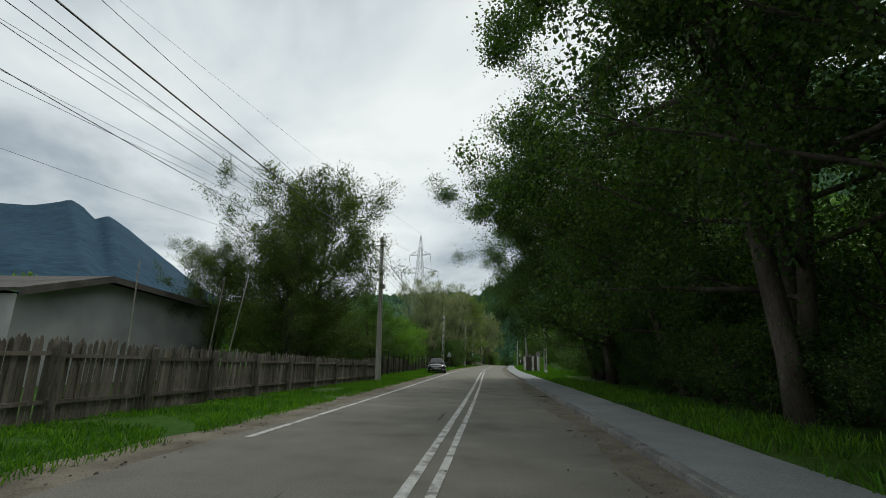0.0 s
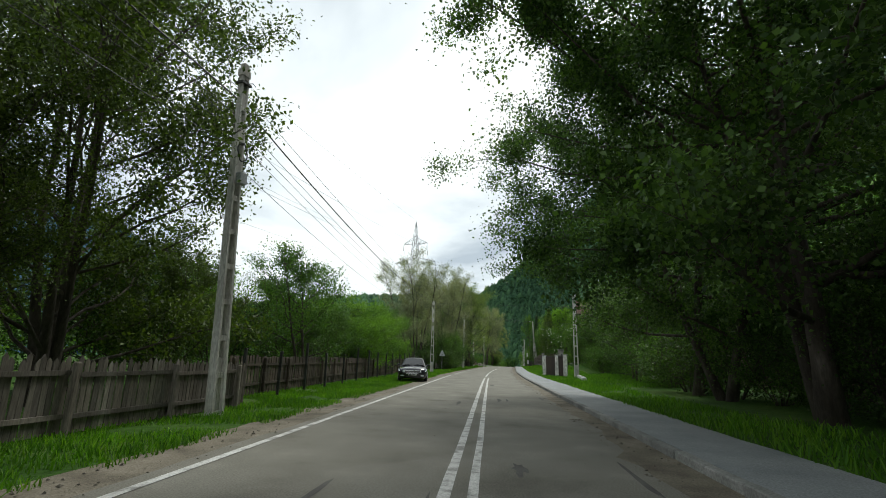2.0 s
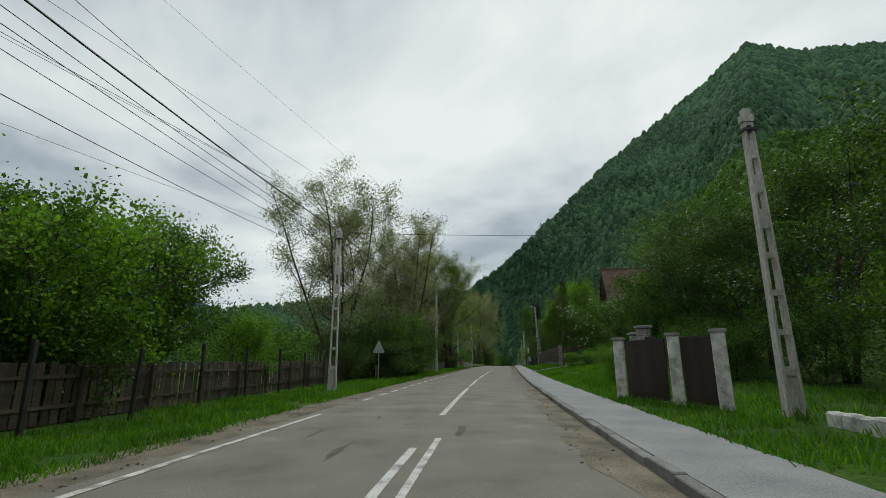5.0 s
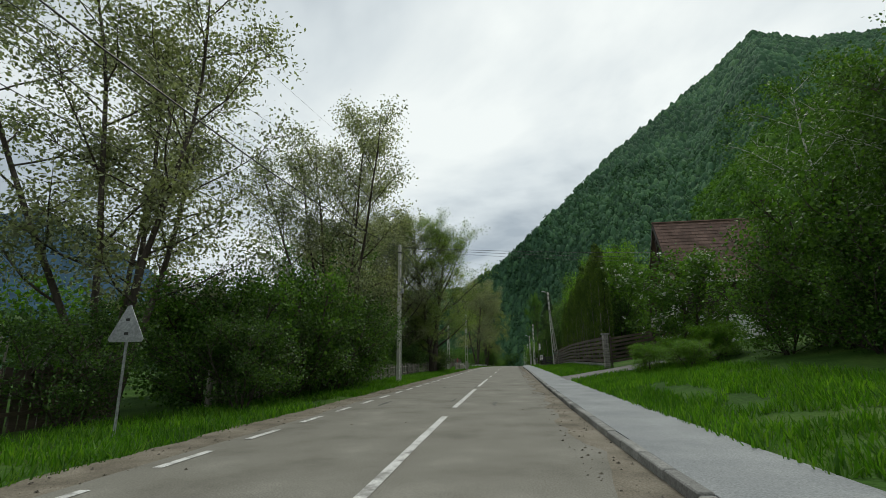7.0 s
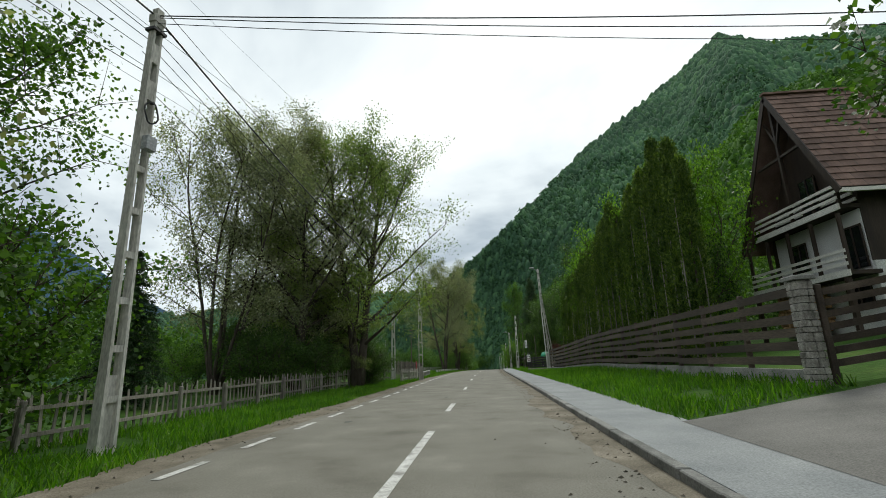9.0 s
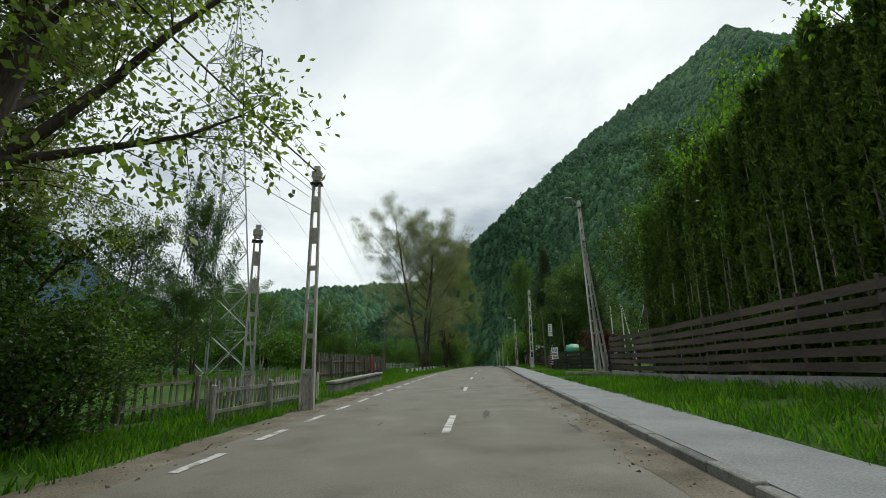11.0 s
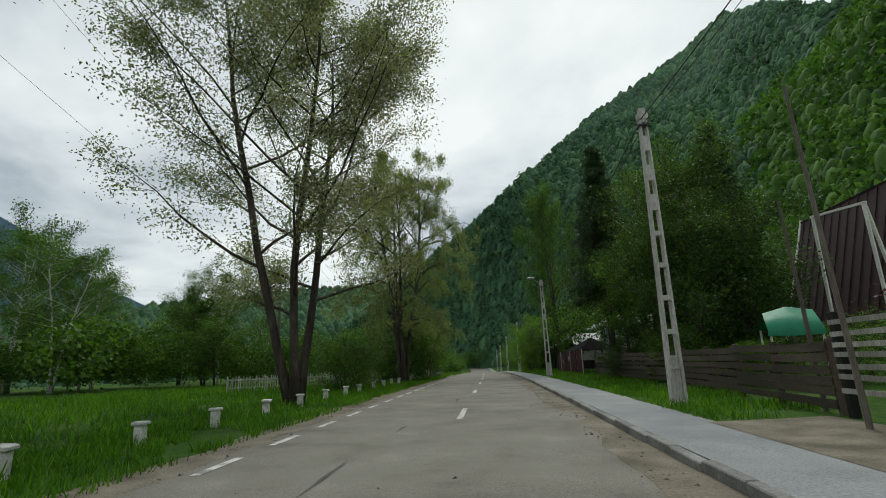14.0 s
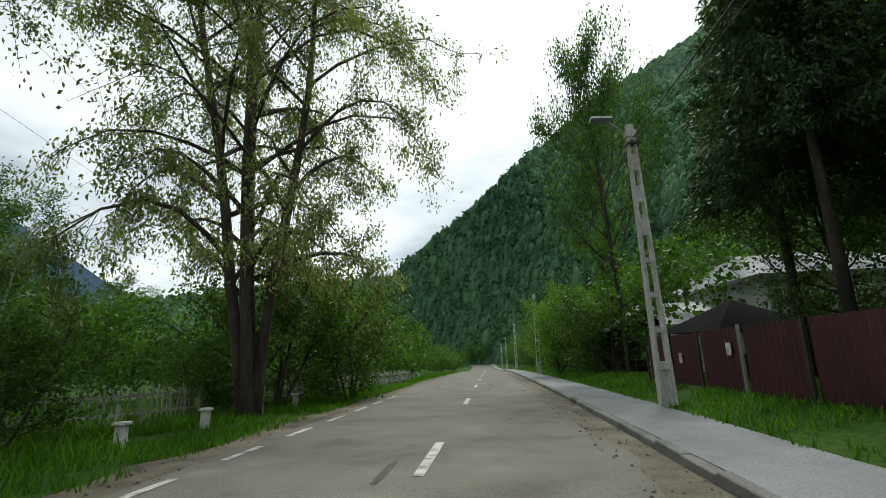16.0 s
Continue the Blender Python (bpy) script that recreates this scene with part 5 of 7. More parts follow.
picket_fence("dark_plank_fence", [(-9.6, 33), (-10.8, 46), (-11.4, 60), (-11.9, 84)], 0.24, 0.2, 1.35, 1.35, DARKWOOD, "dark brown plank fence behind the verge grass", 21, 0.6, False, (0.3, 0.8), 0.03)
wire_fence([(-8.6, 32), (-9.3, 40), (-10.2, 58), (-10.9, 80)], 1.75, 2.9, "dark steel posts strung with thin fence wire", 4)


def board_fence(name, points, boards, h, bw, mat, label, step=2.4, base=0.3, lift=0.0, posts=True, seed=1):
    """Lying boards between posts."""
    rg = random.Random(seed)
    at, total = run_of(points)
    ob = tagged(new(name), label, "fence")
    n = max(1, round(total / step))
    st = total / n
    for i in range(n + (1 if posts else 0)):
        x, y, a = at(min(total, st * i))
        z = gz(x, y) + lift
        if posts:
            part("post", Shape().box(-0.06, 0.06, -0.06, 0.06, -0.3 - lift, h + 0.08, None, 0.012), mat, ob, m=pose(x, y, z, 0, 0, a))
    for i in range(n):
        x0, y0, a = at(st * i)
        x1, y1, _ = at(min(total, st * i + st))
        z0, z1 = gz(x0, y0) + lift, gz(x1, y1) + lift
        nx, ny = math.sin(radians(a)) * 0.08, -math.cos(radians(a)) * 0.08
        for k in range(boards):
            z = base + (h - base - bw / 2) * k / max(1, boards - 1) + rg.uniform(-0.02, 0.02)
            ca = Vector((x0 - nx, y0 - ny, z0 + z))
            cb = Vector((x1 - nx, y1 - ny, z1 + z + rg.uniform(-0.02, 0.02)))
            part("board", Shape().bar(ca, cb, 0.028, bw), mat, ob)
    return ob


HP = [(5.95, 105.8), (6.2, 115), (6.5, 130), (6.6, 141), (6.8, 149)]
board_fence("board_fence", HP, 6, 2.0, 0.2, DARKWOOD, "long dark brown fence of lying boards on a low plinth", 2.4, 0.35, 0.15, True, 11)
at, total = run_of(HP)
pl = tagged(new("fence_plinth"), "low grey concrete plinth under the board fence", "wall")
for i in range(14):
    x0, y0, _ = at(total * i / 14)
    x1, y1, _ = at(total * (i + 1) / 14)
    part("block", Shape().bar((x0, y0, gz(x0, y0) + 0.05), (x1, y1, gz(x1, y1) + 0.05), 0.18, 0.5), PARAPET, pl)
board_fence("board_gate", [(6.1, 105.3), (9.4, 104.5), (13.8, 105.2)], 7, 1.9, 0.15, DARKWOOD, "dark timber gate of lying boards between stone pillars", 2.4, 0.3, 0.1, True, 12)
board_fence("board_fence", [(6.65, 169.0), (7.5, 174.5), (8.3, 182), (7.6, 190)], 6, 1.35, 0.17, DARKWOOD, "dark brown board fence before the garden", 2.4, 0.2, 0.0, True, 13)
board_fence("garden_fence", [(8.4, 150.5), (8.1, 156.0), (6.6, 159.3), (5.85, 161.3), (6.0, 164.0)], 5, 1.5, 0.2, BLACKWOOD, "black painted fence of wide lying boards", 1.9, 0.25, 0.0, True, 14)
board_fence("garden_gate", [(6.02, 164.1), (6.5, 168.6)], 7, 1.75, 0.09, PALEWOOD, "pale slatted garden gate with dark posts", 2.1, 0.5, 0.0, False, 15)
for x, y in ((6.06, 164.1), (6.3, 166.35), (6.54, 168.6)):
    g = thing("gate_post", pose(x, y, gz(x, y)), "square black gate post", "post", "garden gate posts")
    part("shaft", Shape().box(-0.07, 0.07, -0.07, 0.07, -0.1, 1.9, None, 0.01), BLACKWOOD, g)


def stone_pillar(x, y, h, w=0.42, label="fieldstone gate pillar with pale capstone", turn=0.0):
    ob = thing("stone_pillar", pose(x, y, gz(x, y) - 0.05, 0, 0, turn), label, "pillar", "stone gate pillars")
    rg = random.Random(int(x * 100 + y * 7))
    part("core", Shape().box(-w / 2 + 0.03, w / 2 - 0.03, -w / 2 + 0.03, w / 2 - 0.03, 0, h), MORTAR, ob)
    z = 0.02
    while z < h - 0.1:
        dz = rg.uniform(0.11, 0.2)
        for face in range(4):
            xx = -w / 2
            while xx < w / 2 - 0.04:
                L = min(rg.uniform(0.12, 0.26), w / 2 - xx)
                e = rg.uniform(0.01, 0.03)
                sh = Shape().box(xx + 0.008, xx + L - 0.008, -w / 2 - e, -w / 2 + 0.05, z + 0.008, min(h, z + dz) - 0.008, pose(0, 0, 0, 0, 0, 90 * face), 0.02)
                part("stone", sh, STONE, ob)
                xx += L
        z += dz
    part("capstone", Shape().box(-w / 2 - 0.07, w / 2 + 0.07, -w / 2 - 0.07, w / 2 + 0.07, h, h + 0.09, None, 0.02), PARAPET, ob)
    return ob


stone_pillar(5.8, 105.4, 2.3, 0.34)
stone_pillar(5.2, 72.6, 2.35, 0.42)
stone_pillar(5.0, 70.6, 2.55, 0.46)
for i, (x, y) in enumerate(((2.95, 66.4), (3.9, 64.0), (4.45, 62.4))):
    g = thing("gate_pillar", pose(x, y, gz(x, y) - 0.05, 0, 0, -20), "pale plastered gate pillar", "pillar", "plastered gate pillars")
    part("shaft", Shape().box(-0.16, 0.16, -0.16, 0.16, 0, 1.95, None, 0.02), WHITED, g)
    part("cap", Shape().box(-0.2, 0.2, -0.2, 0.2, 1.95, 2.03, None, 0.02), PARAPET, g)
for a, b in (((3.1, 66.1), (3.75, 64.3)), ((4.0, 63.7), (4.4, 62.7))):
    g = tagged(new("sheet_gate"), "dark maroon-brown sheet metal gate leaf", "gate")
    part("leaf", Shape().bar((*a, gz(*a) + 0.95), (*b, gz(*b) + 0.95), 0.04, 1.7), HOUSEWOOD, g)
    part("frame_bar", Shape().bar((*a, gz(*a) + 1.82), (*b, gz(*b) + 1.82), 0.06, 0.06).bar((*a, gz(*a) + 0.1), (*b, gz(*b) + 0.1), 0.06, 0.06), DARKSTEEL, g)
g = tagged(new("sheet_gate"), "black sheet metal gate between stone pillars", "gate")
part("leaf", Shape().bar((5.15, 72.3, gz(5.2, 72) + 1.05), (5.05, 70.9, gz(5.1, 71) + 1.05), 0.04, 1.9), BLACKWOOD, g)
part("frame_bar", Shape().bar((5.15, 72.3, gz(5.2, 72) + 2.03), (5.05, 70.9, gz(5.1, 71) + 2.03), 0.06, 0.06), DARKSTEEL, g)
part("side_panel", Shape().bar((4.98, 70.3, gz(5, 70) + 1.1), (4.9, 68.6, gz(5, 69) + 1.1), 0.05, 2.0), BLACKWOOD, g)
lw = thing("low_wall", pose(0, 0, 0), "low whitewashed stone wall along the verge", "wall")
for i in range(14):
    y = 54.0 + 0.42 * i
    x = 4.7 + 0.03 * i + ra.uniform(-0.03, 0.03)
    part("stone", Shape().box(-0.12, 0.12, -0.2, 0.2, -0.1, 0.3 + ra.uniform(-0.04, 0.05), None, 0.04), WHITED, lw, m=pose(x, y, gz(x, y), 0, 0, ra.uniform(-8, 8)))

# maroon sheet fence of the white house
mf = tagged(new("sheet_fence"), "maroon corrugated sheet fence with thin pale posts", "fence")
MP = [(7.0, 190.8), (7.2, 196), (7.6, 204.5)]
at, total = run_of(MP)
n = int(total / 2.3)
for i in range(n):
    s = Shape()
    k = 23
    pts = []
    for j in range(k + 1):
        x, y, a = at(min(total, 2.3 * i + 2.25 * j / k))
        o = 0.018 if j % 2 else -0.018
        pts += [(x + o, y, gz(x, y) + 0.08), (x + o, y, gz(x, y) + 1.55)]
    s.add(pts, [(2 * j, 2 * j + 2, 2 * j + 3, 2 * j + 1) for j in range(k)])
    part("panel", s, MAROON, mf)
for i in range(n + 1):
    x, y, a = at(min(total, 2.3 * i))
    part("post", Shape().box(-0.03, 0.03, -0.03, 0.03, -0.1, 1.6), PALEWOOD if i % 2 == 0 else DARKSTEEL, mf, m=pose(x - 0.06, y, gz(x, y)))

for d, z in ((5.2, 1.05), (8.3, 0.85)):
    x, y, a = at(d)
    nt = thing("notice", pose(x - 0.05, y, gz(x, y), 0, 0, a - 180), "small white paper notice on the sheet fence", "notice", "notices on the sheet fence")
    part("sheet", Shape().box(-0.11, 0.11, -0.012, 0.012, z - 0.15, z + 0.15, None, 0.003), WHITED, nt)

# parapet of a culvert and guard posts
pp = thing("parapet", pose(-6.9, 144.2, -0.22), "low weathered concrete culvert parapet", "wall")
part("wall_body", Shape().box(-0.15, 0.15, -5.0, 5.0, -0.2, 0.58, None, 0.03), PARAPET, pp)
part("coping", Shape().box(-0.2, 0.2, -5.05, 5.05, 0.58, 0.68, None, 0.02), PARAPET, pp)
hw = thing("culvert_headwall", pose(0, 0, 0), "low worn pinkish concrete culvert headwall beside the pavement", "wall")
HW = [(4.55, 151.3), (5.2, 150.7), (6.3, 149.9), (7.6, 149.3), (9.4, 148.9)]
for (xa, ya), (xb, yb) in zip(HW, HW[1:]):
    part("coping_stone", Shape().bar((xa, ya, zr(ya) + 0.27), (xb, yb, zr(yb) + 0.27), 0.34, 0.14), HEADWALL, hw)
    part("wall_body", Shape().bar((xa, ya, zr(ya) - 0.1), (xb, yb, zr(yb) - 0.1), 0.26, 0.6), PARAPET, hw)
gp = thing("guard_post", pose(0, 0, -50), "stubby whitewashed concrete guard post with flat cap", "guard post", "guard posts along the verge")
part("shaft", Shape().box(-0.10, 0.10, -0.09, 0.09, -0.2, 0.42, None, 0.03), WHITED, gp)
part("cap", Shape().box(-0.14, 0.14, -0.12, 0.12, 0.42, 0.48, None, 0.02), WHITED, gp)
for i in range(26):
    y = 163.5 + 2.7 * i
    x = xc(y) - 6.2 + ra.uniform(-0.05, 0.05)
    m = pose(x, y, gz(x, y), ra.gauss(0, 2), ra.gauss(0, 2), ra.gauss(0, 6))
    if i == 0:
        gp.matrix_basis = m
    else:
        copy_thing(gp, m)


# ---- parked car ----
CARPAINT = plain("black_car_paint", (0.007, 0.008, 0.012), 0.22, 0.0, 0.5, 0.6)
CABIN = plain("black_satin_roof", (0.007, 0.008, 0.011), 0.5, 0.0, 0.3)
GLASS = plain("dark_car_glass", (0.010, 0.012, 0.014), 0.06, 0.0, 0.5)
CHROME = plain("chrome_trim", (0.6, 0.6, 0.62), 0.15, 1.0)
LENS = plain("headlamp_lens", (0.8, 0.82, 0.85), 0.15, 0.2, 0.8)
RUBBER = plain("tyre_rubber", (0.014, 0.014, 0.014), 0.85)
RIM = plain("alloy_rim", (0.35, 0.35, 0.36), 0.35, 0.8)
PLATE = plain("plate_white", (0.6, 0.6, 0.6), 0.5)


def car(x, y, turn):
    """A dark saloon; its nose points along -y."""
    ob = thing("parked_car", pose(x, y, gz(x, y) + 0.03, 0, 0, turn), "black saloon car parked on the grassy verge", "car")
    # cross sections from nose to tail: y, half width at sill, at shoulder, sill height, shoulder height, bonnet crown
    sec = [(-2.36, 0.52, 0.58, 0.32, 0.62, 0.69), (-2.30, 0.74, 0.77, 0.22, 0.71, 0.78), (-2.12, 0.85, 0.86, 0.20, 0.77, 0.84), (-1.7, 0.89, 0.89, 0.20, 0.82, 0.90), (-1.1, 0.90, 0.90, 0.22, 0.87, 0.97),
           (-0.6, 0.91, 0.90, 0.22, 0.88, 0.98), (0.3, 0.91, 0.91, 0.22, 0.91, 0.99), (1.1, 0.91, 0.91, 0.22, 0.94, 1.01), (1.6, 0.90, 0.90, 0.22, 0.96, 1.04), (2.1, 0.86, 0.85, 0.26, 0.97, 1.05), (2.3, 0.80, 0.76, 0.32, 0.94, 0.99), (2.36, 0.66, 0.6, 0.42, 0.85, 0.88)]
    s, pts = Shape(), []
    for yy, ws, wh, zs, zh, zc in sec:
        pts += [(-ws * 0.92, yy, zs), (-ws, yy, zs + 0.12), (-wh - 0.02, yy, (zs + zh) / 2), (-wh, yy, zh - 0.06), (-wh * 0.93, yy, zh), (-wh * 0.5, yy, zc - 0.015), (0, yy, zc),
                (wh * 0.5, yy, zc - 0.015), (wh * 0.93, yy, zh), (wh, yy, zh - 0.06), (wh + 0.02, yy, (zs + zh) / 2), (ws, yy, zs + 0.12), (ws * 0.92, yy, zs)]
    k = 13
    fs = [(i * k + j, i * k + (j + 1) % k, (i + 1) * k + (j + 1) % k, (i + 1) * k + j) for i in range(len(sec) - 1) for j in range(k)]
    fs += [tuple(range(k - 1, -1, -1)), tuple((len(sec) - 1) * k + j for j in range(k))]
    part("body", s.add(pts, fs), CARPAINT, ob, smooth=True)
    # cabin
    cab = [(-0.95, 0.80, 0.93, 0.80, 0.95), (-0.15, 0.80, 0.93, 0.62, 1.40), (0.55, 0.80, 0.95, 0.60, 1.45), (1.25, 0.78, 0.97, 0.58, 1.38), (1.95, 0.74, 0.99, 0.70, 1.05)]
    pts = []
    for yy, wb, zb, wt, zt in cab:
        pts += [(-wb, yy, zb - 0.05), (-wt - 0.03, yy, zt - 0.07), (-wt + 0.07, yy, zt), (0, yy, zt + 0.03), (wt - 0.07, yy, zt), (wt + 0.03, yy, zt - 0.07), (wb, yy, zb - 0.05)]
    fs = [(i * 7 + j, i * 7 + j + 1, (i + 1) * 7 + j + 1, (i + 1) * 7 + j) for i in range(4) for j in range(6)]
    part("cabin", Shape().add(pts, fs), CABIN, ob, smooth=False)
    part("windscreen", Shape().add([(-0.70, -0.93, 1.0), (0.70, -0.93, 1.0), (0.54, -0.20, 1.41), (-0.54, -0.20, 1.41)], [(0, 1, 2, 3)]), GLASS, ob, "dark sloping windscreen")
    for sx in (-1, 1):
        f = (0, 1, 2, 3) if sx > 0 else (3, 2, 1, 0)
        part("side_window", Shape().add([(sx * 0.815, -0.72, 0.97), (sx * 0.815, 0.45, 0.99), (sx * 0.66, 0.45, 1.37), (sx * 0.68, -0.12, 1.33)], [f]), GLASS, ob)
        part("side_window", Shape().add([(sx * 0.815, 0.52, 0.99), (sx * 0.80, 1.5, 1.02), (sx * 0.66, 1.15, 1.33), (sx * 0.66, 0.52, 1.37)], [f]), GLASS, ob)
        part("window_trim", Shape().bar((sx * 0.835, -0.8, 0.95), (sx * 0.82, 1.6, 1.0), 0.02, 0.025), CHROME, ob)
        part("door_handle", Shape().bar((sx * 0.92, 0.2, 0.82), (sx * 0.92, 0.4, 0.825), 0.03, 0.025).bar((sx * 0.92, 1.15, 0.85), (sx * 0.92, 1.33, 0.855), 0.03, 0.025), CHROME, ob)
        mir = part("wing_mirror", Shape().box(-0.1, 0.1, -0.06, 0.06, -0.06, 0.06, pose(sx * 1.0, -0.62, 1.0), 0.03), CARPAINT, ob)
        part("mirror_foot", Shape().bar((sx * 0.85, -0.6, 0.96), (sx * 0.95, -0.6, 0.98), 0.04), CARPAINT, mir)
        part("headlight", Shape().add([(sx * 0.47, -2.40, 0.58), (sx * 0.47, -2.37, 0.70), (sx * 0.80, -2.24, 0.775), (sx * 0.90, -2.06, 0.76), (sx * 0.86, -2.26, 0.64)], [(0, 1, 2, 3, 4) if sx < 0 else (4, 3, 2, 1, 0)]), LENS, ob, "clear swept-back headlight")
        part("fog_lamp", Shape().box(-0.11, 0.11, -0.02, 0.02, -0.03, 0.03, pose(sx * 0.62, -2.33, 0.37, 0, 0, sx * 12), 0.01), LENS, ob)
        for yy in (-1.42, 1.38):
            t = part("wheel", Shape().tube([(sx * 0.72, yy, 0.32), (sx * 0.74, yy, 0.32), (sx * 0.91, yy, 0.32), (sx * 0.93, yy, 0.32)], [0.28, 0.325, 0.325, 0.28], 24), RUBBER, ob)
            r = Shape().tube([(sx * 0.90, yy, 0.32), (sx * 0.935, yy, 0.32)], [0.225, 0.215], 20)
            for q in range(7):
                a = 2 * math.pi * q / 7
                r.bar((sx * 0.94, yy, 0.32), (sx * 0.94, yy + 0.2 * math.cos(a), 0.32 + 0.2 * math.sin(a)), 0.035, 0.02)
            part("rim", r, RIM, t)
    part("grille", Shape().add([(-0.40, -2.385, 0.50), (0.40, -2.385, 0.50), (0.46, -2.375, 0.66), (-0.46, -2.375, 0.66)], [(0, 1, 2, 3)]), GLASS, ob)
    part("grille_bar", Shape().bar((-0.48, -2.39, 0.67), (0.48, -2.39, 0.67), 0.03, 0.05).bar((-0.42, -2.385, 0.56), (0.42, -2.385, 0.56), 0.015, 0.015).bar((-0.40, -2.385, 0.50), (0.40, -2.385, 0.50), 0.015, 0.02), CHROME, ob)
    part("lower_intake", Shape().box(-0.5, 0.5, -2.37, -2.32, 0.26, 0.36), GLASS, ob)
    pl_ = part("number_plate", Shape().box(-0.26, 0.26, -2.40, -2.385, 0.39, 0.48), PLATE, ob, "white plate with dark bars")
    part("plate_bar", Shape().box(-0.2, -0.08, -2.404, -2.4, 0.415, 0.455).box(-0.05, 0.2, -2.404, -2.4, 0.415, 0.455), RUBBER, pl_)
    part("wiper", Shape().bar((-0.55, -0.93, 1.015), (-0.02, -0.80, 1.09), 0.012).bar((0.05, -0.93, 1.015), (0.55, -0.78, 1.1), 0.012), RUBBER, ob)
    return ob


car(-6.95, 50.5, 9)

# ---- road sign seen from behind ----
rs = thing("warning_sign", pose(-9.0, 80.6, gz(-9.0, 80.6), 0, 0, 6) @ Matrix.Diagonal((0.82, 1, 0.96, 1)), "grey back of a triangular road sign on a thin post", "road sign")
part("post", Shape().tube([(0, 0, -0.2), (0, 0, 2.75)], [0.03, 0.03], 8), STEEL, rs)
part("plate", Shape().add([(x, y, z) for y in (-0.045, -0.03) for x, z in ((-0.42, 1.95), (0.42, 1.95), (0.46, 2.02), (0.04, 2.74), (-0.04, 2.74), (-0.46, 2.02))], [(0, 1, 2, 3, 4, 5), (11, 10, 9, 8, 7, 6)] + [(i, i + 6, (i + 1) % 6 + 6, (i + 1) % 6) for i in range(6)]), STEEL, rs)
part("clamp", Shape().box(-0.05, 0.05, -0.05, 0.05, 2.1, 2.16).box(-0.05, 0.05, -0.05, 0.05, 2.4, 2.46), DARKSTEEL, rs)

# ---- sale banner and house flag ----
WHITEPLATE = surface("white_banner", [(0.3, (0.62, 0.61, 0.60)), (0.7, (0.74, 0.73, 0.72))], 1.5, 20, 0.7, 0.1)
INK = plain("black_ink", (0.015, 0.015, 0.015), 0.6)
PINKBAR = plain("faded_print", (0.16, 0.09, 0.09), 0.6)
bn = thing("sale_banner", pose(5.72, 161.9, gz(5.7, 161.9) + 0.2, 0, 0, -72) @ Matrix.Diagonal((0.56, 1, 0.8, 1)), "white sale banner with black lettering on the fence", "banner")
part("sheet", Shape().box(-1.0, 1.0, -0.012, 0.012, 0.95, 2.15, None, 0.004), WHITEPLATE, bn)
tx = bpy.data.curves.new("lettering", "FONT")
tx.body, tx.align_x, tx.align_y, tx.size, tx.extrude, tx.offset = "For Sale", "CENTER", "CENTER", 0.50, 0.002, 0.012
tx.materials.append(INK)
to = new("lettering", tx)
to.parent = bn
to.matrix_basis = pose(0.02, -0.017, 1.88, 90, 0, 0) @ Matrix.Diagonal((0.93, 1.0, 1.0, 1))
for z, x0 in ((1.46, -0.85), (1.14, -0.55)):
    s = Shape()
    xx = x0
    while xx < 0.84:
        s.box(xx, xx + 0.085, -0.018, -0.012, z - 0.1, z + 0.1)
        xx += 0.125
    part("print_bar", s, PINKBAR, bn)
part("eyelet", Shape().tube([(-0.95, -0.02, 2.1), (-0.95, 0.02, 2.1)], [0.02, 0.02], 8).tube([(0.95, -0.02, 2.1), (0.95, 0.02, 2.1)], [0.02, 0.02], 8), STEEL, bn)

fl = thing("advertising_flag", pose(5.5, 162.6, gz(5.5, 162.6) + 0.1, 0, 1, -62) @ Matrix.Diagonal((0.8, 1, 1.02, 1)), "white upright advertising flag with a grey emblem", "flag")
part("mast", Shape().tube([(0.44, 0.02, 0), (0.44, 0.02, 4.7)], [0.03, 0.02], 8), BLACKWOOD, fl)
pn = part("panel", Shape().box(-0.28, 0.42, -0.012, 0.012, 2.75, 3.8, None, 0.006), WHITEPLATE, fl)
for k in range(6):
    a = k * math.pi / 3
    part("emblem_petal", Shape().add([(0.07 + 0.2 * math.cos(a + d) * r, -0.016, 3.35 + 0.2 * math.sin(a + d) * r) for d, r in ((0, 0.25), (-0.35, 0.7), (0, 1), (0.35, 0.7))], [(0, 1, 2, 3)]), DARKSTEEL, pn)
part("print_bar", Shape().box(-0.18, 0.32, -0.018, -0.012, 3.02, 3.06).box(-0.18, 0.32, -0.018, -0.012, 2.94, 2.97).box(-0.18, 0.32, -0.018, -0.012, 2.85, 2.88).box(-0.2, 0.34, -0.018, -0.012, 3.66, 3.7), DARKSTEEL, pn)

for x, y, k in ((5.75, 167.3, 1.0), (6.75, 169.6, 0.75), (7.2, 165.0, 0.8)):
    p = thing("thin_post", pose(x, y, gz(x, y), 0, -2, 0) @ Matrix.Diagonal((1, 1, k, 1)), "thin dark wooden post beside the garden gate", "post", "thin posts")
    part("shaft", Shape().tube([(0, 0, -0.1), (0.05, 0, 5.9)], [0.05, 0.03], 7), GREYWOOD, p)


# ---- houses ----
def slab(a, b, c, d, t):
    """A thick roof or wall slab on four corners, its thickness going down its normal."""
    P = [Vector(p) for p in (a, b, c, d)]
    n = (P[1] - P[0]).cross(P[3] - P[0]).normalized() * t
    return Shape().add(P + [p - n for p in P], [(0, 1, 2, 3), (7, 6, 5, 4), (0, 4, 5, 1), (1, 5, 6, 2), (2, 6, 7, 3), (3, 7, 4, 0)])


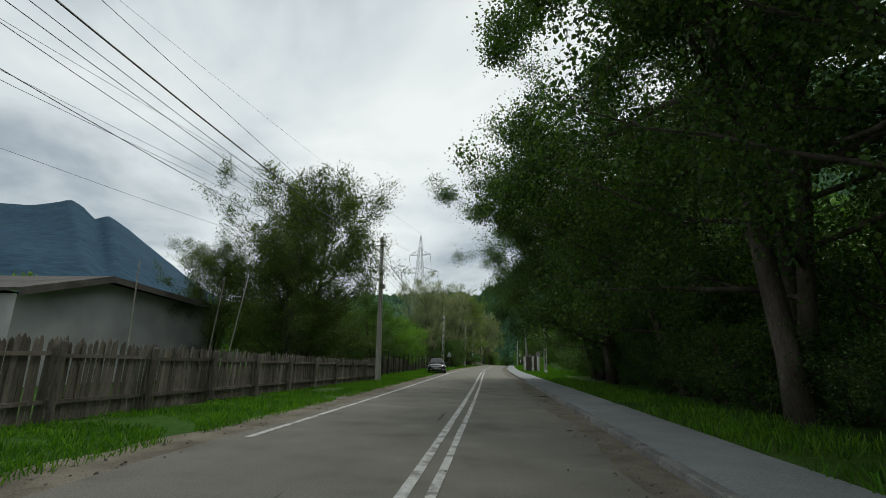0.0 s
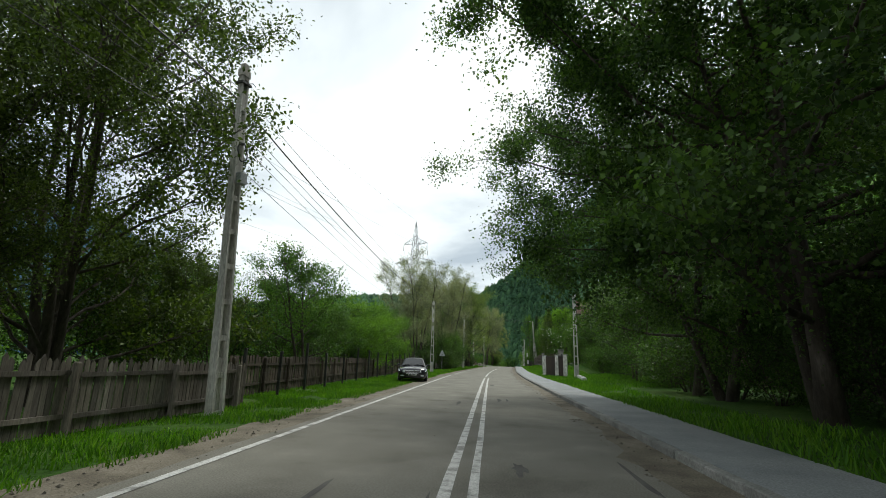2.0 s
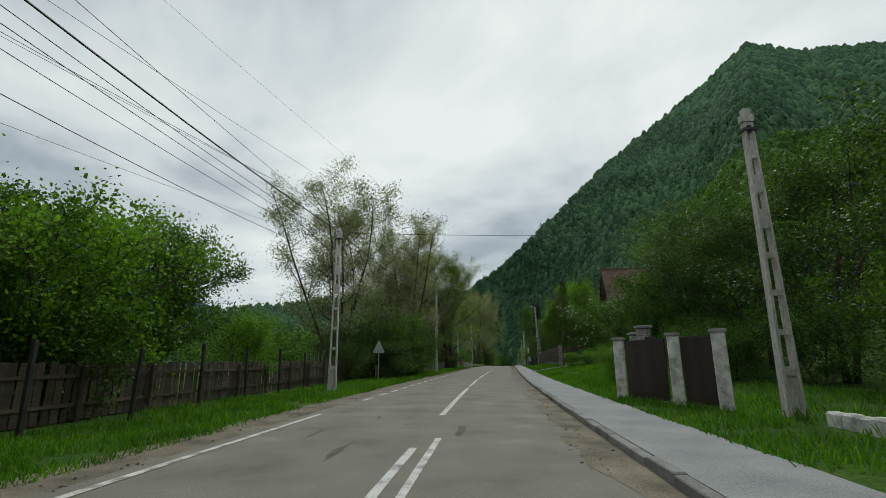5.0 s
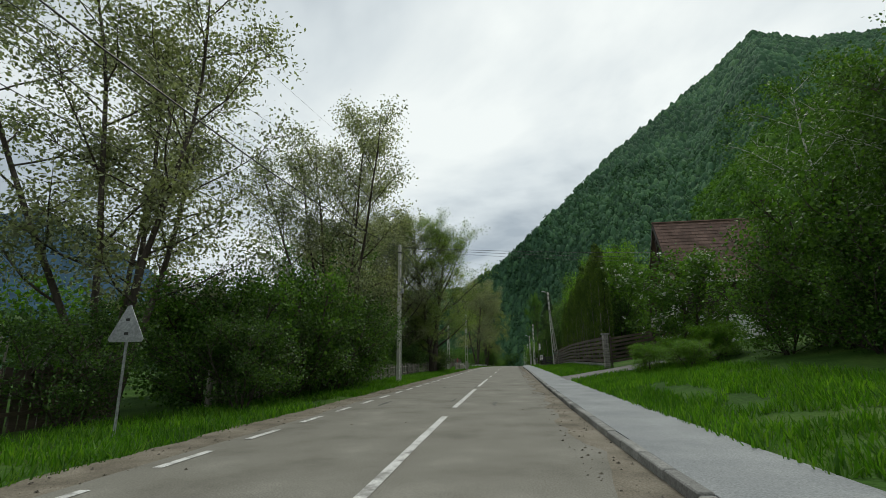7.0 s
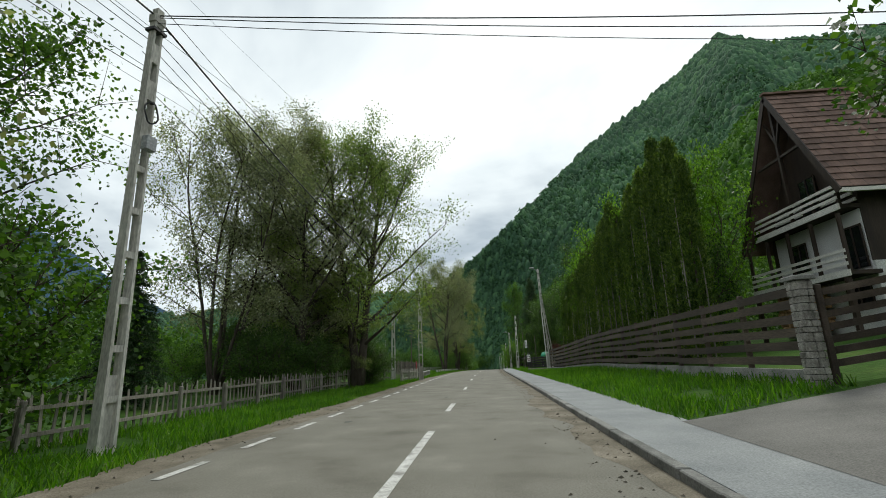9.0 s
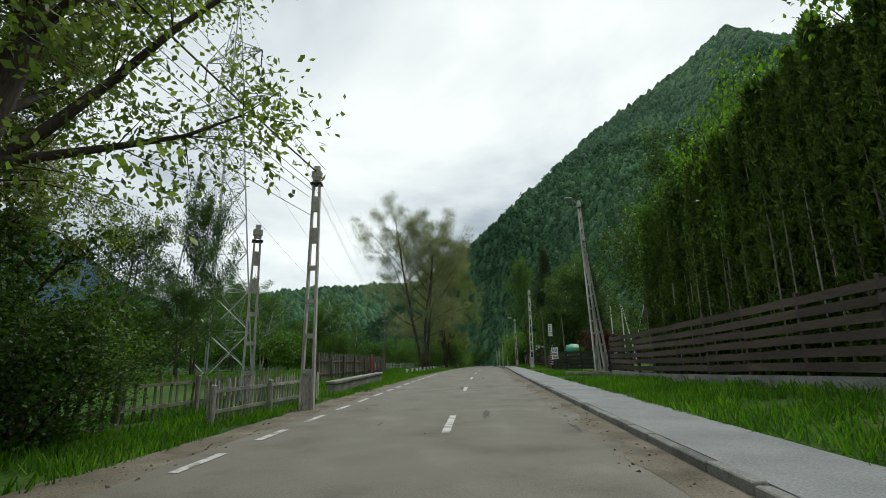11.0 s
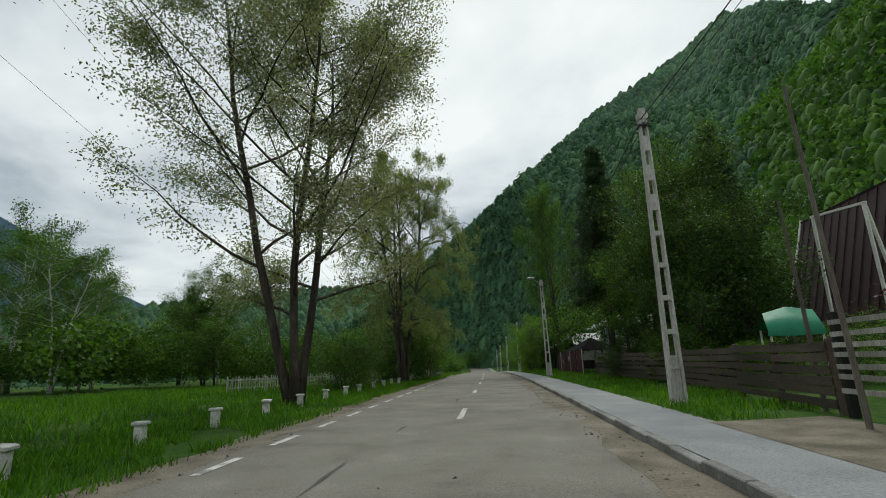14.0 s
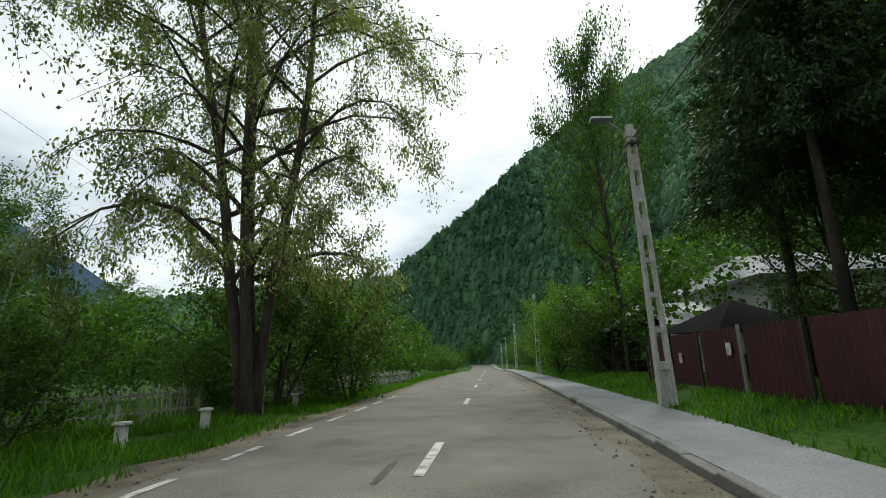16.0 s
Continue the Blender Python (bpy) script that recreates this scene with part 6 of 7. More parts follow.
def shingled(parent, a, b, c, d, mat, rows, cols, seed, shared=None):
    """Courses of shingles on a roof plane: a-b is the eave, d-c the ridge."""
    rg = random.Random(seed)
    a, b, c, d = (Vector(p) for p in (a, b, c, d))
    n = (b - a).cross(d - a).normalized()
    for r in range(rows):
        f0, f1 = r / rows, min(1.0, (r + 1.18) / rows)
        for k in range(cols):
            o = 0.5 / cols * (r % 2)
            g0, g1 = max(0, k / cols - o), min(1, (k + 0.96) / cols - o)
            if g1 <= g0:
                continue
            lift = 0.03 + rg.uniform(0, 0.012)
            p = [a.lerp(b, g0).lerp(d.lerp(c, g0), f0) + n * (lift + 0.03), a.lerp(b, g1).lerp(d.lerp(c, g1), f0) + n * (lift + 0.03),
                 a.lerp(b, g1).lerp(d.lerp(c, g1), f1) + n * 0.012, a.lerp(b, g0).lerp(d.lerp(c, g0), f1) + n * 0.012]
            q = [v - n * 0.025 for v in p[:2]]
            part("shingle", Shape().add(p + q, [(0, 1, 2, 3), (4, 5, 1, 0)]), mat, parent)


def timber_house():
    X0, X1, YR, ZR = 14.6, 22.5, 116.6, 13.6
    YN, ZN, YF, ZF = 113.4, 7.6, 120.8, 6.4
    zg = gz(15, 116) - 0.3
    ob = tagged(new("timber_house"), "steep-roofed dark timber house with cream balcony boards", "house")
    body = Shape()
    body.add([(X0, YN + 0.7, zg), (X0, YF - 0.7, zg), (X0, YF - 0.7, 6.6), (X0, YR, ZR - 0.8), (X0, YN + 0.7, 8.2), (X1, YN + 0.7, zg), (X1, YF - 0.7, zg), (X1, YF - 0.7, 6.6), (X1, YR, ZR - 0.8), (X1, YN + 0.7, 8.2)],
             [(0, 4, 3, 2, 1), (5, 6, 7, 8, 9), (0, 5, 9, 4), (1, 2, 7, 6), (0, 1, 6, 5)])
    part("wall", body, HOUSEWOOD, ob, "dark stained timber walls")
    part("lower_wall", Shape().box(X0 - 0.04, X0 + 0.5, YN + 0.6, YF - 0.6, zg, 4.3), WHITEWALL, ob, "pale rendered ground floor")
    part("lower_wall", Shape().box(X0 - 0.02, X1 - 0.5, YN + 0.62, YN + 0.74, zg, 4.7), WHITEWALL, ob)
    roof = part("roof", slab((X0 - 1.2, YN, ZN), (X1 + 0.6, YN, ZN), (X1 + 0.6, YR, ZR), (X0 - 1.2, YR, ZR), 0.14), OLDROOF, ob, "steep brown shingled roof")
    shingled(roof, (X0 - 1.2, YN, ZN), (X1 + 0.6, YN, ZN), (X1 + 0.6, YR, ZR), (X0 - 1.2, YR, ZR), SHINGLE, 17, 17, 4)
    far = part("roof", slab((X1 + 0.6, YF, ZF), (X0 - 1.2, YF, ZF), (X0 - 1.2, YR, ZR), (X1 + 0.6, YR, ZR), 0.14), SHINGLE, ob)
    part("ridge_cap", Shape().bar((X0 - 1.25, YR, ZR + 0.08), (X1 + 0.65, YR, ZR + 0.08), 0.3, 0.1), SHINGLE, roof)
    part("bargeboard", Shape().bar((X0 - 1.2, YN, ZN - 0.15), (X0 - 1.2, YR, ZR - 0.15), 0.06, 0.28), HOUSEWOOD, ob)
    part("bargeboard", Shape().bar((X0 - 1.2, YF, ZF - 0.15), (X0 - 1.2, YR, ZR - 0.15), 0.06, 0.28), HOUSEWOOD, ob)
    part("eave_trim", Shape().bar((X0 - 1.2, YN - 0.02, ZN - 0.12), (X1 + 0.6, YN - 0.02, ZN - 0.12), 0.1, 0.16), CREAM, ob)
    # pale plaster behind the lower balcony, a few pale boards behind the upper one, dark timber and struts above
    part("gable_plaster", Shape().box(X0 - 0.04, X0 + 0.3, YN + 0.75, YF - 1.1, 4.3, 6.9), WHITEWALL, ob, "white plastered balcony wall")
    for k in range(4):
        z = 7.25 + 0.3 * k
        wy = min(1, (ZR - 0.9 - z) / 5.4)
        part("weatherboard", Shape().box(X0 - 0.09, X0 - 0.02, YR - 2.45 * wy, YR + 3.0 * wy, z, z + 0.15, None, 0.01), CREAM, ob, "cream painted board")
    part("king_post", Shape().bar((X0 - 1.0, YR, 8.0), (X0 - 1.0, YR, ZR - 0.5), 0.14), HOUSEWOOD, ob)
    for sy in (-1, 1):
        part("gable_strut", Shape().bar((X0 - 1.0, YR, ZR - 2.6), (X0 - 1.0, YR + sy * 0.62, ZR - 1.25), 0.11), HOUSEWOOD, ob)
    part("collar_beam", Shape().bar((X0 - 1.0, YR - 1.75, 10.3), (X0 - 1.0, YR + 1.75, 10.3), 0.12), HOUSEWOOD, ob)
    # two balconies
    for z, y0, y1, out in ((4.15, YN + 0.4, YF - 0.5, 1.2), (6.95, YN + 0.7, YF - 0.8, 0.8)):
        b = part("balcony", Shape().box(X0 - out, X0, y0, y1, z, z + 0.16), HOUSEWOOD, ob)
        part("fascia", Shape().box(X0 - out - 0.05, X0 - out, y0 - 0.03, y1 + 0.03, z - 0.06, z + 0.2), CREAM, b)
        for k in range(3):
            zz = z + 0.38 + 0.26 * k
            part("rail_board", Shape().box(X0 - out - 0.04, X0 - out, y0, y1, zz, zz + 0.13), CREAM, b)
        for k in range(5):
            yy = y0 + 0.05 + (y1 - y0 - 0.1) * k / 4
            part("post", Shape().box(X0 - out, X0 - out + 0.12, yy - 0.06, yy + 0.06, z, z + (2.5 if z < 5 else 1.05)), HOUSEWOOD, b)
    # openings
    for y, z, w, h in ((YR - 1.9, 4.5, 0.95, 1.7), (YR + 1.4, 4.5, 0.95, 1.7), (YR, 7.5, 1.0, 1.6), (YR - 1.6, zg + 1.2, 1.2, 1.1)):
        wnd = part("window", Shape().box(X0 - 0.10, X0 - 0.05, y - w / 2, y + w / 2, z, z + h), GLASS, ob, "dark glazed window")
        part("window_frame", Shape().box(X0 - 0.14, X0 - 0.1, y - w / 2 - 0.07, y - w / 2, z, z + h).box(X0 - 0.14, X0 - 0.1, y + w / 2, y + w / 2 + 0.07, z, z + h).box(X0 - 0.14, X0 - 0.1, y - w / 2 - 0.07, y + w / 2 + 0.07, z + h, z + h + 0.07).box(X0 - 0.14, X0 - 0.1, y - 0.025, y + 0.025, z, z + h), HOUSEWOOD, wnd)
    # firewood stack under the balcony
    fw = tagged(new("firewood_stack"), "stacked split firewood against the house wall", "firewood")
    rg = random.Random(9)
    for i in range(15):
        for j in range(12):
            y, z = YR - 0.2 + 0.19 * i + 0.09 * (j % 2), zg + 0.5 + 0.165 * j
            part("log", LOG, BARK, fw, m=pose(X0 - 0.62 + rg.uniform(-0.05, 0.05), y, z, rg.uniform(0, 360), 90, 0) @ Matrix.Diagonal((1, 1, 1, 1)))
    # log-rack posts carry the upper balcony
    for y in (YN + 0.6, YR, YF - 0.7):
        p = thing("porch_post", pose(X0 - 1.2, y, gz(X0 - 1.2, y) - 0.1), "dark timber porch post under the balcony", "post", "porch posts")
        part("shaft", Shape().box(-0.09, 0.09, -0.09, 0.09, 0, 4.15 - gz(X0 - 1.2, y), None, 0.01), HOUSEWOOD, p)
    return ob


LOGMAT = surface("split_log_ends", [(0.3, (0.20, 0.11, 0.05)), (0.6, (0.38, 0.24, 0.12)), (0.8, (0.5, 0.36, 0.2))], 6, 40, 0.9, 0.3, obvar=0.35)
LOG = Shape().tube([(0, 0, -0.3), (0, 0, 0.3)], [0.085, 0.085], 7).mesh("log", LOGMAT)
timber_house()


def white_house():
    ob = tagged(new("white_house"), "white rendered villa with light grey sheet roofs", "house")
    ob.matrix_basis = pose(0, 0, -0.75)
    x0, x1, y0, y1 = 14.5, 24, 206, 216
    z = gz(15, 208) - 0.3 + 0.75
    part("wall", Shape().box(x0, x1, y0, y1, z, 4.7), WHITEWALL, ob)
    part("wing", Shape().box(10.8, x0, y0 + 1.5, y1 - 1, z, 2.7), WHITEWALL, ob)
    part("wing_roof", slab((10.0, y0 + 0.8, 2.6), (x0 + 0.2, y0 + 0.8, 2.6), (x0 + 0.2, y0 + 4.6, 3.9), (10.6, y0 + 4.6, 3.9), 0.12), SHEETROOF, ob)
    part("wing_roof", slab((x0 + 0.2, y1 - 0.3, 2.6), (10.0, y1 - 0.3, 2.6), (10.6, y0 + 4.6, 3.9), (x0 + 0.2, y0 + 4.6, 3.9), 0.12), SHEETROOF, ob)
    part("roof", slab((x0 - 0.8, y0 - 0.8, 4.6), (x1, y0 - 0.8, 4.6), (x1 - 2, (y0 + y1) / 2, 6.4), (x0 + 1.5, (y0 + y1) / 2, 6.4), 0.14), SHEETROOF, ob)
    part("roof", slab((x1, y1 + 0.8, 4.6), (x0 - 0.8, y1 + 0.8, 4.6), (x0 + 1.5, (y0 + y1) / 2, 6.4), (x1 - 2, (y0 + y1) / 2, 6.4), 0.14), SHEETROOF, ob)
    part("roof", slab((x0 - 0.8, y1 + 0.8, 4.6), (x0 - 0.8, y0 - 0.8, 4.6), (x0 + 1.5, (y0 + y1) / 2, 6.4), (x0 + 1.5, (y0 + y1) / 2 + 0.01, 6.4), 0.14), SHEETROOF, ob)
    bal = part("balcony", Shape().box(x0 - 1.1, x0, y0 + 1, y1 - 1, 2.9, 3.05).box(x0 + 0.4, x1 - 2, y0 - 1.1, y0, 2.9, 3.05), WHITEWALL, ob)
    for k in range(14):
        part("baluster", Shape().box(x0 + 0.5 + 0.5 * k, x0 + 0.6 + 0.5 * k, y0 - 1.08, y0 - 0.98, 3.05, 3.75), WHITEWALL, bal)
    part("handrail", Shape().box(x0 + 0.4, x1 - 2, y0 - 1.1, y0 - 0.96, 3.75, 3.85), WHITEWALL, bal)
    for x in (x0 + 1.4, x0 + 3.6, x0 + 5.8):
        for zz in (0.9, 3.2):
            w = part("window", Shape().box(x - 0.5, x + 0.5, y0 - 0.04, y0 - 0.01, zz, zz + 1.25), GLASS, ob)
            part("window_frame", Shape().box(x - 0.58, x - 0.5, y0 - 0.07, y0 - 0.04, zz, zz + 1.25).box(x + 0.5, x + 0.58, y0 - 0.07, y0 - 0.04, zz, zz + 1.25).box(x - 0.03, x + 0.03, y0 - 0.07, y0 - 0.04, zz, zz + 1.25), WHITEWALL, w)
    for y in (y0 + 3, y0 + 6):
        w = part("window", Shape().box(10.75, 10.79, y - 0.5, y + 0.5, 1.0, 2.2), GLASS, ob)
        part("window_frame", Shape().box(10.7, 10.75, y - 0.58, y - 0.5, 1.0, 2.2).box(10.7, 10.75, y + 0.5, y + 0.58, 1.0, 2.2), CREAM, w)
    part("downpipe", Shape().tube([(x0 - 0.1, y0 - 0.1, 0.5), (x0 - 0.1, y0 - 0.1, 4.5)], [0.05, 0.05], 6), SHEETROOF, ob)
    return ob


white_house()


def a_frame_house():
    """A steep-roofed holiday house, its ridge along the road."""
    (xa, ya), (xb, yb), zt, hw = (25.2, 183.6), (27.1, 197.5), 10.9, 3.3
    z0 = min(gz(20, 182), gz(27, 182), gz(24, 194)) - 0.2
    ob = tagged(new("a_frame_house"), "steep A-frame house with maroon roof and white bargeboards", "house")
    part("gable_wall", Shape().add([(xa - hw + 0.2, ya + 0.5, z0), (xa + hw - 0.2, ya + 0.5, z0), (xa, ya + 0.5, zt - 0.4), (xb - hw + 0.2, yb - 0.5, z0), (xb + hw - 0.2, yb - 0.5, z0), (xb, yb - 0.5, zt - 0.4)], [(0, 1, 2), (5, 4, 3), (0, 3, 4, 1)]), HOUSEWOOD, ob)
    for sx in (-1, 1):
        a, b, c, d = (xa + sx * hw, ya, z0 + 0.2), (xb + sx * hw, yb, z0 + 0.2), (xb, yb, zt), (xa, ya, zt)
        r = part("roof", slab(a, b, c, d, 0.12) if sx > 0 else slab(b, a, d, c, 0.12), DARKMAROON, ob, "dark maroon sheet roof")
        for k in range(15):
            f = (k + 0.5) / 15
            p, q = Vector(a).lerp(Vector(b), f), Vector(d).lerp(Vector(c), f)
            part("seam", Shape().bar(p + Vector((sx * 0.03, 0, 0.02)), q + Vector((sx * 0.03, 0, 0.02)), 0.04, 0.05), DARKMAROON, r)
        for x, y in ((xa, ya - 0.06), (xb, yb + 0.06)):
            part("bargeboard", Shape().bar((x + sx * hw * 1.02, y, z0 + 0.2), (x, y, zt + 0.12), 0.05, 0.2), CREAM, ob, "white bargeboard")
    part("collar_tie", Shape().bar((xa - 0.62, ya - 0.05, zt - 1.9), (xa + 0.62, ya - 0.05, zt - 1.9), 0.06, 0.12), CREAM, ob)
    for x in (-0.25, 0.25):
        part("brace", Shape().bar((xa, ya - 0.05, zt - 0.2), (xa + x, ya - 0.05, zt - 1.9), 0.05, 0.07), CREAM, ob)
    for z in (z0 + 1.1, z0 + 4.2):
        w = part("window", Shape().box(xa - 0.6, xa + 0.6, ya + 0.44, ya + 0.48, z, z + 1.2), GLASS, ob)
        part("window_frame", Shape().box(xa - 0.68, xa - 0.6, ya + 0.4, ya + 0.45, z, z + 1.2).box(xa + 0.6, xa + 0.68, ya + 0.4, ya + 0.45, z, z + 1.2).box(xa - 0.68, xa + 0.68, ya + 0.4, ya + 0.45, z + 1.2, z + 1.28), CREAM, w)
    return ob


a_frame_house()
# tall white swing frame in the garden beside the A-frame house
sf = thing("swing_frame", pose(17.3, 180.0, gz(17.3, 180.0), 0, 0, 20), "tall white-painted timber swing frame in the garden", "swing frame")
for x0, x1 in ((0.0, 0.0), (1.6, 0.06)):
    part("leg", Shape().bar((x0, 0, -0.1), (x1, 0, 7.2), 0.11), CREAM, sf)
part("leg", Shape().bar((0.2, 2.4, -0.1), (0.03, 2.2, 7.2), 0.11), CREAM, sf)
part("top_bar", Shape().bar((0.03, -0.1, 7.15), (0.03, 2.3, 7.15), 0.11), CREAM, sf)
# green tarpaulin shelter behind the black fence
TARP = surface("green_tarpaulin", [(0.3, (0.012, 0.17, 0.085)), (0.7, (0.02, 0.26, 0.14))], 2.0, 30, 0.5, 0.25)
gs = thing("garden_shelter", pose(10.0, 175.2, gz(10.0, 175.2), 0, 0, -18) @ Matrix.Diagonal((0.68, 0.68, 0.92, 1)), "small shelter roofed with bright green tarpaulin", "shelter")
part("tarpaulin", Shape().add([(-1.1, -0.9, 1.95), (0, -1.0, 2.0), (1.1, -0.9, 1.95), (-1.0, 0, 2.55), (0, 0, 2.75), (1.05, 0, 2.6), (-1.1, 0.9, 2.0), (0, 1.0, 2.05), (1.1, 0.9, 2.0), (-1.12, -0.92, 1.75), (0, -1.03, 1.72), (1.12, -0.92, 1.75)],
     [(0, 1, 4, 3), (1, 2, 5, 4), (3, 4, 7, 6), (4, 5, 8, 7), (9, 10, 1, 0), (10, 11, 2, 1)]), TARP, gs, smooth=True)
for sx in (-1, 1):
    for sy in (-0.85, 0.85):
        part("post", Shape().box(sx - 0.04, sx + 0.04, sy - 0.04, sy + 0.04, -0.1, 1.97), WHITED, gs)
# dark pavilion roof behind the maroon fence
TARPAPER = surface("black_tar_paper", [(0.3, (0.010, 0.010, 0.010)), (0.7, (0.022, 0.021, 0.020))], 1.5, 30, 0.95, 0.3, spec=0.08)
pv = thing("garden_pavilion", pose(10.3, 201.5, gz(10.3, 201.5), 0, 0, 8) @ Matrix.Diagonal((0.72, 0.72, 0.85, 1)), "dark pyramid-roofed garden pavilion behind the fence", "pavilion")
part("roof", Shape().add([(-2.6, -2.6, 1.9), (2.6, -2.6, 1.9), (2.6, 2.6, 1.9), (-2.6, 2.6, 1.9), (0, 0, 3.2), (0, 0, 1.95)], [(0, 1, 4), (1, 2, 4), (2, 3, 4), (3, 0, 4), (3, 2, 1, 0)]), TARPAPER, pv)
for sx in (-1, 1):
    for sy in (-1, 1):
        part("post", Shape().box(sx * 2.2 - 0.08, sx * 2.2 + 0.08, sy * 2.2 - 0.08, sy * 2.2 + 0.08, -0.1, 1.92), HOUSEWOOD, pv)
part("side_board", Shape().box(-2.2, 2.2, -2.24, -2.18, 0.2, 1.0), HOUSEWOOD, pv)


def shed():
    ob = tagged(new("garage_shed"), "low grey plastered shed behind the plank fence", "shed")
    x, y0, y1, xb = -17.6, 15.0, 27.0, -25
    part("wall", Shape().add([(x, y0, -0.2), (x, y1, -0.2), (x, y1, 3.9), (x, y0 + 3.6, 4.3), (x, y0, 3.3), (xb, y0, -0.2), (xb, y1, -0.2), (xb, y1, 3.9), (xb, y0 + 3.6, 4.3), (xb, y0, 3.3)],
                             [(0, 1, 2, 3, 4), (9, 8, 7, 6, 5), (0, 4, 9, 5), (1, 6, 7, 2), (0, 5, 6, 1)]), PLASTER, ob)
    part("roof", slab((x + 0.5, y1 + 0.4, 3.95), (x + 0.5, y0 + 3.6, 4.45), (xb, y0 + 3.6, 4.45), (xb, y1 + 0.4, 3.95), 0.12), OLDROOF, ob)
    part("roof", slab((x + 0.5, y0 + 3.6, 4.45), (x + 0.5, y0 - 0.4, 3.35), (xb, y0 - 0.4, 3.35), (xb, y0 + 3.6, 4.45), 0.12), OLDROOF, ob)
    part("eave_board", Shape().bar((x + 0.52, y1 + 0.4, 3.86), (x + 0.52, y0 + 3.6, 4.36), 0.04, 0.16).bar((x + 0.52, y0 + 3.6, 4.36), (x + 0.52, y0 - 0.4, 3.26), 0.04, 0.16), OLDROOF, ob)
    return ob


shed()
for i, (x, y, h) in enumerate(((-13.2, 15.6, 4.8), (-11.6, 17.6, 4.4), (-11.2, 18.2, 4.7))):
    p = thing("bean_pole", pose(x, y, gz(x, y), 0, (-3, 5, 8)[i], 0), "thin pale upright garden pole", "pole", "garden poles")
    part("shaft", Shape().tube([(0, 0, -0.1), (0, 0, h)], [0.035, 0.02], 6), SLATWOOD, p)


def cottage():
    ob = tagged(new("cottage"), "small rose-brown cottage with a white eave among trees", "house")
    x0, x1, y0, y1 = 14.0, 21, 44, 52
    z = gz(15, 48) - 0.3
    part("wall", Shape().box(x0, x1, y0, y1, z, 3.5), surface("rose_plaster", [(0.3, (0.20, 0.12, 0.10)), (0.7, (0.30, 0.20, 0.17))], 1.0, 25, 0.9, 0.3), ob)
    part("roof", slab((x0 - 0.6, y1 + 0.6, 3.4), (x0 - 0.6, y0 - 0.6, 3.4), ((x0 + x1) / 2, y0 - 0.6, 5.8), ((x0 + x1) / 2, y1 + 0.6, 5.8), 0.12), OLDROOF, ob)
    part("roof", slab((x1 + 0.6, y0 - 0.6, 3.4), (x1 + 0.6, y1 + 0.6, 3.4), ((x0 + x1) / 2, y1 + 0.6, 5.8), ((x0 + x1) / 2, y0 - 0.6, 5.8), 0.12), OLDROOF, ob)
    part("gable", Shape().add([(x0, y0, 3.5), (x1, y0, 3.5), ((x0 + x1) / 2, y0, 5.7), (x0, y1, 3.5), (x1, y1, 3.5), ((x0 + x1) / 2, y1, 5.7)], [(0, 1, 2), (5, 4, 3)]), CREAM, ob)
    part("eave_trim", Shape().box(x0 - 0.68, x0 - 0.6, y0 - 0.6, y1 + 0.6, 3.2, 3.42), CREAM, ob)
    for y in (46, 49.5):
        w = part("window", Shape().box(x0 - 0.04, x0 - 0.01, y - 0.5, y + 0.5, 1.3, 2.6), GLASS, ob)
        part("window_frame", Shape().box(x0 - 0.08, x0 - 0.04, y - 0.58, y - 0.5, 1.3, 2.6).box(x0 - 0.08, x0 - 0.04, y + 0.5, y + 0.58, 1.3, 2.6), CREAM, w)
    return ob



cottage()


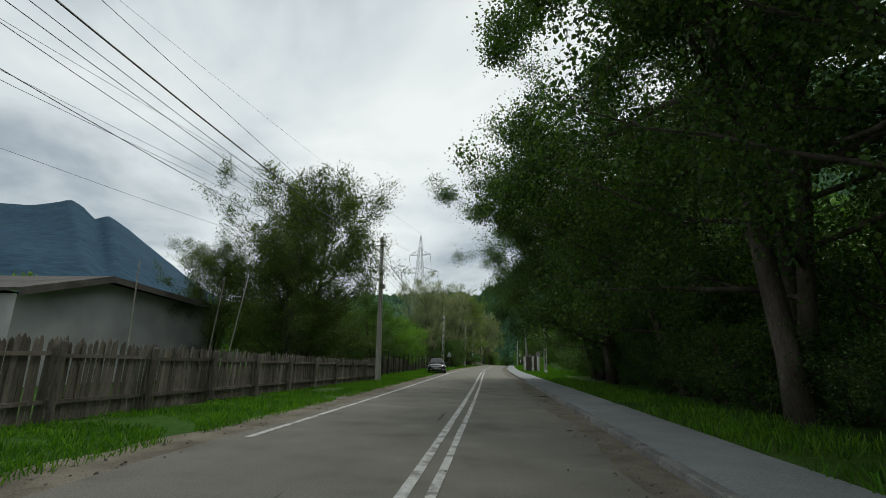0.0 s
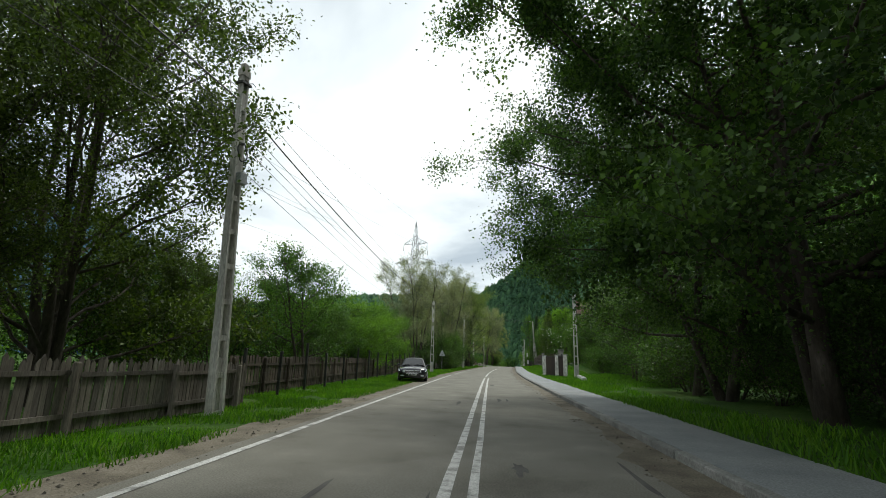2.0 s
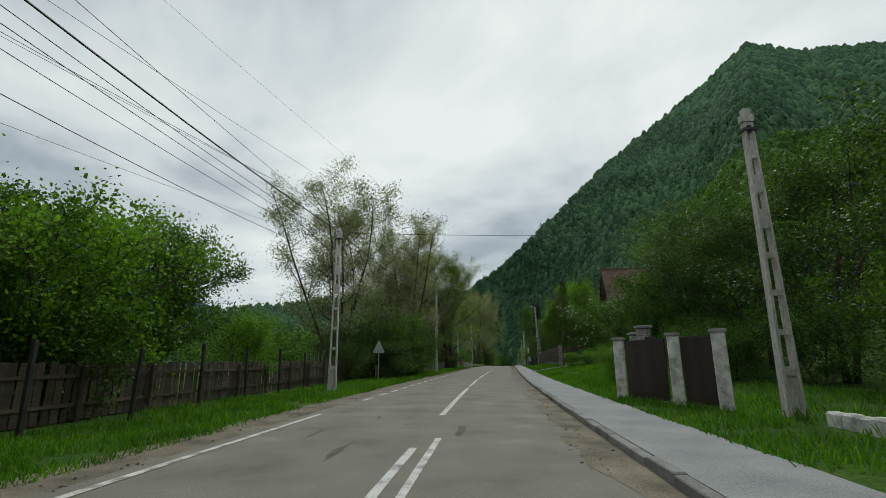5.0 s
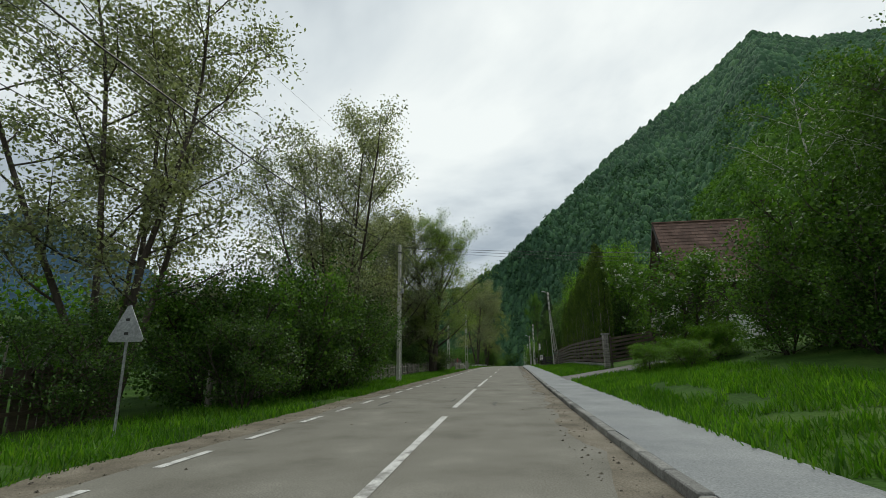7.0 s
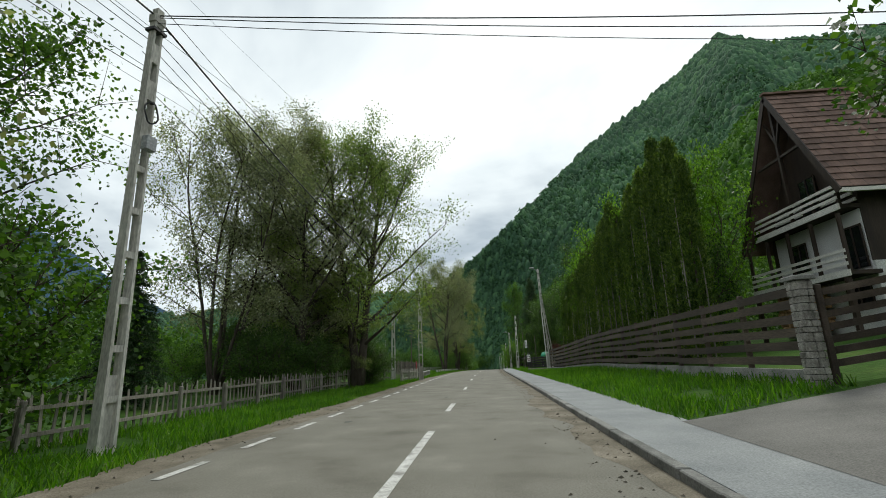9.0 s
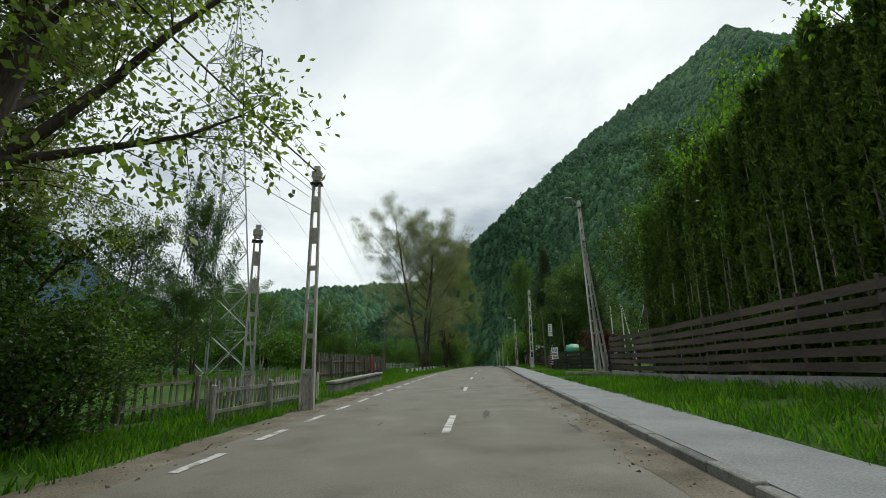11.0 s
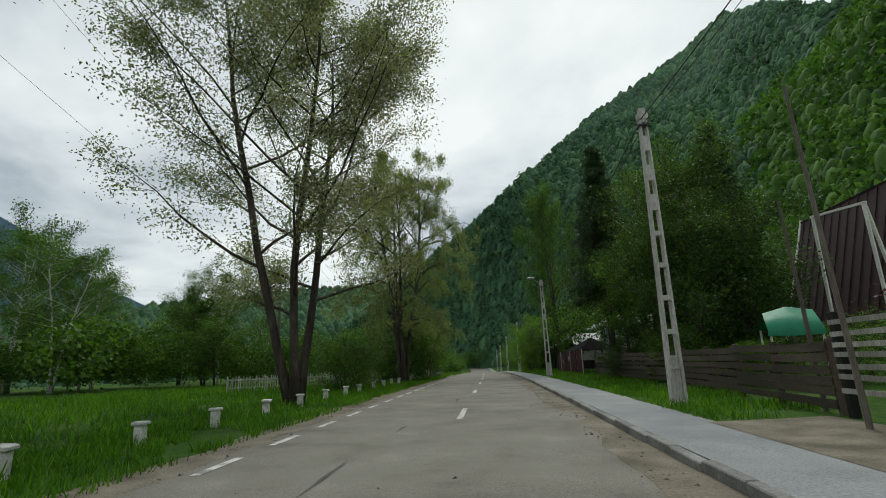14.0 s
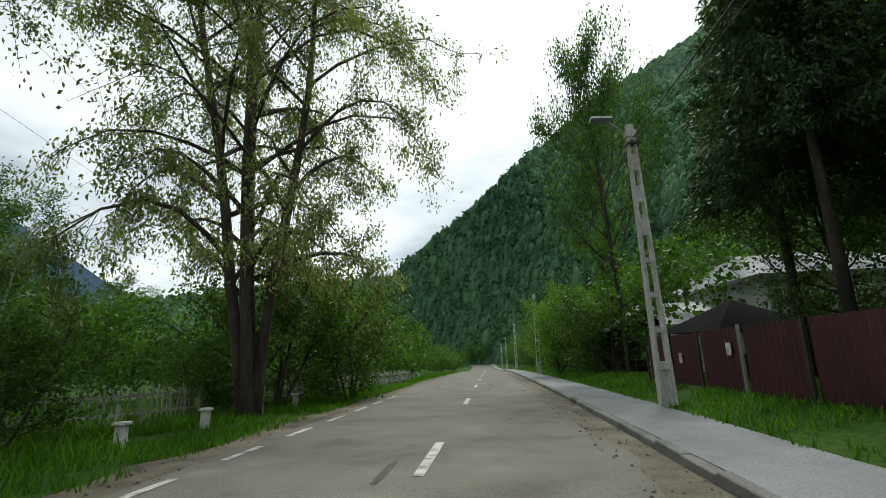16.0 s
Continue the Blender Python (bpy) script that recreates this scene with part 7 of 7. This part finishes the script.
def lodge():
    """A small low house past the sheet fence."""
    ob = tagged(new("garden_lodge"), "small dark lodge with light sheet roof and white window frames", "house")
    x0, x1, y0, y1 = 9.2, 13.5, 212.0, 218.0
    z = gz(10, 214) - 0.2
    part("wall", Shape().box(x0, x1, y0, y1, z, z + 2.7), HOUSEWOOD, ob)
    part("roof", slab((x0 - 0.6, y1 + 0.4, z + 2.6), (x0 - 0.6, y0 - 0.5, z + 2.6), ((x0 + x1) / 2, y0 - 0.5, z + 4.1), ((x0 + x1) / 2, y1 + 0.4, z + 4.1), 0.12), SHEETROOF, ob)
    part("roof", slab((x1 + 0.6, y0 - 0.5, z + 2.6), (x1 + 0.6, y1 + 0.4, z + 2.6), ((x0 + x1) / 2, y1 + 0.4, z + 4.1), ((x0 + x1) / 2, y0 - 0.5, z + 4.1), 0.12), SHEETROOF, ob)
    part("gable", Shape().add([(x0, y0 - 0.01, z + 2.7), (x1, y0 - 0.01, z + 2.7), ((x0 + x1) / 2, y0 - 0.01, z + 4.0)], [(0, 1, 2)]), HOUSEWOOD, ob)
    for x in (x0 + 0.9, x0 + 2.4):
        w = part("window", Shape().box(x - 0.4, x + 0.4, y0 - 0.05, y0 - 0.02, z + 1.0, z + 2.1), GLASS, ob)
        part("window_frame", Shape().box(x - 0.5, x - 0.4, y0 - 0.08, y0 - 0.05, z + 1.0, z + 2.1).box(x + 0.4, x + 0.5, y0 - 0.08, y0 - 0.05, z + 1.0, z + 2.1).box(x - 0.5, x + 0.5, y0 - 0.08, y0 - 0.05, z + 2.1, z + 2.2).box(x - 0.5, x + 0.5, y0 - 0.08, y0 - 0.05, z + 0.9, z + 1.0), CREAM, w)
    return ob


lodge()


# ---- grit along the kerb ----
def grit(name, bands, seed, mat, label):
    """Loose stones and clods strewn on the road's edges."""
    rg = np.random.default_rng(seed)
    s = Shape()
    for u0, u1, n in bands:
        for _ in range(n):
            y = rg.uniform(2, 232)
            u = rg.uniform(u0, u1)
            r = 0.010 + 0.03 * rg.random() ** 3
            x, z, t = xc(y) + u, zr(y), rg.uniform(0, 6.28)
            base = [(x + r * rg.uniform(0.6, 1.2) * math.cos(t + k * 1.57), y + r * rg.uniform(0.6, 1.2) * math.sin(t + k * 1.57), z + 0.002) for k in range(4)]
            s.add(base + [(x + 0.2 * r, y - 0.2 * r, z + r * rg.uniform(0.5, 0.9))], [(0, 1, 4), (1, 2, 4), (2, 3, 4), (3, 0, 4)])
    return tagged(part(name, s, mat), label, "gravel", kind="stuff")


GRITMAT = surface("loose_grit", [(0.3, (0.07, 0.06, 0.048)), (0.6, (0.17, 0.15, 0.12)), (0.8, (0.28, 0.26, 0.22))], 6, 40, 0.95, 0.3, island=0.4)
grit("roadside_grit", [(2.45, 3.2, 5200), (-4.3, -3.4, 4200), (-3.2, 2.4, 250)], 8, GRITMAT, "loose grit and small stones along the road edges")
